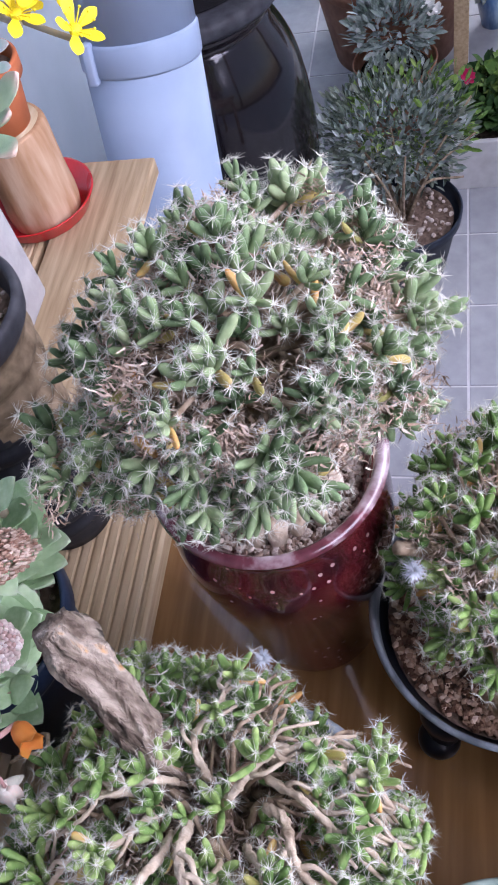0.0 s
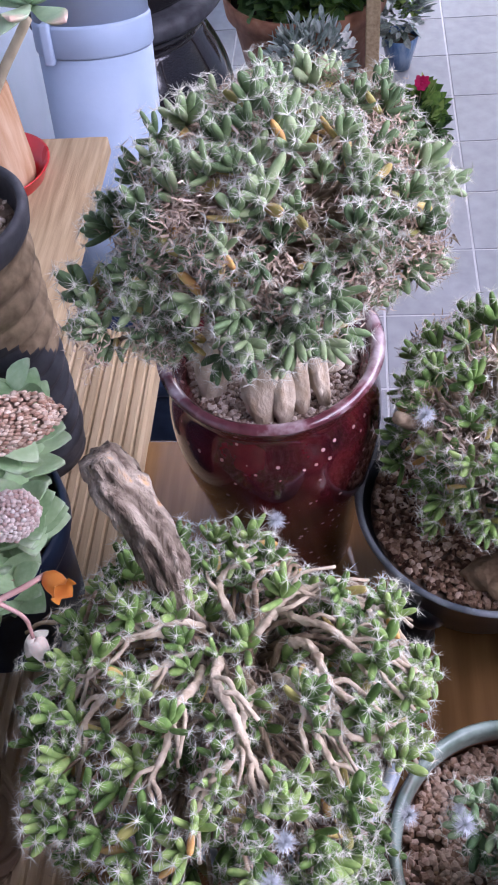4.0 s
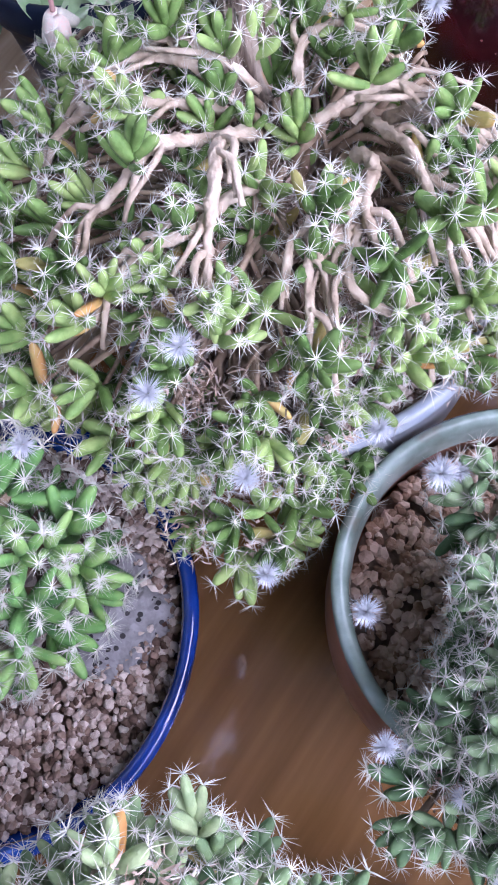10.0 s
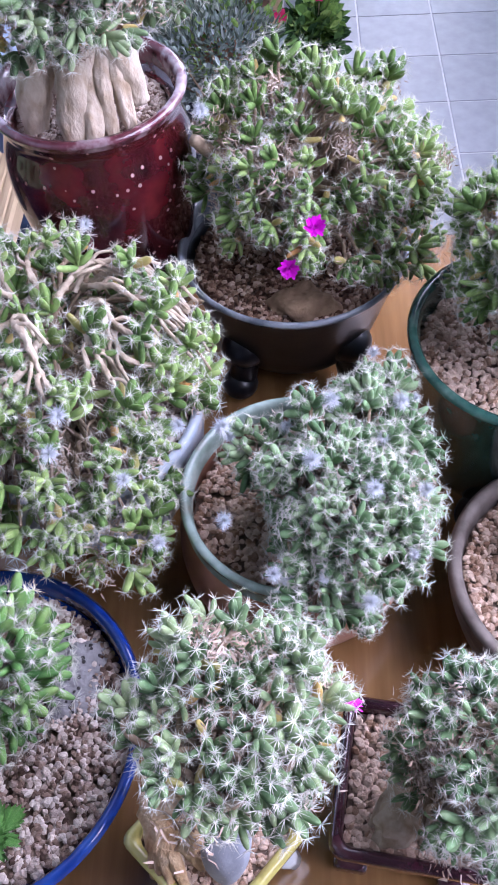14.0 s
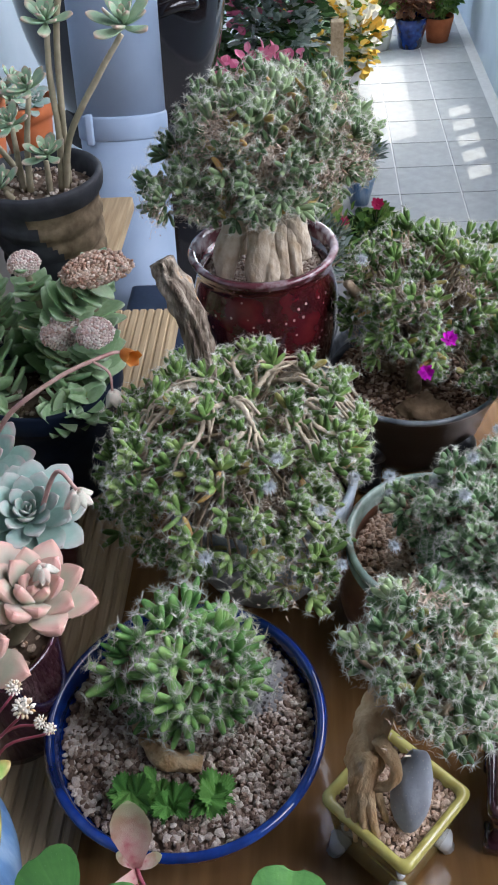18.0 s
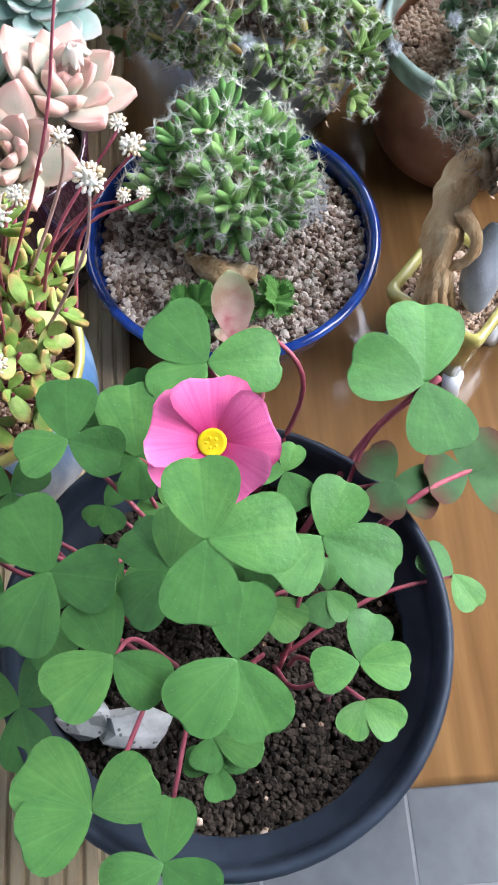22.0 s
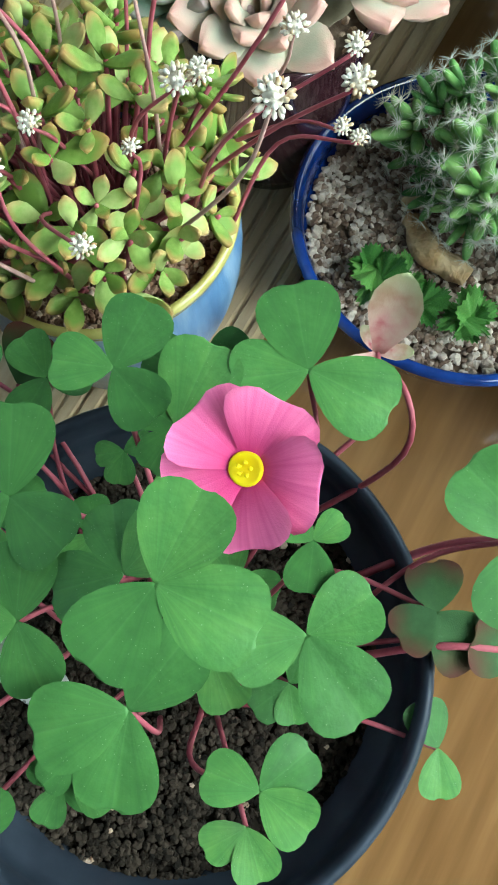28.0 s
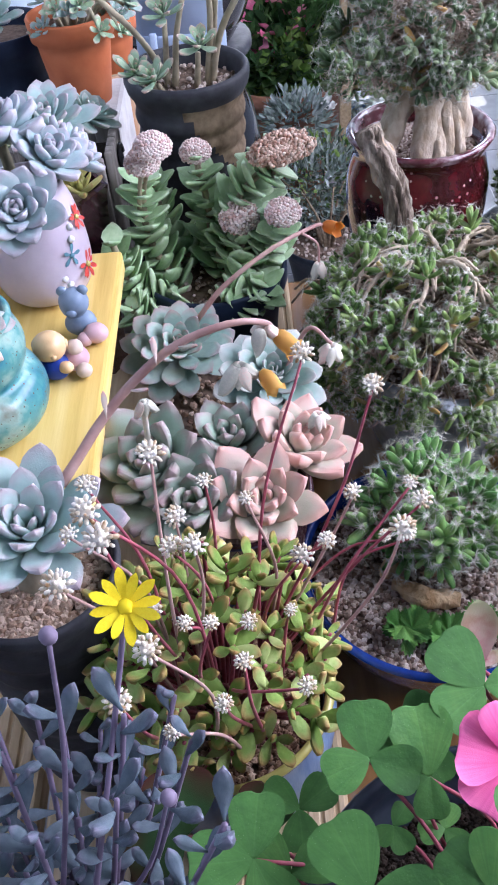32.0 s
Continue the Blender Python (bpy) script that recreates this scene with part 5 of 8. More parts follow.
# bare twisting branches over the wide bush
rc = random.Random(19)
for i in range(20):
    bundle = i // 3
    a = bundle * GOLD + 0.5 + rc.uniform(-.22, .22)
    reach = rc.uniform(0.055, 0.105)
    bx0, by0 = 0.016 * math.cos(bundle * 2.4) - 0.014, 0.016 * math.sin(bundle * 1.7) + 0.008
    x0, y0 = bx0 + rc.uniform(-.010, .010), by0 + rc.uniform(-.010, .010)
    dx, dy = math.cos(a), math.sin(a)
    top = rc.uniform(0.186, 0.218)
    pts = [Vector((x0, y0, 0.140))]
    for k in range(1, 9):
        u = k / 8
        side = 0.030 * u * noise.noise(Vector((i * 3.1, u * 2.6, 0))) + 0.0018 * rc.uniform(-1, 1)
        zz = top - 0.030 * (1 - u) ** 3 * 1.6 - 0.062 * u ** 2.6 + 0.0018 * rc.uniform(-1, 1)
        pts.append(Vector((x0 + dx * reach * u - dy * side, y0 + dy * reach * u + dx * side, zz)))
    bm = bmesh.new()
    path = curve_points(pts, 4)
    r0 = rc.uniform(0.0015, 0.0026)
    tube(bm, path, [r0, r0 * 0.9, r0 * 0.72, r0 * 0.55, r0 * 0.4], 10, 0.9, 330)
    for k in range(5):
        q = path[rc.randrange(10, len(path) - 3)]
        e = q + Vector((dx + rc.uniform(-1.2, 1.2), dy + rc.uniform(-1.2, 1.2), rc.uniform(-0.5, 0.3))).normalized() * rc.uniform(0.010, 0.026)
        tube(bm, curve_points([q, q.lerp(e, 0.5) + Vector((rc.uniform(-.003, .003), rc.uniform(-.003, .003), 0.004)), e - Vector((0, 0, 0.004))], 4), [r0 * 0.62, r0 * 0.4], 6, 0.6, 260)
    part("branch", bm, M_TWIG, pc, "bare grey-tan twisting branch")
    if i % 2 == 0:
        q = path[rc.randrange(12, len(path) - 2)]
        mesh_object("shoot", rc.choice(CL_C), pc, aim(q + Vector((0, 0, 0.002)), (dx * 0.4 + rc.uniform(-.4, .4), dy * 0.4 + rc.uniform(-.4, .4), 1), rc.uniform(0, 6), rc.uniform(0.85, 1.15)))
M_PALETWIG = material("pale_bare_branch", [(0.1, (0.15, 0.105, 0.068)), (0.45, (0.38, 0.31, 0.225)), (0.9, (0.58, 0.51, 0.40))], scale=130, rough=0.9, bump=0.8, bump_scale=300, bump_dist=0.002)
# (origin x, y, heading in degrees, length, thickness, bend)
for i, (x0, y0, deg, reach, r0, bend) in enumerate(((0.018, 0.034, 10, 0.090, 0.0026, -70), (0.014, 0.028, -8, 0.085, 0.0022, -62), (0.010, 0.024, 28, 0.075, 0.0020, -80), (0.000, 0.010, 38, 0.080, 0.0022, -55),
                                                    (0.020, 0.010, -20, 0.085, 0.0024, -45), (0.026, -0.004, -40, 0.080, 0.0020, 30), (0.012, -0.008, -62, 0.070, 0.0020, 25), (-0.016, 0.000, -80, 0.085, 0.0026, 40),
                                                    (-0.024, -0.006, -110, 0.075, 0.0022, -40), (-0.030, 0.004, 196, 0.080, 0.0022, 55), (-0.034, 0.010, 180, 0.075, 0.0020, 60), (-0.026, 0.018, 168, 0.070, 0.0020, 50),
                                                    (-0.010, 0.020, 120, 0.060, 0.0020, -50), (0.002, -0.016, -95, 0.080, 0.0022, -35), (0.030, 0.018, 0, 0.080, 0.0018, -30))):
    x, y, pts = x0, y0, []
    n = 12
    for k in range(n + 1):
        u = k / n
        a = radians(deg + bend * u + 75 * noise.noise(Vector((i * 2.3, u * 2.8, 5))))
        d2 = min(0.97, ((x + 0.012) ** 2 + (y + 0.010) ** 2) / 0.122 ** 2)
        z = 0.125 + 0.092 * math.sqrt(1 - d2) + 0.005 - 0.022 * (1 - u) ** 4 + 0.004 * noise.noise(Vector((i * 5.1, u * 4, 1))) - 0.010 * u ** 3
        pts.append(Vector((x, y, z)))
        x += (0.84 if x > 0.03 else 1.0) * reach / n * math.cos(a)
        y += reach / n * math.sin(a)
    path = curve_points(pts, 4)
    bm = bmesh.new()
    tube(bm, path, [r0, r0 * 0.95, r0 * 0.82, r0 * 0.68, r0 * 0.5], 11, 0.8, 320)
    for k in range(5):
        at = rc.randrange(8, len(path) - 6)
        q, w = path[at], (path[at + 4] - path[at]).normalized()
        side = w.cross(Vector((0, 0, 1))) * rc.choice((-1, 1))
        l = rc.uniform(0.014, 0.030)
        tube(bm, curve_points([q, q + (w * 0.5 + side * 0.5) * l * 0.5 + Vector((0, 0, 0.002)), q + (w * 0.9 + side * 0.35) * l - Vector((0, 0, 0.006))], 5), [r0 * 0.62, r0 * 0.42], 8, 0.7, 300)
    part("branch", bm, M_PALETWIG, pc, "pale bare arching branch")
    for at in (len(path) - 1, rc.randrange(14, len(path) - 4)):
        mesh_object("shoot", rc.choice(CL_C), pc, aim(path[at] + Vector((0, 0, 0.001)), (rc.uniform(-.6, .6), rc.uniform(-.6, .6), 0.9), rc.uniform(0, 6), rc.uniform(0.85, 1.15)))
for i in range(16):
    a, d = i * GOLD, rc.uniform(0.0, 0.06)
    mesh_object("dry_leaves", rc.choice(DRIES), pc, aim((-0.012 + d * math.cos(a), -0.005 + d * math.sin(a), 0.168 + 0.012 * rc.random()), (0, 0, 1), a, 1.5))

# cobalt bowl: pumice rock, exposed root, seedlings
M_PUMICE = material("pitted_pumice", [(0.1, (0.15, 0.145, 0.145)), (0.5, (0.25, 0.245, 0.245)), (0.9, (0.36, 0.355, 0.35))], scale=90, rough=0.95, bump=1.0, bump_scale=170, speck=(210, 0.27, (0.045, 0.042, 0.042)), bump_dist=0.003)
bm = bmesh.new()
ball(bm, (0.046, 0.036, 0.047), 0.036, (0.92, 0.9, 0.40), 5, 0.25, 40)
rp = random.Random(3)
pits = [Vector((0.046 + rp.uniform(-.03, .03), 0.036 + rp.uniform(-.03, .03), 0)) for k in range(170)]
for v in bm.verts:
    for q in pits:
        w = math.hypot(v.co.x - q.x, v.co.y - q.y)
        if w < 0.0019 and v.co.z > 0.05:
            v.co.z -= 0.0022
            break
part("pumice_rock", bm, M_PUMICE, pu, "grey pitted pumice rock set in the gravel")
for pts, rr in (([(-0.030, -0.012, 0.058), (-0.010, -0.028, 0.062), (0.014, -0.030, 0.058)], [0.006, 0.0095, 0.007]), ([(-0.035, 0.0, 0.056), (-0.03, 0.0, 0.07)], [0.007, 0.006]), ([(0.0, 0.0, 0.055), (-0.005, 0.005, 0.085)], [0.010, 0.007])):
    bm = bmesh.new()
    tube(bm, curve_points(pts, 9), [q * 0.85 for q in rr], 18, 0.4, 90, 0.3)
    part("root", bm, M_BARK, pu, "exposed tan root")
M_SEEDLING = leaf_material("bright_green_leaf", (0.05, 0.16, 0.03), (0.09, 0.24, 0.05), (0.16, 0.32, 0.08), po=0.4, pi=0)
def jagged_leaf(mat):
    """A lobed leaf with toothed edges, unit long along y."""
    V, F = [(0, 0, 0)], []
    n = 44
    for i in range(n + 1):
        a = radians(-125 + 250 * i / n)
        lobe = 0.62 + 0.30 * abs(math.cos(a * 2.1)) + (0.09 if i % 2 else -0.06)
        r = lobe * (0.55 + 0.45 * math.cos(a * 0.5))
        V.append((r * math.sin(a) * 0.9, 0.18 + r * math.cos(a) * 0.85, 0.10 * math.cos(a * 6.3) * r))
    F = [(0, i, i + 1) for i in range(1, n + 1)]
    me = bpy.data.meshes.new("leaf")
    me.from_pydata(V, [], F)
    me.materials.append(mat)
    return me


L_SEED = jagged_leaf(M_SEEDLING)
for x, y, n, s in ((-0.030, -0.060, 5, 0.019), (-0.004, -0.064, 4, 0.017), (0.024, -0.058, 5, 0.020), (-0.016, -0.052, 3, 0.014)):
    for k in range(n):
        mesh_object("seedling_leaf", L_SEED, pu, leaf_pose((x + rc.uniform(-.004, .004), y + rc.uniform(-.004, .004), 0.060 + 0.003 * k), k * GOLD + x * 90, radians(rc.uniform(20, 60)), s * rc.uniform(0.8, 1.2)))

# ---- succulents on the decking boards ----
rd = random.Random(41)


def plain_pot(parent, outer, mat, label, soil_z, soil_r, thick=0.005, soil=None, stones=60, size=0.0032, stone_mat=None, **kw):
    pot(parent, outer, thick, mat, label, soil_z - 0.02, **kw)
    soil_disc(parent, soil_r, soil_z, soil)
    if stones:
        gravel(parent, soil_z + 0.002, disc(soil_r * 0.96), soil_r, stone_mat or M_GRAVEL_PALE, stones, stones, size)


# stacked-leaf crassula in a navy plastic pot
pk = potted("potted_crassula", (-0.299, 0.148, DECK), "stacked-leaf crassula with rosy flower domes in navy plastic pot")
plain_pot(pk, [(0.052, 0.0), (0.055, 0.004), (0.063, 0.09), (0.0645, 0.105), (0.070, 0.1055), (0.0715, 0.110), (0.0715, 0.126)], M_NAVY, "navy blue plastic pot with thick rim", 0.108, 0.062, stones=80)


def crassula_branch(parent, pts, n, size, twist):
    """A stem hidden by crossed pairs of thick keeled leaves."""
    path = curve_points(pts, 8)
    stem(parent, pts, [0.004, 0.003], M_GREENSTEM, "stem")
    for i in range(n):
        p = path[int(i / (n - 1) * (len(path) - 1))]
        q = path[min(len(path) - 1, int(i / (n - 1) * (len(path) - 1)) + 1)]
        d = (q - p).normalized() if (q - p).length > 1e-6 else Vector((0, 0, 1))
        fm = aim(p, d, twist + i * math.pi / 2 + 0.15 * i)
        k = size * (0.75 + 0.35 * math.sin(math.pi * (0.25 + 0.75 * i / n)))
        for s in (0, math.pi):
            mesh_object("leaf", L_CRASS, parent, fm @ leaf_pose((0, 0, 0), s, radians(27 + rd.uniform(-9, 9)), k * rd.uniform(0.95, 1.2)))


for pts, n, sz, tw in (
        ([(-0.03, -0.01, 0.105), (-0.055, 0.0, 0.15), (-0.055, 0.005, 0.20)], 11, 0.031, 0.3),
        ([(-0.035, -0.03, 0.108), (-0.072, -0.035, 0.125), (-0.085, -0.03, 0.165)], 10, 0.031, 0.9),
        ([(-0.03, -0.04, 0.108), (-0.055, -0.062, 0.108), (-0.075, -0.065, 0.125)], 9, 0.028, 0.5),
        ([(0.0, 0.02, 0.108), (0.02, 0.015, 0.15), (0.035, 0.005, 0.185), (0.07, -0.002, 0.215)], 12, 0.034, 0.2),
        ([(0.0, 0.03, 0.108), (0.0, 0.035, 0.16), (-0.006, 0.036, 0.20)], 9, 0.031, 1.2),
        ([(0.03, 0.0, 0.108), (0.055, -0.01, 0.14), (0.065, -0.025, 0.175)], 9, 0.031, 0.0),
        ([(0.02, -0.04, 0.106), (0.03, -0.02, 0.135), (0.03, -0.0, 0.17)], 8, 0.030, 0.7),
        ([(0.01, -0.045, 0.107), (0.03, -0.055, 0.12)], 5, 0.028, 0.2),
        ([(-0.02, -0.045, 0.107), (-0.035, -0.06, 0.11)], 5, 0.026, 0.2),
        ([(-0.02, 0.03, 0.108), (-0.045, 0.045, 0.15), (-0.05, 0.045, 0.19)], 9, 0.030, 0.6),
        ([(0.02, 0.03, 0.108), (0.045, 0.045, 0.15), (0.055, 0.04, 0.20)], 9, 0.032, 0.4),
        ([(0.035, -0.035, 0.107), (0.05, -0.045, 0.125)], 5, 0.028, 1.0)):
    crassula_branch(pk, [(x, y, 0.105 + (z - 0.105) * 1.15) for x, y, z in pts], int(n * 1.6), sz * 0.82, tw)
for (x, y, z), me, k, base in (((-0.036, -0.033, 0.262), HEAD_ROSE, 1.05, (-0.055, 0.005, 0.20)), ((-0.048, -0.02, 0.243), HEAD_ROSE, 1.0, (-0.06, 0.0, 0.19)),
                               ((-0.006, 0.036, 0.222), HEAD_ROSE, 0.95, (-0.006, 0.036, 0.19)), ((0.071, -0.006, 0.238), HEAD_TAN, 1.18, (0.06, 0.0, 0.205)),
                               ((0.030, -0.010, 0.178), HEAD_ROSE, 1.25, (0.03, -0.005, 0.15)), ((0.068, -0.038, 0.196), HEAD_ROSE, 1.05, (0.062, -0.02, 0.16))):
    s = stem(pk, [base, ((base[0] + x) / 2, (base[1] + y) / 2, (base[2] + z) / 2 + 0.003), (x, y, z)], [0.0022, 0.002], M_GREENSTEM)
    mesh_object("flower_head", me, s, aim((x, y, z), (0.1, -0.25, 1), 0, k) @ Matrix.Diagonal((1.0, 0.52 if me is HEAD_TAN else 0.9, 1.0, 1.0)))

# charcoal ribbed pot, branching soft succulent
ph = potted("potted_graptopetalum", (-0.312, 0.301, DECK), "branching soft green rosette succulent in a ribbed charcoal and tan pot")
prof = [(0.040, 0.0), (0.041, 0.01)]
for i in range(10):
    z = 0.02 + i * 0.0205
    prof += [(0.0418 + 0.0012 * i, z), (0.0440 + 0.00125 * i, z + 0.004), (0.0447 + 0.00125 * i, z + 0.009), (0.0436 + 0.00125 * i, z + 0.014), (0.0420 + 0.00125 * i, z + 0.017)]
prof += [(0.0565, 0.232), (0.0605, 0.238), (0.0625, 0.247), (0.0622, 0.252)]
plain_pot(ph, prof, M_CHARCOAL, "ribbed charcoal stoneware pot", 0.236, 0.052, stones=90, thick=0.007)
body = [c for c in ph.children if c.name.startswith("pot")][0]
body.data.materials.append(M_TANCLAY)
for f in body.data.polygons:
    c = f.center
    a = (math.degrees(math.atan2(c.y, c.x)) + 95) % 360
    if a < 150 and 0.228 - 0.10 * min(1.0, a / 95) ** 0.8 + 0.012 * noise.noise((a * 0.06, c.z * 60, 0)) < c.z < 0.234 and math.hypot(c.x, c.y) > 0.042:
        f.material_index = 1
for pts, tip, r, n in (([(-0.012, 0.0, 0.235), (-0.006, 0.006, 0.28), (0.008, 0.002, 0.328)], (0.010, 0, 0.334), 0.027, 15),
                       ([(0.010, -0.006, 0.235), (0.014, -0.010, 0.270)], (0.017, -0.012, 0.276), 0.026, 15),
                       ([(-0.02, 0.004, 0.235), (-0.015, 0.002, 0.298)], (-0.015, 0, 0.302), 0.026, 14),
                       ([(0.02, 0.0, 0.235), (0.028, 0.004, 0.29), (0.030, 0.006, 0.34), (0.038, 0.0, 0.385)], (0.039, 0, 0.390), 0.028, 15),
                       ([(0.024, 0.0, 0.235), (0.040, -0.002, 0.29), (0.078, -0.004, 0.345), (0.104, -0.004, 0.378)], (0.107, -0.004, 0.384), 0.036, 16),
                       ([(0.026, 0.006, 0.235), (0.034, 0.008, 0.31), (0.050, 0.004, 0.40), (0.085, -0.01, 0.455)], (0.088, -0.012, 0.462), 0.022, 14),
                       ([(-0.03, 0.0, 0.235), (-0.045, -0.004, 0.250)], (-0.050, -0.008, 0.254), 0.028, 14),
                       ([(-0.022, -0.02, 0.235), (-0.026, -0.030, 0.250)], (-0.028, -0.034, 0.256), 0.028, 15),
                       ([(-0.02, 0.02, 0.235), (-0.045, 0.02, 0.28), (-0.085, 0.01, 0.33)], (-0.09, 0.01, 0.336), 0.030, 14)):
    stem(ph, pts, [0.0036, 0.0026], M_GREENSTEM, "stem")
    rosette(ph, tip, (rd.uniform(-.3, .3), -0.3, 1), r, n, L_GRAPT, rd, (80, 5))
# yellow star flowers of a neighbouring stem
for i, (x, y, z) in enumerate(((0.168, -0.03, 0.457), (0.178, -0.040, 0.467), (0.186, -0.030, 0.460), (0.172, -0.048, 0.462), (0.190, -0.045, 0.452))):
    stem(ph, [(0.075, 0.0, 0.462), (0.115, -0.01, 0.458), (x, y, z - 0.004)], [0.0018, 0.0012], M_GREENSTEM)
    ray_flower(ph, (x, y, z), (0.3 + 0.15 * i, -0.4, 0.9), 0.0130, 5, M_YFLOWER, 0.42, el=22)
    bm = bmesh.new()
    up = Vector((0.3 + 0.15 * i, -0.4, 0.9)).normalized()
    side = up.orthogonal().normalized()
    for k in range(10):
        e = Vector((x, y, z)) + (Matrix.Rotation(k * 0.628, 3, up) @ side) * 0.0055 + up * 0.0065
        tube(bm, [Vector((x, y, z)), e], [0.0003, 0.0002], 4)
        ball(bm, e, 0.0006, (1, 1, 1), 1)
    part("stamens", bm, M_YFLOWER, ph)

# pale rosettes: two in a maroon pot
pg2 = potted("potted_echeveria", (-0.294, -0.018, DECK), "two sea-green echeverias with flower stalk in maroon pot")
plain_pot(pg2, smooth_profile([(0.040, 0.0), (0.046, 0.04), (0.053, 0.09), (0.056, 0.105)], 4), M_OXBLOOD, "dark maroon glazed pot", 0.095, 0.049, stones=70, stone_mat=M_GRAVEL)
rosette(pg2, (-0.032, 0.030, 0.128), (0.05, -0.35, 1), 0.052, 44, E_GREEN, rd, (86, -8), 0.22)
rosette(pg2, (0.040, -0.050, 0.158), (0.2, -0.3, 1), 0.048, 38, E_SEA, rd, (86, -5), 0.22)
stem(pg2, [(0.04, -0.05, 0.10), (0.04, -0.05, 0.155)], [0.006, 0.006], M_GREENSTEM, "stem")
# flower stalk with orange bell
fs = stem(pg2, [(-0.016, 0.045, 0.150), (0.010, 0.044, 0.183), (0.05, 0.058, 0.205), (0.085, 0.075, 0.212), (0.094, 0.087, 0.206)], [0.0024, 0.0019, 0.0014], M_PINKSTEM, label="dusty pink arching flower stalk")


def bell(parent, at, axis, r, l, mat, name="bell_flower"):
    """A hanging bell of five pointed lobes."""
    f = new(name)
    f.parent = parent
    f.matrix_basis = aim(at, axis)
    bm = bmesh.new()
    rings = []
    for z, k, flare in ((0, 0.35, 0), (0.2, 0.85, 0), (0.45, 1.0, 0), (0.7, 0.95, 0.0), (0.88, 1.05, 0.25), (1.0, 1.25, 0.6)):
        ring = []
        for i in range(20):
            a = 2 * math.pi * i / 20
            lobe = 0.5 + 0.5 * math.cos(5 * a)
            zz = z * l - (flare * l * 0.35 * (1 - lobe))
            ring.append(bm.verts.new((r * k * math.cos(a), r * k * math.sin(a), zz)))
        rings.append(ring)
    for a, b in zip(rings, rings[1:]):
        for i in range(20):
            bm.faces.new((a[i], a[(i + 1) % 20], b[(i + 1) % 20], b[i]))
    bm.faces.new(rings[0][::-1])
    bmesh.ops.solidify(bm, geom=bm.faces[:], thickness=0.0004)
    part("corolla", bm, mat, f)
    return f


bell(fs, (0.094, 0.087, 0.206), (0.6, -0.5, 0.0), 0.0058, 0.017, M_OFLOWER)
M_PALEBUD = material("pale_green_pink_bud", [(0.2, (0.44, 0.45, 0.36)), (0.5, (0.55, 0.52, 0.44)), (0.8, (0.64, 0.45, 0.38))], scale=60, rough=0.5, per_object=0.5)
L_SEPAL = leaf_mesh("bud", M_PALEBUD, 0.6, 0.5, OVATE, cup=0.0, across=7)


def buds(parent, at, n, size, spread=0.6):
    for i in range(n):
        a = 2 * math.pi * i / n + rd.uniform(-.3, .3)
        mesh_object("bud", L_SEPAL, parent, leaf_pose(Vector(at) + Vector((math.cos(a), math.sin(a), 0)) * size * 0.2, a, radians(-60 + rd.uniform(-25, 25) * spread), size * rd.uniform(0.8, 1.15)))


stem(pg2, [(0.075, 0.068, 0.211), (0.087, 0.064, 0.203), (0.088, 0.060, 0.188)], [0.0013, 0.001], M_PINKSTEM)
buds(fs, (0.088, 0.060, 0.187), 6, 0.0125)
stem(pg2, [(0.05, -0.055, 0.165), (0.070, -0.05, 0.205), (0.086, -0.062, 0.200)], [0.002, 0.0013], M_PINKSTEM)
buds(fs, (0.086, -0.062, 0.198), 8, 0.013)

# pinkish fleshy rosettes
pp = potted("potted_graptoveria", (-0.283, -0.135, DECK), "cluster of pink-tinged fleshy succulent rosettes in a dark clay pot")
plain_pot(pp, smooth_profile([(0.042, 0.0), (0.048, 0.05), (0.054, 0.10), (0.056, 0.115)], 4), M_OXBLOOD, "dark clay pot", 0.105, 0.049, stones=50, stone_mat=M_GRAVEL)
for at, ax, r, n, me in (((-0.050, -0.014, 0.150), (-0.3, -0.3, 1), 0.050, 22, E_PURP), ((-0.002, 0.016, 0.142), (-0.05, -0.1, 1), 0.036, 18, E_PURP),
                         ((0.018, -0.050, 0.152), (0.1, -0.5, 1), 0.040, 20, E_PINK), ((0.044, 0.000, 0.146), (0.35, -0.1, 1), 0.042, 22, E_PINK),
                         ((-0.022, -0.045, 0.150), (-0.2, -0.5, 1), 0.042, 22, E_PURP)):
    stem(pp, [(at[0] * 0.4, at[1] * 0.4, 0.10), (at[0] * 0.8, at[1] * 0.8, 0.125), at], [0.006, 0.006], M_GREENSTEM, "stem")
    rosette(pp, at, ax, r * 1.12, n, me, rd, (80, 18), 0.42)
st = stem(pp, [(-0.055, -0.01, 0.16), (-0.053, -0.015, 0.20), (-0.05, -0.02, 0.225)], [0.0022, 0.0018], M_PALEBUD)
buds(st, (-0.05, -0.02, 0.225), 5, 0.010)
buds(pp, (0.06, 0.0, 0.185), 7, 0.011)

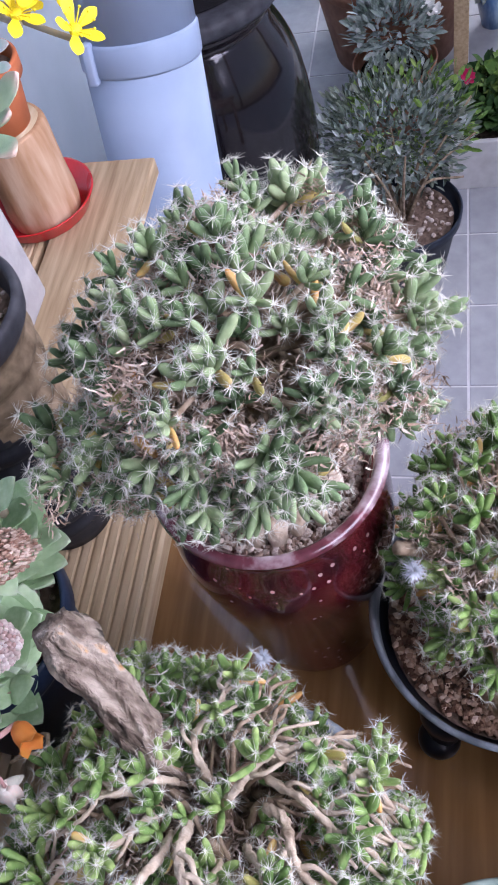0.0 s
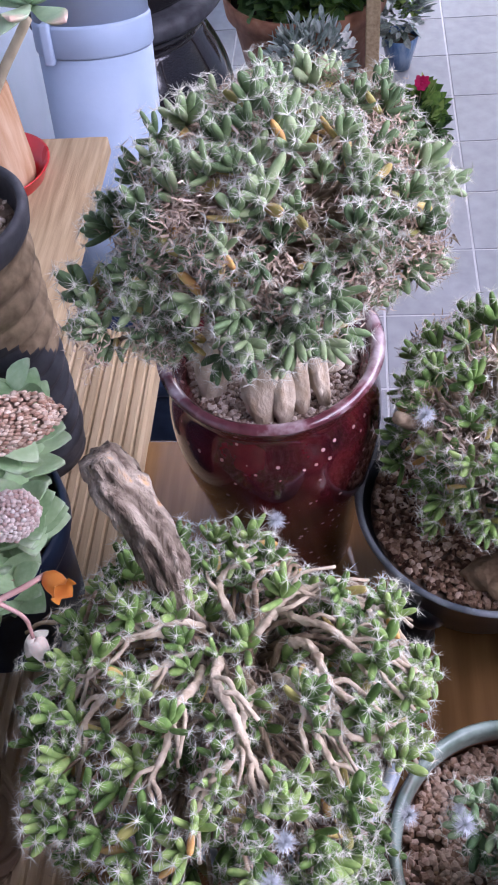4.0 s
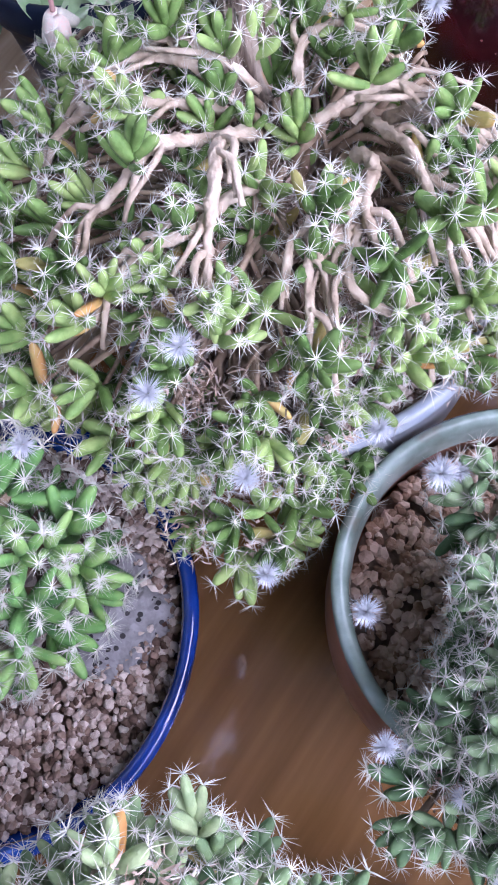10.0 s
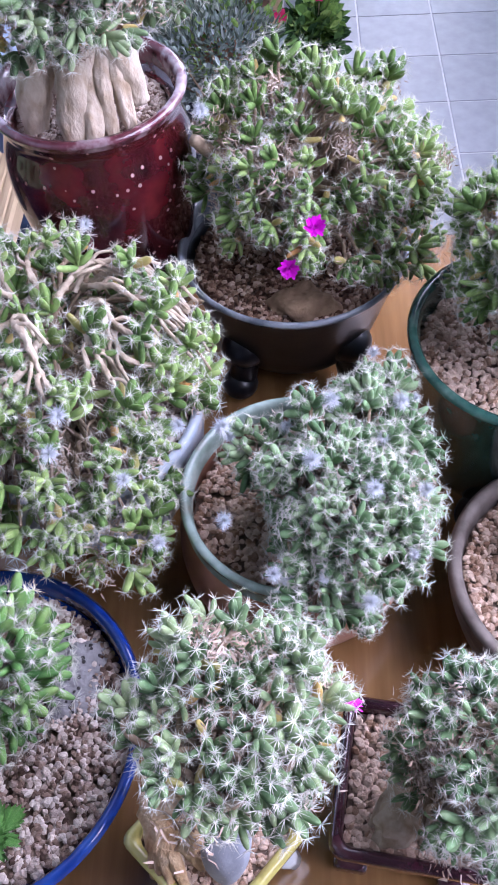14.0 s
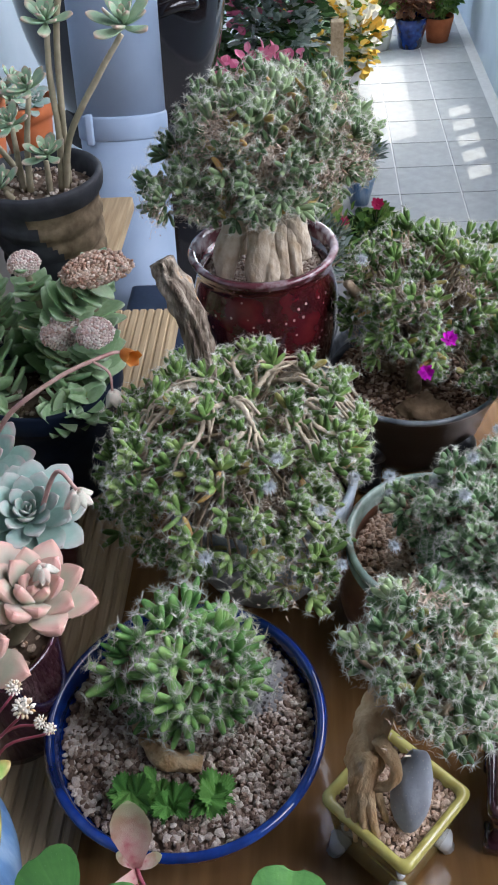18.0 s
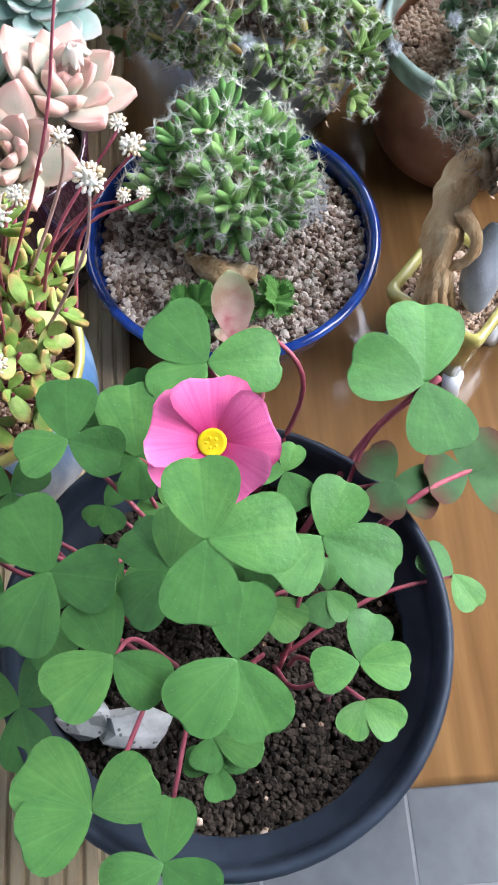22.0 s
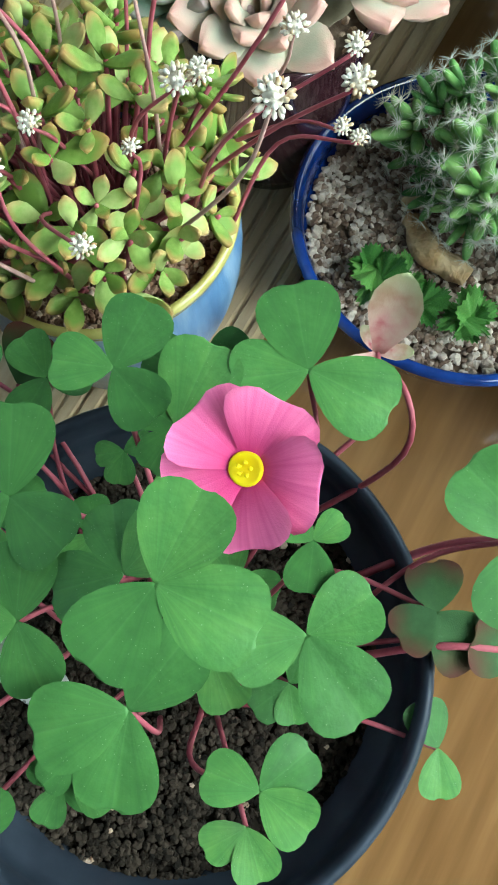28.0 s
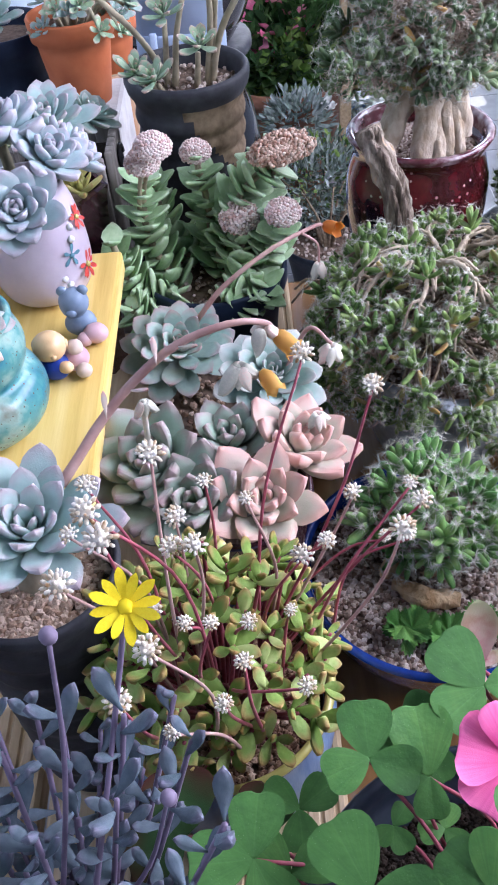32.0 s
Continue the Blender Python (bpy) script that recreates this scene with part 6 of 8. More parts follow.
# small white-flowered crassula in a sky blue pot
pv = potted("potted_crassula", (-0.297, -0.292, DECK), "lime green crassula with white flower balls in sky-blue pot")
pot(pv, smooth_profile([(0.046, 0.0), (0.056, 0.02), (0.067, 0.06), (0.070, 0.09), (0.068, 0.112), (0.0695, 0.120)], 5), 0.006, M_SKYGLAZE, "sky-blue brushed glazed pot", 0.08, M_YELLOWGLAZE, 0.116)
soil_disc(pv, 0.062, 0.106)
gravel(pv, 0.108, disc(0.060), 0.062, M_GRAVEL, 120, 150, 0.003)
rv = random.Random(5)
shoots = []
for i in range(120):
    z = 1 - 1.22 * (i + 0.5) / 120
    a = i * GOLD
    s = math.sqrt(max(0, 1 - z * z))
    d = Vector((s * math.cos(a), s * math.sin(a), z))
    p = Vector((0.000 + d.x * 0.077, 0.000 + d.y * 0.072, 0.128 + d.z * 0.078)) * rv.uniform(0.90, 1.05)
    if (p.y < 0.01 and p.z < 0.138) or (p.x > 0.025 and p.z < 0.150):
        continue
    shoots.append((p, d))
tw = bmesh.new()
for p, d in shoots:
    tube(tw, curve_points([(p.x * 0.3, p.y * 0.3, 0.105), (p.x * 0.75, p.y * 0.75, 0.11 + (p.z - 0.11) * 0.6), p], 3), [0.0016, 0.0011], 5)
    fm = aim(p - d * 0.006, d + Vector((rv.uniform(-.3, .3), rv.uniform(-.3, .3), 0.3)), rv.uniform(0, 6))
    for k in range(5):
        a = k * math.pi / 2 + (0 if k % 2 else 0.2)
        mesh_object("leaf", L_LIME, pv, fm @ leaf_pose((0, 0, 0.002 * k - 0.004), k * GOLD + rv.uniform(-.2, .2), radians(8 + 15 * k * 0.8 + rv.uniform(-8, 8)), 0.0200 * rv.uniform(0.65, 1.2) * (1 - 0.07 * k)))
tagged(part("stemwork", tw, M_REDSTEM, pv), kind="stuff")
V0 = Vector((-0.297, -0.292, DECK))
for i, (x, y, z, k) in enumerate(((-0.198, -0.306, 0.289, 1.3), (-0.183, -0.277, 0.274, 1.1), (-0.188, -0.270, 0.280, 0.8), (-0.215, -0.258, 0.262, 1.05), (-0.205, -0.246, 0.325, 1.15), (-0.238, -0.239, 0.342, 1.2),
                                  (-0.310, -0.288, 0.331, 1.35), (-0.325, -0.344, 0.342, 1.5), (-0.330, -0.336, 0.350, 1.3), (-0.307, -0.274, 0.271, 1.2), (-0.244, -0.289, 0.252, 1.25), (-0.247, -0.351, 0.232, 0.95),
                                  (-0.312, -0.367, 0.298, 1.3), (-0.285, -0.368, 0.252, 0.9), (-0.275, -0.353, 0.260, 0.95), (-0.293, -0.317, 0.301, 1.2), (-0.304, -0.315, 0.298, 1.1), (-0.292, -0.250, 0.270, 0.95), (-0.270, -0.273, 0.280, 0.85),
                                  (-0.232, -0.292, 0.266, 0.95), (-0.272, -0.333, 0.262, 0.85), (-0.347, -0.347, 0.318, 1.45), (-0.327, -0.379, 0.279, 1.25), (-0.340, -0.294, 0.320, 1.05), (-0.351, -0.305, 0.300, 0.95),
                                  (-0.195, -0.250, 0.214, 0.8), (-0.184, -0.262, 0.228, 0.7), (-0.306, -0.385, 0.262, 0.8), (-0.302, -0.332, 0.262, 0.85), (-0.289, -0.338, 0.270, 0.8), (-0.318, -0.318, 0.255, 0.85), (-0.252, -0.310, 0.235, 0.75))):
    q = Vector((x, y, z)) - V0
    b = Vector((q.x * 0.45 + rv.uniform(-.02, .02), q.y * 0.45 + rv.uniform(-.02, .02), 0.135))
    mid = b.lerp(q, 0.55) + Vector((rv.uniform(-.014, .014), rv.uniform(-.014, .014), 0.010))
    s = stem(pv, [b, mid, q - Vector((0, 0, 0.003))], [0.0011, 0.0009, 0.0007], M_REDSTEM if i % 3 else M_PINKSTEM, sides=6)
    mesh_object("flower_head", rv.choice(HEAD_WHITE), s, aim(q, (rv.uniform(-.4, .4), rv.uniform(-.6, .1), 1), rv.uniform(0, 6), k * 0.66))

# large blue rosette in a charcoal ribbed pot
pn = potted("potted_echeveria", (-0.392, -0.266, DECK), "pale blue echeveria with pink tips in charcoal ribbed pot")
prof = [(0.036, 0.0)]
for i in range(9):
    z = 0.012 + i * 0.02
    prof += [(0.038 + 0.0009 * i, z), (0.040 + 0.0009 * i, z + 0.007), (0.038 + 0.0009 * i, z + 0.014)]
prof += [(0.047, 0.197), (0.049, 0.206)]
plain_pot(pn, prof, M_CHARCOAL, "charcoal ribbed pot", 0.192, 0.041, stones=110, stone_mat=M_GRAVEL)
stem(pn, [(0, 0, 0.185), (0, 0.01, 0.225)], [0.012, 0.011], M_GREENSTEM, "stem")
rosette(pn, (0.002, 0.010, 0.216), (0.1, -0.2, 1), 0.056, 32, E_BLUE, rd, (80, 16), 0.34)
fs = stem(pn, [(0.02, 0.03, 0.24), (0.05, 0.058, 0.268), (0.085, 0.064, 0.300), (0.118, 0.066, 0.313), (0.138, 0.074, 0.306), (0.142, 0.074, 0.297)], [0.0031, 0.0026, 0.0019, 0.0014], M_PINKSTEM, label="thick dusty pink arching flower stalk")
for t, s in ((0.3, 1), (0.45, -1), (0.6, 1), (0.72, -1)):
    q = Vector((0.02, 0.03, 0.24)).lerp(Vector((0.12, 0.066, 0.318)), t) + Vector((0, 0.004, 0.012 * math.sin(math.pi * t)))
    mesh_object("bract", leaf_mesh("bract", M_ECH_PINK, 0.22, 0.12, BLADE), fs, leaf_pose(q, s * 1.2 + 0.5, 0.5, 0.016))
bell(fs, (0.142, 0.074, 0.300), (0.5, -0.3, -0.4), 0.0052, 0.017, M_APRICOT)
bell(fs, (0.134, 0.068, 0.279), (0.35, -0.3, -0.5), 0.0050, 0.016, M_APRICOT)
buds(fs, (0.122, 0.068, 0.283), 8, 0.015)
buds(fs, (0.136, 0.072, 0.305), 3, 0.015)

# slate blue succulent and its yellow daisy
po = potted("potted_othonna", (-0.372, -0.442, DECK), "slate-blue succulent with yellow daisy in dark blue pot")
plain_pot(po, smooth_profile([(0.038, 0.0), (0.045, 0.04), (0.052, 0.08), (0.054, 0.095)], 4), M_COBALT_IN, "dark blue glazed pot", 0.085, 0.047, stones=0, soil=M_SOIL)
ro = random.Random(77)
M_MAUVE = material("mauve_stem", [(0.2, (0.13, 0.10, 0.155)), (0.8, (0.24, 0.195, 0.27))], scale=60, rough=0.5)
for i in range(38):
    a = i * GOLD
    rr = 0.090 * math.sqrt((i + 0.5) / 38)
    tip = Vector((math.cos(a) * rr + 0.004, math.sin(a) * rr + 0.016, 0.15 + 0.12 * ro.random()))
    stem(po, [(tip.x * 0.3, tip.y * 0.3, 0.085), (tip.x * 0.7, tip.y * 0.7, 0.085 + (tip.z - 0.085) * 0.55), tip], [0.0017, 0.0013], M_MAUVE, "stem", sides=5)
    for k in range(11):
        p = Vector((tip.x * (0.52 + 0.048 * k), tip.y * (0.52 + 0.048 * k), 0.085 + (tip.z - 0.085) * (0.28 + 0.074 * k)))
        mesh_object("leaf", L_OTH, po, leaf_pose(p, k * GOLD + i, radians(12 + 4 * k + ro.uniform(-12, 12)), 0.021 * ro.uniform(0.65, 1.15)))
q = Vector((-0.316, -0.366, 0.327)) - Vector((-0.372, -0.442, DECK))
fs = stem(po, [(0.01, -0.01, 0.12), (0.03, 0.02, 0.20), (0.045, 0.055, 0.26), q], [0.0017, 0.0013, 0.0012], M_MAUVE)
ray_flower(fs, q, (0.1, -0.55, 0.9), 0.0155, 12, M_YFLOWER, 0.30, el=8)
for x, y, z in ((0.03, 0.06, 0.315), (0.065, 0.03, 0.24), (-0.03, 0.03, 0.30)):
    s2 = stem(po, [(0.0, 0.0, 0.13), (x * 0.7, y * 0.7, z * 0.75), (x, y, z)], [0.0014, 0.001], MATS["mauve_stem"])
    bm = bmesh.new()
    ball(bm, (x, y, z), 0.0036, (1, 1, 1.2), 2)
    part("bud", bm, MATS["mauve_stem"], s2, "mauve flower bud")

# ---- on the yellow shelf ----
M_TURQ = material("crackled_turquoise_glaze", [(0.15, (0.06, 0.085, 0.07)), (0.32, (0.03, 0.18, 0.22)), (0.52, (0.085, 0.28, 0.26)), (0.68, (0.27, 0.41, 0.35)), (0.88, (0.15, 0.12, 0.07))], scale=55, contrast=2.2, rough=0.35, coat=0.4, bump=0.4, bump_scale=180, speck=(240, 0.15, (0.10, 0.06, 0.04)))
pt = potted("potted_echeveria", (-0.449, -0.124, SHELF), "pale green echeveria in crackled turquoise gourd pot on shelf")
plain_pot(pt, smooth_profile([(0.029, 0.0), (0.043, 0.008), (0.049, 0.023), (0.045, 0.037), (0.037, 0.044), (0.0405, 0.052), (0.0425, 0.063), (0.040, 0.073), (0.0375, 0.079), (0.039, 0.083)], 4), M_TURQ, "crackled turquoise double-gourd pot", 0.075, 0.032, stones=70, stone_mat=M_GRAVEL, thick=0.006)
rosette(pt, (-0.003, -0.006, 0.118), (-0.1, -0.25, 1), 0.040, 46, E_GREEN, rd, (86, -10), 0.24)
rosette(pt, (0.004, -0.014, 0.094), (0.1, -0.3, 1), 0.043, 18, E_GREEN, rd, (10, -30), 0.7)
stem(pt, [(-0.008, 0.0, 0.07), (-0.012, -0.002, 0.128)], [0.006, 0.006], M_GREENSTEM, "stem")
fs = stem(pt, [(-0.004, 0.0, 0.120), (0.012, -0.012, 0.130), (0.030, -0.030, 0.120), (0.038, -0.046, 0.098)], [0.0022, 0.0016], M_PINKSTEM)
buds(fs, (0.038, -0.046, 0.098), 6, 0.012)
buds(fs, (0.028, -0.028, 0.118), 4, 0.010)
fs = stem(pt, [(-0.03, 0.03, 0.12), (-0.04, 0.045, 0.17), (-0.036, 0.05, 0.22)], [0.0018, 0.0013], M_PINKSTEM)

M_LILAC = material("lilac_glaze", [(0.3, (0.42, 0.36, 0.42)), (0.7, (0.54, 0.48, 0.54))], scale=30, rough=0.3, coat=0.5)
M_REDPAINT = material("red_painted_relief", [(0.3, (0.42, 0.04, 0.035)), (0.7, (0.56, 0.08, 0.06))], scale=80, rough=0.4, coat=0.4)
M_TEALPAINT = material("teal_painted_relief", [(0.3, (0.06, 0.16, 0.20)), (0.7, (0.12, 0.24, 0.29))], scale=80, rough=0.4, coat=0.4)
pw = potted("potted_echeveria", (-0.424, 0.028, SHELF), "blue-grey echeverias in lilac vase painted with red flowers")
plain_pot(pw, smooth_profile([(0.022, 0.0), (0.033, 0.008), (0.0385, 0.024), (0.0385, 0.048), (0.034, 0.075), (0.030, 0.088), (0.031, 0.094)], 4), M_LILAC, "lilac glazed round vase", 0.085, 0.026, stones=0)
for a, z, m, r, n in ((-12, 0.068, M_REDPAINT, 0.0105, 9), (-18, 0.030, M_REDPAINT, 0.0125, 9), (-40, 0.046, M_TEALPAINT, 0.010, 5)):
    rr = 0.0388 if z < 0.06 else 0.0362
    c = Vector((rr * math.cos(radians(a)), rr * math.sin(radians(a)), z))
    ray_flower(pw, c, (math.cos(radians(a)), math.sin(radians(a)), 0.15 if z < 0.06 else 0.4), r, n, m, 0.34, M_YELLOWGLAZE if m is M_REDPAINT else m, "painted_flower", el=-4)
for a, z in ((-55, 0.030), (-60, 0.022), (-50, 0.024), (-30, 0.066), (-35, 0.058)):
    bm = bmesh.new()
    rr = 0.0385 if z < 0.06 else 0.0365
    ball(bm, (rr * math.cos(radians(a)), rr * math.sin(radians(a)), z), 0.0028, (1, 1, 1), 2)
    part("white_dot", bm, M_WHITEGLAZE, pw)
M_ECH_LILAC = tip_material("lilac_blue_leaf", [(0.2, (0.25, 0.36, 0.37)), (0.5, (0.35, 0.46, 0.47)), (0.8, (0.45, 0.54, 0.53))], (0.45, 0.32, 0.38), 0.78, tip_power=0.8)
E_PLUMP = leaf_mesh("leaf", M_ECH_LILAC, 0.60, 0.24, OBLONG, cup=0.12, curl=0.10)
for at, ax, r, n in (((0.000, -0.030, 0.086), (0.2, -0.8, 0.8), 0.040, 26), ((0.020, 0.010, 0.104), (0.5, -0.2, 1), 0.034, 22), ((-0.040, -0.006, 0.098), (-0.6, -0.4, 0.9), 0.036, 24),
                     ((-0.016, 0.030, 0.116), (-0.1, 0.1, 1), 0.042, 24), ((-0.050, 0.036, 0.098), (-0.6, 0.3, 0.8), 0.036, 20), ((0.030, 0.040, 0.092), (0.9, 0.3, 0.6), 0.032, 20)):
    stem(pw, [(0, 0, 0.080), (at[0] * 0.5, at[1] * 0.5, 0.088), at], [0.005, 0.004], M_GREENSTEM, "stem")
    rosette(pw, at, ax, r, n, E_PLUMP, rd, (84, 14), 0.34)

# figurines, one plain body each
M_FIGURE = material("painted_figurine", [(0.3, (0.62, 0.40, 0.20)), (0.7, (0.74, 0.52, 0.29))], scale=30, rough=0.35, coat=0.4)
M_FIGCREAM = material("cream_painted_figurine", [(0.2, (0.52, 0.40, 0.33)), (0.8, (0.68, 0.58, 0.48))], scale=120, rough=0.4, coat=0.3)
M_FIGBLUE = material("blue_painted_figurine", [(0.3, (0.13, 0.19, 0.28)), (0.7, (0.24, 0.31, 0.40))], scale=60, rough=0.45, coat=0.3)
M_FIGPINK = material("pink_painted_figurine", [(0.3, (0.48, 0.30, 0.33)), (0.7, (0.62, 0.42, 0.44))], scale=60, rough=0.45, coat=0.3)
M_ROYAL = material("royal_blue_paint", [(0.3, (0.01, 0.03, 0.22)), (0.7, (0.02, 0.06, 0.32))], scale=60, rough=0.4, coat=0.3)


def figurine(name, at, balls, mats, label):
    bm = bmesh.new()
    for c, r, s, mi in balls:
        n0 = len(bm.faces)
        ball(bm, c, r, s, 3, 0.04)
        bm.faces.ensure_lookup_table()
        for f in bm.faces[n0:]:
            f.material_index = mi
    ob = mesh_object(name, to_mesh(name, bm, mats), None, pose(*at))
    return tagged(ob, label, "figurine", "figurines on the yellow shelf")


figurine("figurine", (-0.404, -0.082, SHELF), [((0, 0, 0.010), 0.0105, (1.1, 1.0, 0.95), 1), ((0, -0.001, 0.0285), 0.0118, (1.02, 0.98, 0.95), 0), ((0.004, -0.0115, 0.0265), 0.0022, (1, 1, 0.8), 0), ((0.011, 0.001, 0.029), 0.003, (0.6, 1, 1.2), 0),
                                                ((-0.011, 0.001, 0.029), 0.003, (0.6, 1, 1.2), 0), ((0.009, -0.006, 0.013), 0.0045, (1.2, 1, 1), 0), ((0.014, 0.008, 0.010), 0.0095, (1.0, 1, 1.0), 2), ((0.015, 0.007, 0.020), 0.006, (1, 1, 1), 3), ((0.020, -0.002, 0.006), 0.006, (1, 1, 0.9), 3)],
         [M_FIGURE, M_ROYAL, M_FIGPINK, M_FIGCREAM], "small yellow and blue round-headed ceramic figurine with pink flowers")
figurine("figurine", (-0.391, -0.032, SHELF), [((0, 0, 0.010), 0.0105, (1.15, 1, 0.95), 0), ((-0.002, 0.001, 0.0275), 0.0112, (1, 1, 1.05), 0), ((-0.009, 0.002, 0.037), 0.0042, (1, 0.7, 1), 0), ((0.006, 0.002, 0.037), 0.0042, (1, 0.7, 1), 0),
                                                ((-0.003, -0.010, 0.025), 0.004, (1, 0.8, 0.8), 0), ((0.012, -0.012, 0.008), 0.0085, (1.1, 1, 0.9), 1), ((0.004, -0.016, 0.006), 0.006, (1, 1, 0.9), 1)],
         [M_FIGBLUE, M_FIGPINK], "small blue-grey ceramic figurine with pink base")

# ---- behind the shelf ----
pm = potted("potted_succulent", (-0.428, 0.170, DECK), "yellow-green pointed succulent in a dark maroon faceted pot")
bm = lathe([(0, 0.001), (0.026, 0.0), (0.030, 0.10), (0.038, 0.19), (0.041, 0.205), (0.036, 0.206), (0.033, 0.190), (0, 0.189)], 6)
part("pot", bm, M_OXBLOOD, pm, "dark maroon six-sided pot", smooth=False)
soil_disc(pm, 0.031, 0.194)
for at, r, n in (((0.0, 0.0, 0.205), 0.036, 18), ((0.018, -0.012, 0.205), 0.026, 14), ((-0.02, 0.01, 0.208), 0.026, 12)):
    rosette(pm, at, (at[0] * 8, -0.1, 1), r, n, L_YEL, rd, (78, 25), 0.4)

M_WEATHER = material("weathered_driftwood", [(0.2, (0.14, 0.12, 0.105)), (0.5, (0.28, 0.255, 0.23)), (0.8, (0.42, 0.39, 0.36))], scale=30, rough=0.9, bump=0.8, bump_scale=90, stretch=(4, 4, 0.5))
M_IRON = material("dark_iron", [(0.3, (0.012, 0.012, 0.014)), (0.7, (0.035, 0.034, 0.034))], scale=60, rough=0.6, bump=0.4)
px = potted("potted_echeveria", (-0.440, 0.262, DECK), "blue echeveria in a weathered wooden box with iron scrollwork")
for i, x in enumerate((-0.036, -0.018, 0.0, 0.018, 0.036)):
    for sy in (-1, 1):
        bm = bmesh.new()
        box(bm, (x - 0.0085, sy * 0.042 - 0.004, 0.0), (x + 0.0085, sy * 0.042 + 0.004, 0.205 + 0.006 * (i % 2)), 0.002)
        part("slat", bm, M_WEATHER, px, smooth=False)
for sx in (-1, 1):
    for y in (-0.028, -0.010, 0.009, 0.027):
        bm = bmesh.new()
        box(bm, (sx * 0.049 - 0.004, y - 0.0085, 0.0), (sx * 0.049 + 0.004, y + 0.0085, 0.208), 0.002)
        part("slat", bm, M_WEATHER, px, smooth=False)
bm = bmesh.new()
box(bm, (-0.044, -0.037, 0.175), (0.044, 0.037, 0.185))
part("soil", bm, M_SOIL, px, smooth=False)
for z, s in ((0.185, 1), (0.150, -1), (0.112, 1), (0.075, -1)):
    pts = [Vector((0.0555, s * 0.012 * (1 - k / 14) * math.cos(k * 0.75) * 1.2, z + 0.014 * (1 - k / 14) * math.sin(k * 0.75))) for k in range(13)]
    stem(px, pts, [0.0026, 0.0016], M_IRON, "scroll", sides=6)
rosette(px, (-0.005, -0.03, 0.232), (0.1, -0.3, 1), 0.056, 34, E_BLUE, rd, (84, 4), 0.28)
rosette(px, (0.028, 0.01, 0.222), (0.6, 0, 1), 0.036, 24, E_SEA, rd, (84, 4), 0.28)

# ---- clover-leaved oxalis ----
px2 = potted("potted_oxalis", (-0.161, -0.453, 0), "clover-leaved oxalis with one pink flower in a black plastic pot")
pot(px2, [(0.048, 0.0), (0.050, 0.004), (0.069, 0.06), (0.0865, 0.115), (0.0925, 0.136), (0.0985, 0.137), (0.1010, 0.142), (0.1018, 0.161)], 0.0055, M_BLACKPLASTIC, "large black plastic pot with wide rim", 0.10)
soil_disc(px2, 0.090, 0.126, M_SOIL, 0.006)
gravel(px2, 0.127, disc(0.085), 0.088, M_GRAVEL, 40, 30, 0.0022)
M_SOILBIT = material("soil_crumb", [(0.2, (0.010, 0.008, 0.006)), (0.8, (0.06, 0.045, 0.034))], scale=90, rough=0.95, per_island=0.6)
STONES[M_SOILBIT.name] = [stone_mesh("crumb", s, M_SOILBIT) for s in range(6)]
gravel(px2, 0.127, disc(0.088), 0.09, M_SOILBIT, 60, 700, 0.0026)
O0 = Vector((-0.161, -0.453, 0))
LEAFLET = ((0, 0.05), (0.04, 0.15), (0.12, 0.36), (0.23, 0.58), (0.37, 0.79), (0.52, 0.94), (0.66, 1.0), (0.78, 0.98), (0.88, 0.88), (0.945, 0.71), (0.985, 0.48), (1.0, 0.26))
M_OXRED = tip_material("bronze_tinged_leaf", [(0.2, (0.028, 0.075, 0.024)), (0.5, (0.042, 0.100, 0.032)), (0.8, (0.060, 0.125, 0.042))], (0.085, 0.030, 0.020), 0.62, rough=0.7)


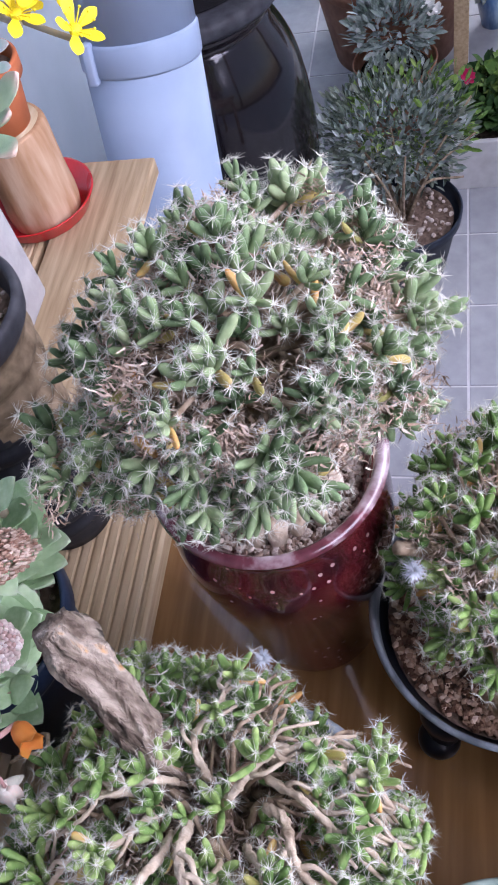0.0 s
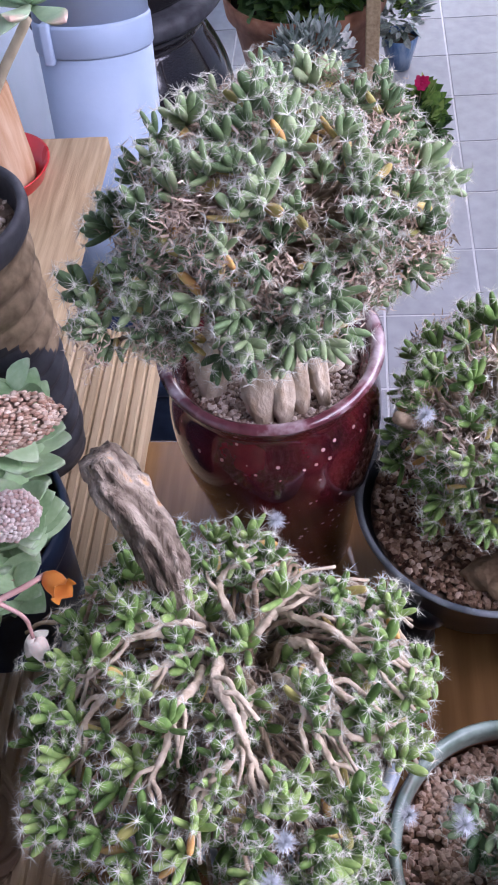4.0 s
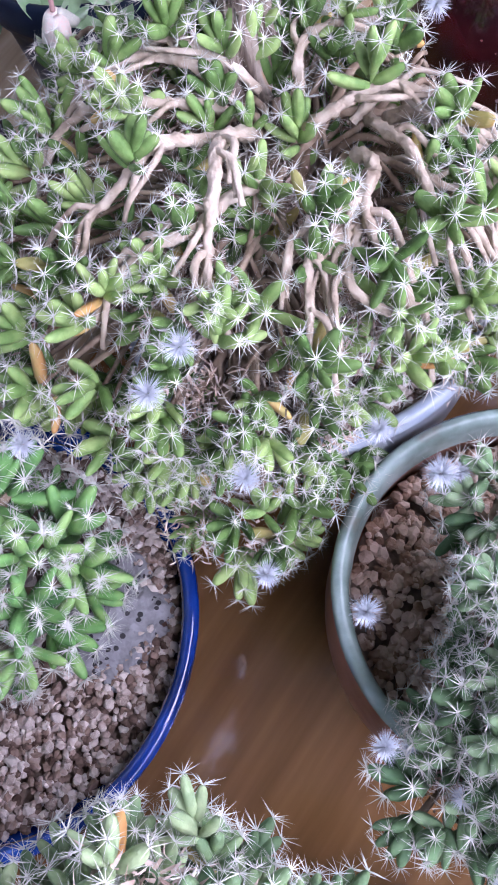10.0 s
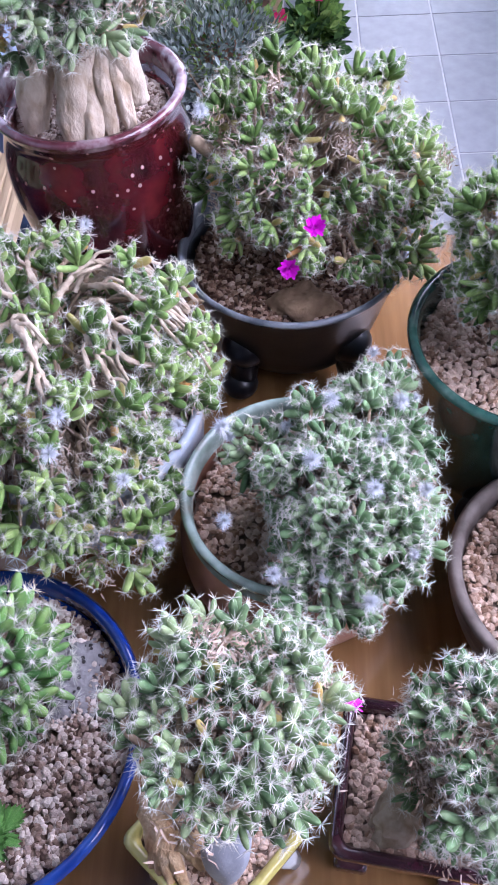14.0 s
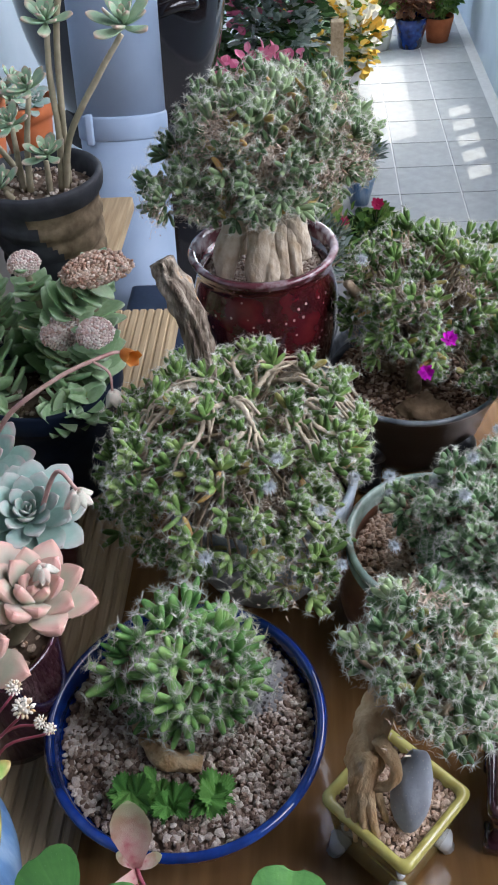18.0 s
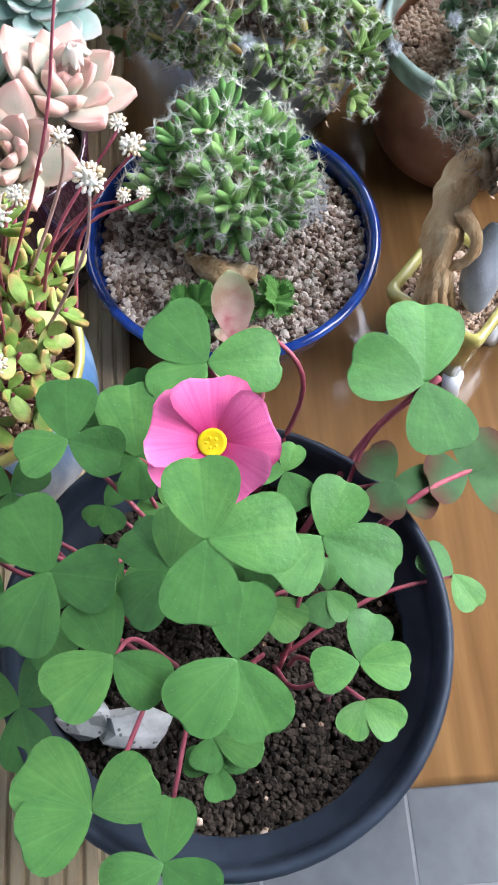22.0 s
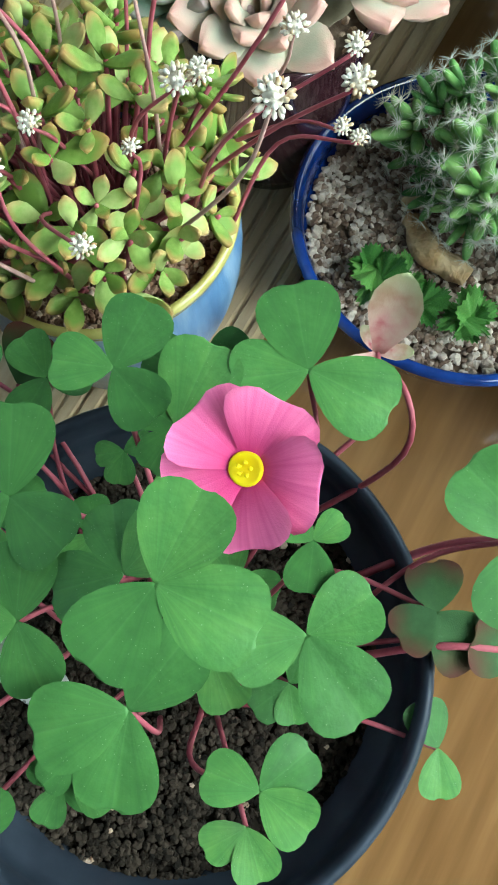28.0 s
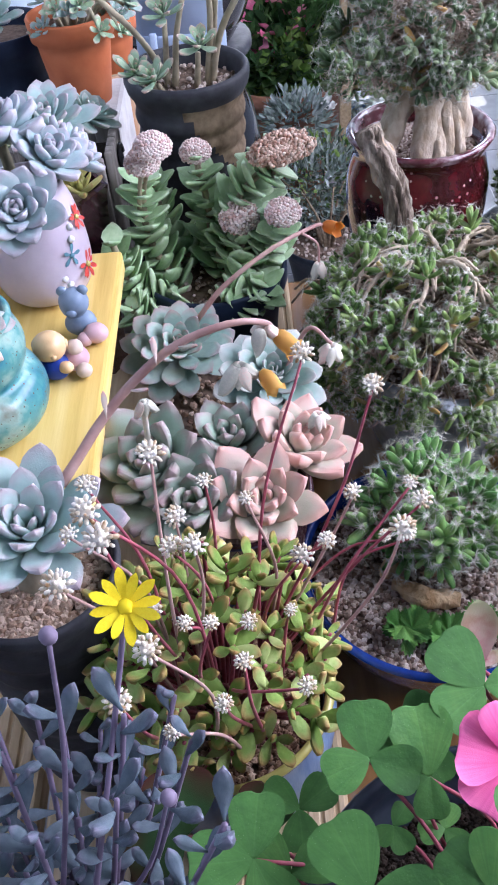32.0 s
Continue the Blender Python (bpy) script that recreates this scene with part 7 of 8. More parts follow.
def veined(m, light, deep, dots=0.45):
    """Fine pale midrib and side veins along a leaf's own length."""
    N, L = m.node_tree.nodes, m.node_tree.links
    b = N["Principled BSDF"]
    base = b.inputs["Base Color"].links[0].from_socket
    tc = N.new("ShaderNodeTexCoord")
    sep = N.new("ShaderNodeSeparateXYZ")
    L.new(tc.outputs["Object"], sep.inputs[0])
    ab = N.new("ShaderNodeMath")
    ab.operation = "ABSOLUTE"
    L.new(sep.outputs[0], ab.inputs[0])
    lt = N.new("ShaderNodeMapRange")
    lt.inputs[1].default_value, lt.inputs[2].default_value, lt.inputs[3].default_value, lt.inputs[4].default_value = 0.0, 0.024, 0.10, 0.0
    L.new(ab.outputs[0], lt.inputs[0])
    mx = N.new("ShaderNodeMix")
    mx.data_type = "RGBA"
    L.new(lt.outputs[0], mx.inputs[0])
    L.new(base, mx.inputs[6])
    mx.inputs[7].default_value = (*light, 1)
    at = N.new("ShaderNodeMath")
    at.operation = "ARCTAN2"
    L.new(sep.outputs[0], at.inputs[0])
    L.new(sep.outputs[1], at.inputs[1])
    ray = N.new("ShaderNodeTexNoise")
    ray.noise_dimensions = "1D"
    ray.inputs["Scale"].default_value, ray.inputs["Detail"].default_value = 11.0, 3.0
    L.new(at.outputs[0], ray.inputs["W"])
    sh = N.new("ShaderNodeMapRange")
    sh.inputs[1].default_value, sh.inputs[2].default_value, sh.inputs[3].default_value, sh.inputs[4].default_value = 0.3, 0.7, 0.0, 0.38
    L.new(ray.outputs[0], sh.inputs[0])
    m3 = N.new("ShaderNodeMix")
    m3.data_type = "RGBA"
    L.new(sh.outputs[0], m3.inputs[0])
    L.new(mx.outputs[2], m3.inputs[6])
    m3.inputs[7].default_value = (*deep, 1)
    sp = N.new("ShaderNodeTexVoronoi")
    sp.inputs["Scale"].default_value = 17.0
    L.new(tc.outputs["Object"], sp.inputs[0])
    dot = N.new("ShaderNodeMath")
    dot.operation = "LESS_THAN"
    dot.inputs[1].default_value = 0.085
    L.new(sp.outputs["Distance"], dot.inputs[0])
    half = N.new("ShaderNodeMath")
    half.operation = "MULTIPLY"
    half.inputs[1].default_value = dots
    L.new(dot.outputs[0], half.inputs[0])
    m4 = N.new("ShaderNodeMix")
    m4.data_type = "RGBA"
    L.new(half.outputs[0], m4.inputs[0])
    L.new(m3.outputs[2], m4.inputs[6])
    m4.inputs[7].default_value = (0.30, 0.42, 0.24, 1)
    L.new(m4.outputs[2], b.inputs["Base Color"])


M_OXLEAF = material("clover_green_leaf", [(0.1, (0.044, 0.128, 0.032)), (0.5, (0.080, 0.208, 0.052)), (0.9, (0.138, 0.300, 0.072))], scale=2.2, rough=0.45, bump=0.05, bump_scale=9,
                    per_object=0.5, sss=0.1, bump_dist=0.02, contrast=1.8)
veined(M_OXLEAF, (0.16, 0.32, 0.13), (0.034, 0.100, 0.030))
L_OX = [leaf_mesh("leaflet", M_OXLEAF, 0.94, 0.022, LEAFLET, cup=0.10, curl=-0.06, across=11, notch=0.03, fold=0.05),
        leaf_mesh("leaflet", M_OXLEAF, 0.90, 0.022, LEAFLET, cup=-0.06, curl=-0.14, across=11, notch=0.035, fold=0.12),
        leaf_mesh("leaflet", M_OXLEAF, 0.97, 0.022, LEAFLET, cup=0.02, curl=0.05, across=11, notch=0.025, fold=0.0)]
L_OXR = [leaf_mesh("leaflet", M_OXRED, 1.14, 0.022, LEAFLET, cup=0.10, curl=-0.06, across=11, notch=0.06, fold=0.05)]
M_VARI = tip_material("variegated_pink_leaf", [(0.3, (0.46, 0.13, 0.15)), (0.42, (0.56, 0.32, 0.29)), (0.6, (0.60, 0.46, 0.38)), (0.75, (0.34, 0.38, 0.20))], (0.30, 0.36, 0.18), 0.45, po=0.1)
rx = random.Random(8)


def clover(at, blades, tilt=(0, 0), meshes=L_OX, stalk=True, el=6, name="leaf", root=None):
    """A leaf of heart-shaped leaflets, each with its heading in degrees and its length, on a red stalk."""
    p = Vector(at) - O0
    lf = new(name)
    lf.parent = px2
    lf.matrix_basis = Matrix.Translation(p) @ Euler((radians(tilt[0]), radians(tilt[1]), 0)).to_matrix().to_4x4()
    for az, size in blades:
        mesh_object("leaflet", rx.choice(meshes), lf, leaf_pose((0, 0, 0), radians(az), radians(el + rx.uniform(-7, 7)), size * 1.02))
    if stalk:
        b = root or (p.x * 0.35 + rx.uniform(-.02, .02), p.y * 0.35 + rx.uniform(-.02, .02), 0.127)
        mid = Vector(b).lerp(p, 0.55) + Vector((rx.uniform(-.012, .012), rx.uniform(-.012, .012), 0.008))
        stem(px2, [b, mid, p + Vector((0, 0, -0.0015))], [0.0013, 0.0011, 0.0010], M_REDSTEM, "leaf_stalk", sides=6)
    return lf


for at, blades, tilt in (
        ((-0.163, -0.440, 0.248), ((92, 0.0305), (3, 0.0330), (-100, 0.0300)), (10, 0)), ((-0.117, -0.427, 0.201), ((61, 0.0265), (-27, 0.0340), (-140, 0.0270)), (8, 6)),
        ((-0.156, -0.476, 0.209), ((80, 0.0300), (-138, 0.0310), (-70, 0.0300)), (8, 0)), ((-0.064, -0.361, 0.207), ((82, 0.0400), (162, 0.0340), (-78, 0.0330)), (10, 4)),
        ((-0.221, -0.379, 0.212), ((90, 0.0270), (-160, 0.0225), (-22, 0.0240)), (10, 0)), ((-0.160, -0.345, 0.210), ((128, 0.0310), (0, 0.0330), (-145, 0.0280)), (14, 0)),
        ((-0.228, -0.436, 0.210), ((115, 0.0320), (-121, 0.0330), (-13, 0.0280)), (8, -4)), ((-0.204, -0.470, 0.205), ((114, 0.0260), (-146, 0.0290), (-39, 0.0245)), (8, -4)),
        ((-0.179, -0.440, 0.215), ((131, 0.0245), (-140, 0.0260), (70, 0.0240)), (8, -6)), ((-0.107, -0.478, 0.192), ((66, 0.0215), (-9, 0.0205), (-171, 0.0195)), (4, 6)),
        ((-0.214, -0.525, 0.195), ((144, 0.0320), (24, 0.0270), (-159, 0.0280)), (4, -6)), ((-0.168, -0.511, 0.175), ((165, 0.0125), (-81, 0.0135), (13, 0.0135)), (6, 0)),
        ((-0.193, -0.384, 0.200), ((94, 0.0330), (-95, 0.0185), (170, 0.0200)), (10, 0)), ((-0.211, -0.397, 0.178), ((-143, 0.0110), (48, 0.0120), (-68, 0.0130)), (6, 0)),
        ((-0.105, -0.491, 0.178), ((-45, 0.0180), (-125, 0.0160)), (2, 8)), ((-0.130, -0.398, 0.205), ((-69, 0.0180), (63, 0.0130), (170, 0.0150)), (12, 0)),
        ((-0.168, -0.500, 0.178), ((-11, 0.0215), (-110, 0.0140), (80, 0.0140)), (4, 0)), ((-0.114, -0.442, 0.170), ((-117, 0.0165), (-55, 0.0145), (86, 0.0150)), (4, 8)),
        ((-0.277, -0.416, 0.200), ((-178, 0.0290), (83, 0.0290), (-65, 0.0290)), (8, -4))):
    clover(at, blades, tilt)
for at, a0, size, tilt in (
        ((-0.261, -0.419, 0.186), 20, 0.024, (8, -8)), ((-0.144, -0.447, 0.182), 200, 0.021, (6, 0)), ((-0.196, -0.361, 0.190), 60, 0.024, (18, 0)),
        ((-0.240, -0.445, 0.175), 300, 0.024, (6, -6)), ((-0.190, -0.545, 0.176), 200, 0.024, (0, 0)), ((-0.150, -0.420, 0.172), 10, 0.018, (6, 0)),
        ((-0.250, -0.480, 0.165), 160, 0.026, (4, -10)), ((-0.205, -0.430, 0.170), 250, 0.016, (4, 0)),
        ((-0.185, -0.395, 0.165), 190, 0.013, (4, 0)), 
        ((-0.255, -0.385, 0.175), 30, 0.020, (8, -6))):
    clover(at, [(a0 + k, size) for k in (0, 120, 240)], tilt)
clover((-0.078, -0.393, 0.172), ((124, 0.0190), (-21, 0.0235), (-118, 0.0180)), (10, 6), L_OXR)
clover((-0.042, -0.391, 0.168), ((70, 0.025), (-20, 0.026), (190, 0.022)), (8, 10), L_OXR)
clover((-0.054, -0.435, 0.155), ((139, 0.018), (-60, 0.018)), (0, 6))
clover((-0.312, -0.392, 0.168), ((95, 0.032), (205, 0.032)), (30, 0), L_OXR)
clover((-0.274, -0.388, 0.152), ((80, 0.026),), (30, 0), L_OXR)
# the pink flower
M_PINK = tip_material("pink_petal", [(0.3, (0.56, 0.030, 0.17)), (0.7, (0.68, 0.070, 0.25))], (0.90, 0.23, 0.45), 0.26, edge=0.30, rough=0.5, po=0.0)
veined(M_PINK, (0.62, 0.06, 0.22), (0.50, 0.020, 0.16), 0.0)
PETAL = ((0, 0.16), (0.12, 0.24), (0.28, 0.44), (0.46, 0.70), (0.64, 0.92), (0.80, 1.0), (0.91, 0.90), (0.97, 0.70), (1.0, 0.46))
PF = Vector((-0.159, -0.395, 0.235)) - O0
fs = stem(px2, [(0.0, 0.03, 0.127), (0.005, 0.045, 0.18), PF - Vector((0, -0.004, 0.012))], [0.0016, 0.0014], M_REDSTEM)
fl = new("flower")
fl.parent = px2
fl.matrix_basis = aim(PF - Vector((0, -0.004, 0.010)), (-0.08, -0.42, 0.9), 0.35)
tagged(fl, "open five-petalled bright pink flower with yellow throat")
L_PETAL = leaf_mesh("petal", M_PINK, 1.24, 0.016, PETAL, cup=0.10, curl=-0.34, across=11, notch=0.05)
for i in range(5):
    mesh_object("petal", L_PETAL, fl, leaf_pose((0, 0, 0.0006 * (i % 2)), 2 * math.pi * i / 5, radians(37), 0.0265, 0.24))
bm = lathe([(0.0012, -0.006), (0.0036, -0.001), (0.0060, 0.0042), (0.0056, 0.0052), (0.0046, 0.0050), (0.0030, 0.0044), (0, 0.0042)], 24)
part("throat", bm, M_YFLOWER, fl, "yellow flower throat")
for i in range(5):
    bm = bmesh.new()
    a = i * 1.257 + 0.4
    tube(bm, [(0.0016 * math.cos(a), 0.0016 * math.sin(a), 0.0035), (0.0022 * math.cos(a), 0.0022 * math.sin(a), 0.0062)], [0.0004, 0.0003], 5)
    ball(bm, (0.0022 * math.cos(a), 0.0022 * math.sin(a), 0.0066), 0.0008, (1, 1, 1.3), 1)
    part("stamen", bm, M_YFLOWER, fl)
# red runner stalks over the rim, with variegated leaves
stem(px2, [(0.04, 0.05, 0.13), (0.075, 0.085, 0.168), (0.104, 0.094, 0.206)], [0.0019, 0.0016], M_REDSTEM, "leaf_stalk")
stem(px2, [(0.06, 0.03, 0.135), (0.09, 0.05, 0.17), (0.128, 0.067, 0.166)], [0.0017, 0.0014], M_REDSTEM, "leaf_stalk")
stem(px2, [(0.02, 0.075, 0.13), (0.045, 0.105, 0.185), (0.03, 0.125, 0.20), (0.015, 0.128, 0.17)], [0.0014, 0.0010], M_REDSTEM, "leaf_stalk")
L_VARI = leaf_mesh("leaf", M_VARI, 0.50, 0.03, OBLONG, cup=0.25, curl=0.05)
q = Vector((-0.145, -0.300, 0.150)) - O0
stem(px2, [(0.01, 0.085, 0.13), (0.028, 0.125, 0.155), q], [0.0013, 0.0012], M_REDSTEM, "leaf_stalk")
for az, el, l in ((95, 62, 0.044), (250, 10, 0.030), (20, 20, 0.016), (150, 15, 0.014)):
    mesh_object("variegated_leaf", L_VARI, px2, leaf_pose(q, radians(az), radians(el), l))
M_CHALK = material("chalky_stone", [(0.3, (0.42, 0.42, 0.40)), (0.7, (0.62, 0.62, 0.60))], scale=120, rough=0.9, bump=0.7, bump_scale=200, speck=(260, 0.2, (0.2, 0.2, 0.19)))
bm = bmesh.new()
ball(bm, (-0.046, -0.036, 0.131), 0.013, (1.2, 0.8, 0.7), 2, 0.5, 90)
part("chalky_stone", bm, M_CHALK, px2, "chalky white stone on the soil", smooth=False)
bm = bmesh.new()
ball(bm, (-0.066, -0.030, 0.130), 0.012, (1.1, 0.8, 0.7), 2, 0.5, 90)
part("chalky_stone", bm, M_CHALK, px2, "chalky white stone on the soil", smooth=False)
bs = stem(px2, [(0.045, -0.03, 0.128), (0.044, -0.031, 0.150), (0.043, -0.031, 0.160)], [0.0012, 0.001], M_REDSTEM)
bm = bmesh.new()
ball(bm, (0.043, -0.031, 0.167), 0.004, (0.7, 0.7, 1.6), 2)
part("bud", bm, M_PALEBUD, bs, "pale closed flower bud")

# ---- behind the table ----
pipe = thing("drain_pipe", (-0.361, 0.69, FLOOR), "pale blue-grey plastic pipe leaning on the wall side", "pipe")
ax = Vector((0.012, 0.262, 0.965)).normalized()
A0 = Vector((0, 0, 0.02))
bm = bmesh.new()
L0 = 1.75
tube(bm, [ax * t for t in (0, 0.3, 0.739)], [0.0705, 0.0705], 48)
part("pipe_lower", bm, M_PIPE, pipe, m=Matrix.Translation(A0))
bm = bmesh.new()
tube(bm, [ax * t for t in (0.735, 0.738, 0.768, 0.772)], [0.0710, 0.0728, 0.0728, 0.0710], 48)
part("collar", bm, M_PIPE, pipe, "raised socket collar", m=Matrix.Translation(A0))
bm = bmesh.new()
tube(bm, [ax * t for t in (0.77, 1.2, L0)], [0.0705, 0.0705], 48)
part("pipe_upper", bm, M_PIPE, pipe, m=Matrix.Translation(A0))
bm = bmesh.new()
box(bm, (-0.046, -0.072, 0.730), (-0.034, -0.050, 0.776), 0.003)
part("clip", bm, M_PIPE, pipe, m=Matrix.Translation(A0) @ Vector((0, 0, 1)).rotation_difference(ax).to_matrix().to_4x4())

M_ONGGI = material("dark_brown_glazed_earthenware", [(0.2, (0.004, 0.004, 0.006)), (0.6, (0.012, 0.009, 0.010)), (0.85, (0.026, 0.018, 0.017))], scale=10, rough=0.14, coat=0.6, bump=0.1, bump_scale=40)
jar = thing("storage_jar", (-0.395, 1.24, FLOOR), "dark brown glazed round earthenware storage jar", "jar", "stacked earthenware jars")
part("jar_body", lathe([(0, 0.001)] + smooth_profile([(0.10, 0.0), (0.13, 0.08), (0.16, 0.22), (0.170, 0.35), (0.157, 0.48), (0.127, 0.555), (0.12, 0.572), (0.13, 0.588), (0.128, 0.60)], 5) + [(0, 0.60)], 64), M_ONGGI, jar)
part("lid", lathe([(0, 0.601), (0.13, 0.601), (0.15, 0.605), (0.160, 0.615), (0.160, 0.63), (0.152, 0.636), (0, 0.638)], 64), M_CHARCOAL, jar, "matt grey rim dish")
jar2 = thing("storage_jar", (-0.395, 1.24, FLOOR + 0.639), "tall dark brown glazed jar with lug handle stacked on top", "jar", "stacked earthenware jars")
part("jar_body", lathe([(0, 0.001)] + smooth_profile([(0.125, 0.0), (0.155, 0.05), (0.188, 0.16), (0.200, 0.28), (0.185, 0.40), (0.155, 0.46), (0.160, 0.48)], 5) + [(0, 0.48)], 64), M_ONGGI, jar2)
for a in (-55, 125):
    c = Vector((math.cos(radians(a)) * 0.192, math.sin(radians(a)) * 0.192, 0.22))
    t = Vector((-math.sin(radians(a)), math.cos(radians(a)), 0))
    o = Vector((math.cos(radians(a)), math.sin(radians(a)), 0))
    bm = bmesh.new()
    tube(bm, curve_points([c - t * 0.045, c - t * 0.03 + o * 0.03 + Vector((0, 0, 0.012)), c + o * 0.038 + Vector((0, 0, 0.018)), c + t * 0.03 + o * 0.03 + Vector((0, 0, 0.012)), c + t * 0.045], 6), [0.011, 0.011], 10)
    part("lug_handle", bm, M_ONGGI, jar2)

# red saucer, log piece and terracotta pot on the far end of the boards
M_REDPL = material("red_plastic", [(0.3, (0.46, 0.010, 0.014)), (0.7, (0.58, 0.020, 0.022))], scale=40, rough=0.3, coat=0.3)
sau = thing("saucer", (-0.445, 0.685, DECK), "bright red plastic plant saucer on the decking boards", "saucer")
part("dish", lathe([(0, 0.001), (0.052, 0.0), (0.056, 0.003), (0.064, 0.020), (0.066, 0.0215), (0.063, 0.0215), (0.054, 0.006), (0, 0.005)], 56), M_REDPL, sau)
M_LOG = material("stripped_log", [(0.2, (0.22, 0.11, 0.05)), (0.5, (0.42, 0.25, 0.14)), (0.8, (0.58, 0.42, 0.29))], scale=26, rough=0.8, bump=0.7, bump_scale=80, stretch=(3, 3, 0.4))
log = thing("log_section", (-0.438, 0.68, DECK + 0.0055), "short stripped log section standing in the red saucer", "log")
part("log_body", lathe([(0, 0.001)] + smooth_profile([(0.042, 0.0), (0.044, 0.02), (0.042, 0.06), (0.040, 0.105), (0.037, 0.112)], 4) + [(0, 0.112)], 40, 0.12, 3.0), M_LOG, log)
bm = lathe([(0, 0.1122), (0.034, 0.1122), (0.0345, 0.1132), (0, 0.1138)], 40, 0.10, 3.0)
part("cut_face", bm, M_DECK, log, "pale sawn end grain")
tp = potted("potted_echeveria", (-0.440, 0.68, DECK + 0.118), "small pale blue rosette in a terracotta pot on the log")
M_ORANGE = material("orange_terracotta", [(0.3, (0.42, 0.12, 0.045)), (0.7, (0.54, 0.17, 0.07))], scale=30, rough=0.6, bump=0.2)
plain_pot(tp, [(0.030, 0.0), (0.036, 0.04), (0.039, 0.05), (0.043, 0.051), (0.044, 0.068)], M_ORANGE, "orange terracotta pot", 0.058, 0.036, stones=0)
rosette(tp, (0.0, 0.0, 0.075), (0.1, -0.2, 1), 0.040, 26, E_SEA, rd, (84, 5), 0.3)
rosette(tp, (0.02, -0.02, 0.072), (0.4, -0.4, 1), 0.028, 20, E_SEA, rd, (84, 5), 0.3)
blk = thing("concrete_block", (-0.50, 0.47, DECK), "pale grey rough concrete block on the decking boards", "block")
M_CONC = material("pale_concrete", [(0.3, (0.36, 0.35, 0.34)), (0.7, (0.50, 0.49, 0.47))], scale=30, rough=0.95, bump=0.7, bump_scale=160)
bm = bmesh.new()
box(bm, (-0.06, -0.05, 0.0), (0.095, 0.09, 0.150), 0.006)
part("block", bm, M_CONC, blk, smooth=False)
tp2 = potted("potted_sedum", (-0.452, 0.50, DECK + 0.1505), "trailing blue-green sedum in an orange terracotta pot on concrete block")
plain_pot(tp2, [(0.033, 0.0), (0.042, 0.06), (0.044, 0.075), (0.049, 0.076), (0.051, 0.098)], M_ORANGE, "orange terracotta pot", 0.086, 0.042, stones=0)
for i in range(16):
    a = i * GOLD
    tip = Vector((math.cos(a) * 0.05 + 0.02, math.sin(a) * 0.045 - 0.015, 0.105 + 0.02 * math.sin(i)))
    stem(tp2, [(tip.x * 0.3, tip.y * 0.3, 0.086), (tip.x * 0.7, tip.y * 0.7, 0.115), tip], [0.003, 0.002], M_GREENSTEM, "stem", sides=5)
    rosette(tp2, tip, (tip.x * 9, tip.y * 9, 0.6), 0.019, 12, L_GRAPT if i % 3 else E_SEA, rd, (80, 10), 0.4)
np_ = potted("potted_succulent", (-0.555, 0.55, DECK), "small rosette in a tall navy plastic pot")
plain_pot(np_, [(0.045, 0.0), (0.058, 0.16), (0.060, 0.2), (0.066, 0.201), (0.067, 0.225)], M_NAVY, "tall navy plastic pot", 0.21, 0.055, stones=0)
rosette(np_, (0, 0, 0.23), (0.1, -0.2, 1), 0.04, 22, E_SEA, rd, (84, 5), 0.3)
bx = thing("plastic_crate", (-0.28, 0.62, FLOOR), "dark blue plastic storage crate under the decking boards", "crate")
bm = bmesh.new()
box(bm, (-0.06, -0.13, 0.0), (0.05, 0.10, 0.52), 0.01)
part("crate_body", bm, M_NAVY, bx)
bm = bmesh.new()
box(bm, (-0.065, -0.135, 0.521), (0.055, 0.105, 0.545), 0.008)
part("lid", bm, M_NAVY, bx)


# ---- plants on the balcony floor ----
def foliage(parent, centre, radii, n, leaf_len, width, mat, seed, name="foliage", thin=False, up=0.4):
    """A loose crown of small leaves on hidden twigs."""
    rng = random.Random(seed)
    V, F = [], []
    c = Vector(centre)
    for i in range(n):
        d = Vector((rng.gauss(0, 1), rng.gauss(0, 1), rng.gauss(0, 1))).normalized()
        k = rng.uniform(0.35, 1.0) ** 0.5 * (1 + 0.35 * noise.noise(d * 2.3 + Vector((seed, 0, 0))))
        p = c + Vector((d.x * radii[0], d.y * radii[1], d.z * radii[2])) * k
        y = (d + Vector((rng.uniform(-.8, .8), rng.uniform(-.8, .8), up))).normalized()
        x = y.cross(Vector((rng.uniform(-1, 1), rng.uniform(-1, 1), 1))).normalized()
        z = x.cross(y)
        l, w = leaf_len * rng.uniform(0.6, 1.2), width * rng.uniform(0.7, 1.2) / 2
        b = len(V)
        V += [p, p + y * l * 0.35 + x * w + z * w * 0.3, p + y * l * 0.75 + x * w * 0.8 + z * w * 0.3, p + y * l, p + y * l * 0.75 - x * w * 0.8 + z * w * 0.3, p + y * l * 0.35 - x * w + z * w * 0.3, p + y * l * 0.5 - z * w * 0.1]
        F += [(b, b + 1, b + 6), (b + 1, b + 2, b + 6), (b + 2, b + 3, b + 6), (b + 3, b + 4, b + 6), (b + 4, b + 5, b + 6), (b + 5, b, b + 6)]
    me = bpy.data.meshes.new(name)
    me.from_pydata([tuple(v) for v in V], [], F)
    me.materials.append(mat)
    return tagged(mesh_object(name, me, parent), kind="stuff")


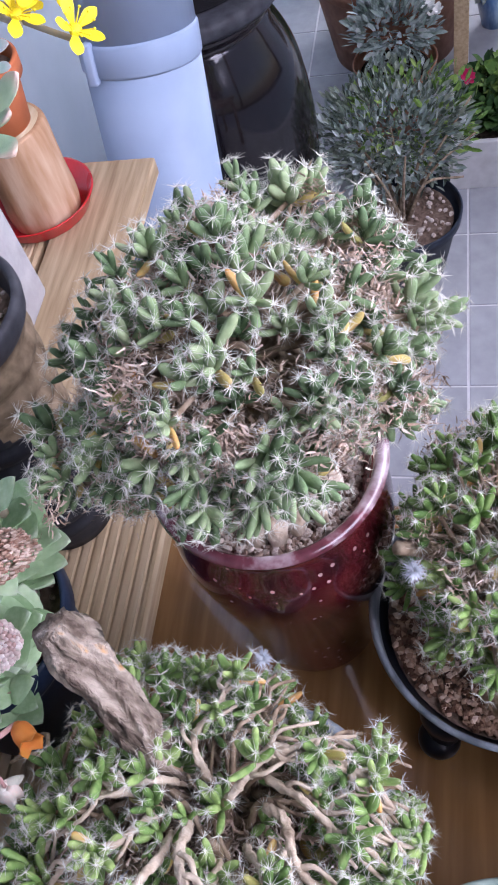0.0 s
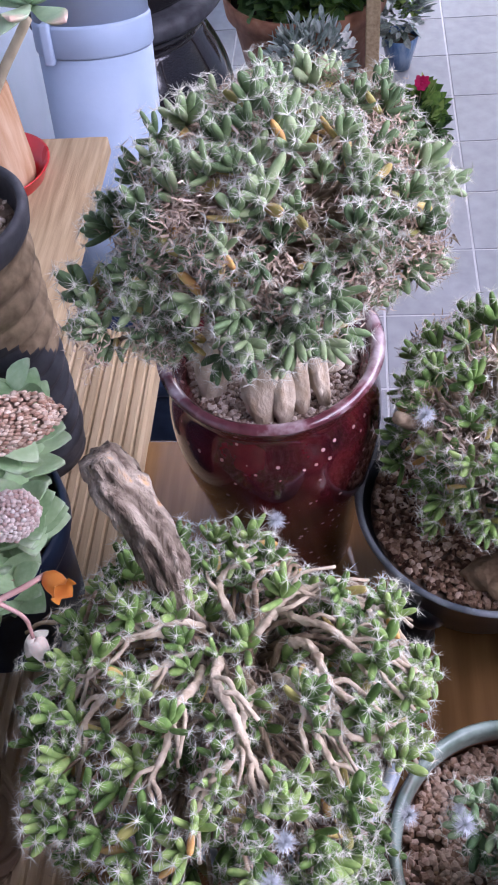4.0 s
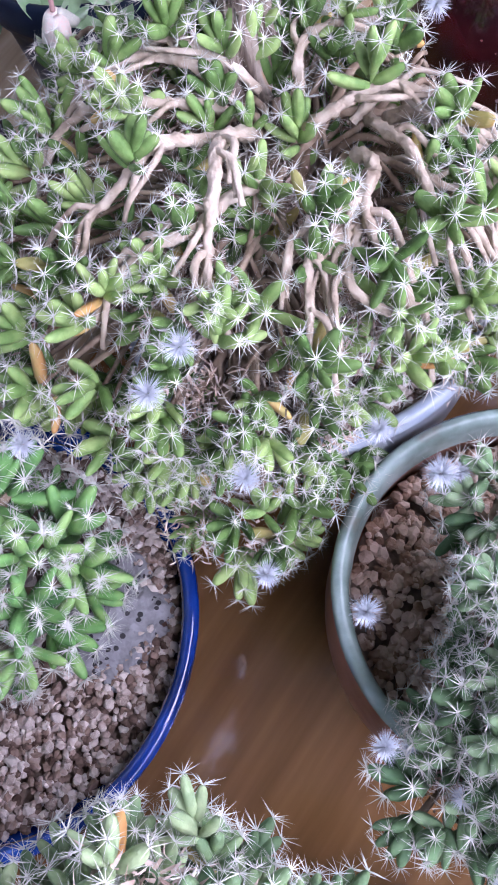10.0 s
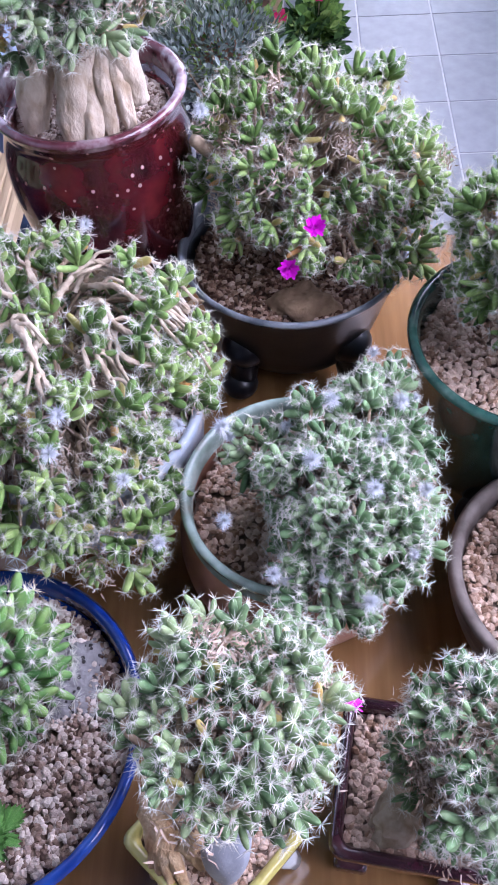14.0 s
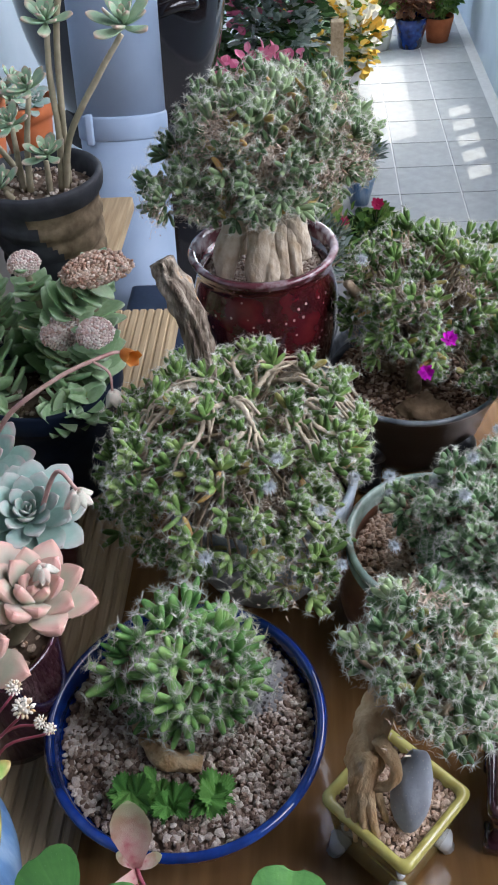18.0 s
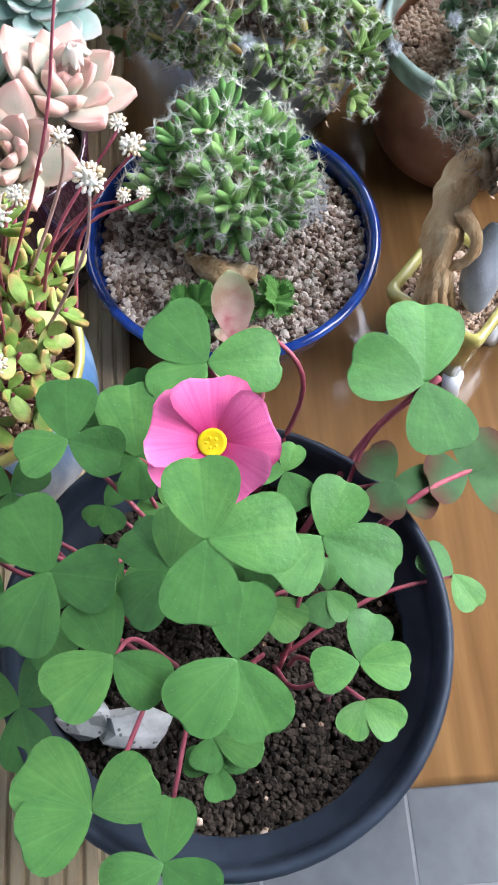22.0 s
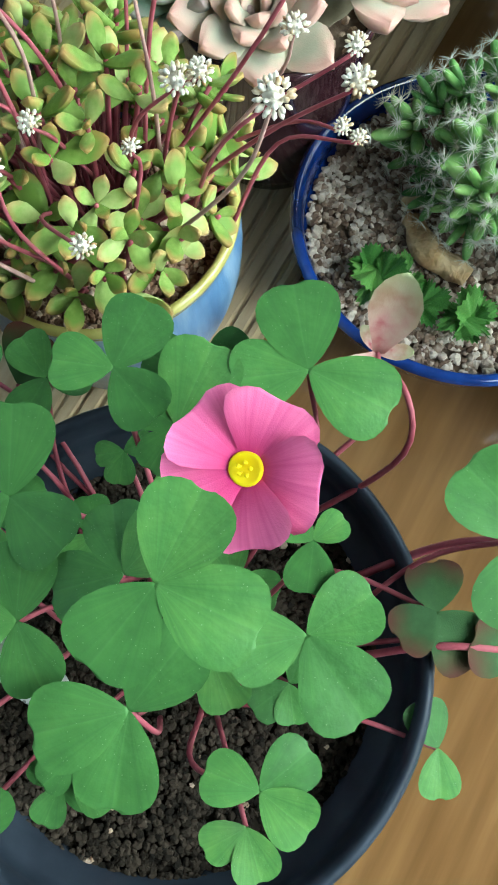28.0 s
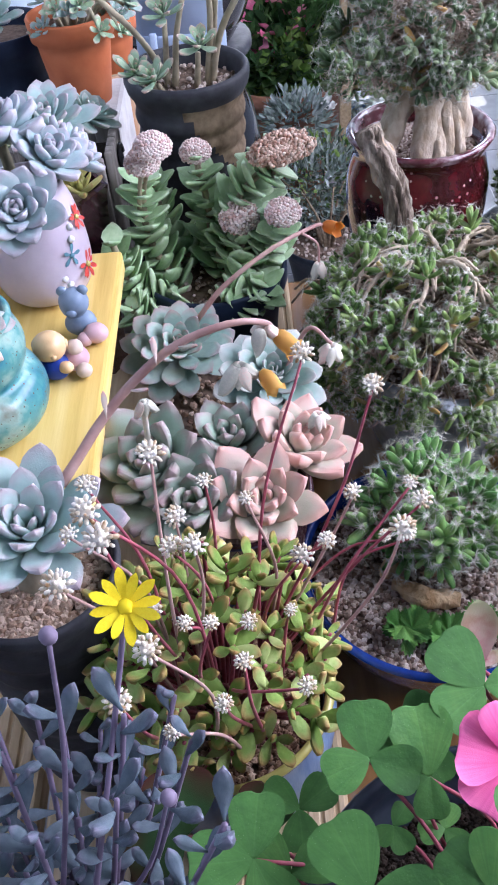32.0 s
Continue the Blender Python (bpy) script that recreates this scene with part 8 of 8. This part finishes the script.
G_DARK = leaf_material("dark_green_leaf", (0.020, 0.055, 0.018), (0.045, 0.11, 0.032), (0.09, 0.17, 0.055), po=0, pi=0.8)
G_GREY = leaf_material("grey_green_needle", (0.075, 0.105, 0.080), (0.15, 0.19, 0.145), (0.25, 0.29, 0.23), po=0, pi=0.8)
G_LIME = leaf_material("spring_green_leaf", (0.07, 0.15, 0.03), (0.14, 0.25, 0.05), (0.25, 0.36, 0.10), po=0, pi=0.8)
G_SILVER = leaf_material("silver_leaf", (0.18, 0.24, 0.21), (0.28, 0.34, 0.31), (0.40, 0.45, 0.42), po=0, pi=0.8)
G_RED = leaf_material("reddish_leaf", (0.12, 0.055, 0.035), (0.22, 0.10, 0.06), (0.32, 0.18, 0.11), po=0, pi=0.8)
P_RED = material("crimson_petal", [(0.3, (0.30, 0.005, 0.05)), (0.7, (0.45, 0.015, 0.09))], scale=40, rough=0.5, bump=0)
P_PINK = material("rose_petal", [(0.3, (0.60, 0.12, 0.24)), (0.7, (0.75, 0.28, 0.38))], scale=40, rough=0.5, bump=0, per_island=0.5)
P_WHITE = material("white_petal", [(0.3, (0.66, 0.66, 0.62)), (0.7, (0.80, 0.79, 0.74))], scale=40, rough=0.5, bump=0)
P_YELLOW = material("golden_petal", [(0.3, (0.62, 0.36, 0.05)), (0.7, (0.80, 0.60, 0.16))], scale=40, rough=0.5, bump=0, per_island=0.5)


def flower_balls(parent, spots, r, mat, name="flower"):
    for i, p in enumerate(spots):
        ray_flower(parent, p, (rd.uniform(-.5, .5), rd.uniform(-.8, 0), 1), r, 9, mat, 0.5, el=25, name=name)


M_WHITEPL = material("white_plastic", [(0.3, (0.46, 0.46, 0.45)), (0.7, (0.58, 0.58, 0.57))], scale=40, rough=0.5)
tr = thing("planter_trough", (0.085, 1.57, FLOOR), "white ribbed plastic trough with green plants and crimson flower", "planter", "plants on the balcony floor")
for lo, hi in (((-0.09, -0.11, 0.0), (0.09, -0.098, 0.118)), ((-0.09, 0.098, 0.0), (0.09, 0.11, 0.118)), ((-0.09, -0.098, 0.0), (-0.078, 0.098, 0.118)), ((0.078, -0.098, 0.0), (0.09, 0.098, 0.118))):
    bm = bmesh.new()
    box(bm, lo, hi, 0.003)
    part("side_wall", bm, M_WHITEPL, tr, smooth=False)
bm = bmesh.new()
box(bm, (-0.078, -0.098, 0.01), (0.078, 0.098, 0.085))
part("soil", bm, M_SOIL, tr, smooth=False)
foliage(tr, (0.01, 0.02, 0.130), (0.075, 0.085, 0.038), 340, 0.034, 0.026, G_DARK, 51)
foliage(tr, (0.035, 0.03, 0.160), (0.04, 0.05, 0.03), 110, 0.038, 0.030, G_LIME, 52)
flower_balls(tr, [(0.035, 0.03, 0.222), (-0.055, 0.0, 0.190)], 0.022, P_RED)
stem(tr, [(0.03, 0.03, 0.10), (0.035, 0.03, 0.218)], [0.002, 0.0015], M_GREENSTEM)

gp = thing("potted_shrub", (-0.085, 1.235, FLOOR), "grey-green needle-leaved shrub in dark plastic pot", "potted plant", "plants on the balcony floor")
plain_pot(gp, [(0.075, 0.0), (0.10, 0.13), (0.108, 0.135), (0.110, 0.155)], M_BLACKPLASTIC, "dark plastic pot", 0.135, 0.094, stones=70, size=0.006)
foliage(gp, (-0.02, 0.12, 0.255), (0.145, 0.14, 0.085), 1300, 0.022, 0.0075, G_GREY, 53)
foliage(gp, (-0.03, 0.10, 0.240), (0.145, 0.13, 0.080), 900, 0.024, 0.009, G_SILVER, 153)
foliage(gp, (0.02, 0.15, 0.25), (0.13, 0.11, 0.08), 320, 0.026, 0.010, G_LIME, 154)
bm = bmesh.new()
for i in range(10):
    a = i * GOLD
    tube(bm, curve_points([(0.01 * math.cos(a), 0.01 * math.sin(a), 0.13), (0.05 * math.cos(a), 0.05 * math.sin(a) + 0.02, 0.22), (0.13 * math.cos(a), 0.11 * math.sin(a) + 0.08, 0.255 + 0.05 * math.sin(i))], 4), [0.004, 0.002], 5)
tagged(part("branchwork", bm, M_TWIG, gp), kind="stuff")
sp = thing("potted_silver_plant", (-0.12, 1.70, FLOOR), "silver-leaved plant with pale blue flowers in a clay pot", "potted plant", "plants on the balcony floor")
plain_pot(sp, [(0.06, 0.0), (0.085, 0.15), (0.092, 0.16)], M_TERRA, "clay pot", 0.14, 0.076, stones=0, soil=M_SOIL)
foliage(sp, (0.0, 0.0, 0.24), (0.085, 0.08, 0.07), 600, 0.032, 0.011, G_SILVER, 54)
flower_balls(sp, [(0.08, -0.03, 0.29), (0.09, -0.02, 0.27)], 0.022, P_WHITE)
tt = thing("clay_trough", (-0.14, 2.02, FLOOR), "round terracotta tub full of mixed green and pink plants", "planter", "plants on the balcony floor")
plain_pot(tt, [(0.15, 0.0), (0.185, 0.20), (0.20, 0.205), (0.205, 0.25)], M_TERRA, "wide terracotta tub", 0.22, 0.185, stones=0, soil=M_SOIL, thick=0.012)
foliage(tt, (0.0, 0.0, 0.32), (0.19, 0.18, 0.12), 1100, 0.05, 0.032, G_DARK, 55)
foliage(tt, (0.05, -0.08, 0.30), (0.12, 0.09, 0.08), 300, 0.05, 0.032, G_LIME, 56)
foliage(tt, (-0.05, -0.02, 0.40), (0.14, 0.12, 0.09), 160, 0.035, 0.03, P_PINK, 57, "blossom")
po2 = thing("wooden_post", (0.02, 1.80, FLOOR), "pale timber post standing among the floor plants", "post")
bm = bmesh.new()
box(bm, (-0.016, -0.016, 0.0), (0.016, 0.016, 0.62), 0.003)
part("post", bm, M_DECK, po2, smooth=False)
sb = thing("potted_succulent", (0.10, 2.06, FLOOR), "small pale succulent in a blue-grey pot on the floor", "potted plant", "plants on the balcony floor")
plain_pot(sb, [(0.03, 0.0), (0.045, 0.07), (0.048, 0.085)], M_SKYGLAZE, "blue-grey pot", 0.075, 0.040, stones=0)
foliage(sb, (-0.01, 0.0, 0.15), (0.07, 0.06, 0.07), 260, 0.035, 0.016, G_SILVER, 58)
foliage(sb, (0.03, 0.02, 0.17), (0.03, 0.03, 0.03), 60, 0.035, 0.022, G_LIME, 59)
fp = thing("flower_group", (0.015, 3.02, FLOOR), "heap of yellow and white flowering plants in tubs", "potted plant", "plants on the balcony floor")
plain_pot(fp, [(0.12, 0.0), (0.15, 0.09), (0.155, 0.10)], M_WHITEPL, "white tub", 0.085, 0.135, stones=0, soil=M_SOIL)
foliage(fp, (0.0, 0.0, 0.22), (0.19, 0.16, 0.16), 700, 0.05, 0.035, G_LIME, 60)
foliage(fp, (0.0, -0.04, 0.23), (0.19, 0.15, 0.16), 520, 0.04, 0.04, P_YELLOW, 61, "blossom")
foliage(fp, (0.03, -0.05, 0.26), (0.17, 0.15, 0.15), 420, 0.04, 0.04, P_WHITE, 62, "blossom")
fq = thing("potted_leafy_plant", (-0.22, 2.6, FLOOR), "tall mixed leafy plants in a dark tub", "potted plant", "plants on the balcony floor")
plain_pot(fq, [(0.12, 0.0), (0.16, 0.24), (0.165, 0.26)], M_BLACKPLASTIC, "dark tub", 0.24, 0.145, stones=0, soil=M_SOIL)
foliage(fq, (0.0, 0.0, 0.48), (0.22, 0.20, 0.26), 1400, 0.055, 0.035, G_DARK, 63)
foliage(fq, (0.06, -0.1, 0.42), (0.12, 0.10, 0.14), 350, 0.05, 0.03, G_SILVER, 64)
foliage(fq, (0.0, -0.08, 0.52), (0.16, 0.12, 0.12), 150, 0.04, 0.035, P_PINK, 65, "blossom")
for (x, y), mt, lab, g, h, r in (((0.25, 3.50), P_WHITE, "white and red patterned pot with lush green plant", G_LIME, 0.13, 0.065), ((0.385, 3.50), M_COBALT, "royal blue pot with reddish leafed shrub", G_RED, 0.12, 0.07), ((0.51, 3.56), M_ORANGE, "orange clay pot with green plant", G_LIME, 0.10, 0.065)):
    t = thing("potted_leafy_plant", (x, y, FLOOR), lab, "potted plant", "plants on the balcony floor")
    plain_pot(t, [(r * 0.7, 0.0), (r * 0.95, h * 0.8), (r, h)], mt, "glazed pot", h - 0.015, r * 0.88, stones=0, soil=M_SOIL)
    foliage(t, (0.0, 0.0, h + 0.12), (0.10, 0.09, 0.11), 420, 0.05, 0.032, g, int(x * 100))
    bm = bmesh.new()
    for i in range(9):
        a = i * GOLD
        tube(bm, [(0, 0, h - 0.02), (0.05 * math.cos(a), 0.05 * math.sin(a), h + 0.12)], [0.004, 0.002], 5)
    tagged(part("stemwork", bm, M_GREENSTEM, t), kind="stuff")

# ---- floor tiles ----
TILE = 0.194
bm = bmesh.new()
box(bm, (-TILE / 2 + 0.0022, -TILE / 2 + 0.0022, -0.012), (TILE / 2 - 0.0022, TILE / 2 - 0.0022, 0.0), 0.0012)
TILE_ME = to_mesh("tile", bm, M_TILE, smooth=False)
for i in range(7):
    for j in range(34):
        x, y = 0.231 + TILE * (i - 4.5), 1.131 + TILE * (j - 18.5)
        if WL + 0.02 < x < WR - 0.02 and YN < y < YF - 0.05:
            mesh_object("tile", TILE_ME, floor, Matrix.Translation((x, y, FLOOR)))
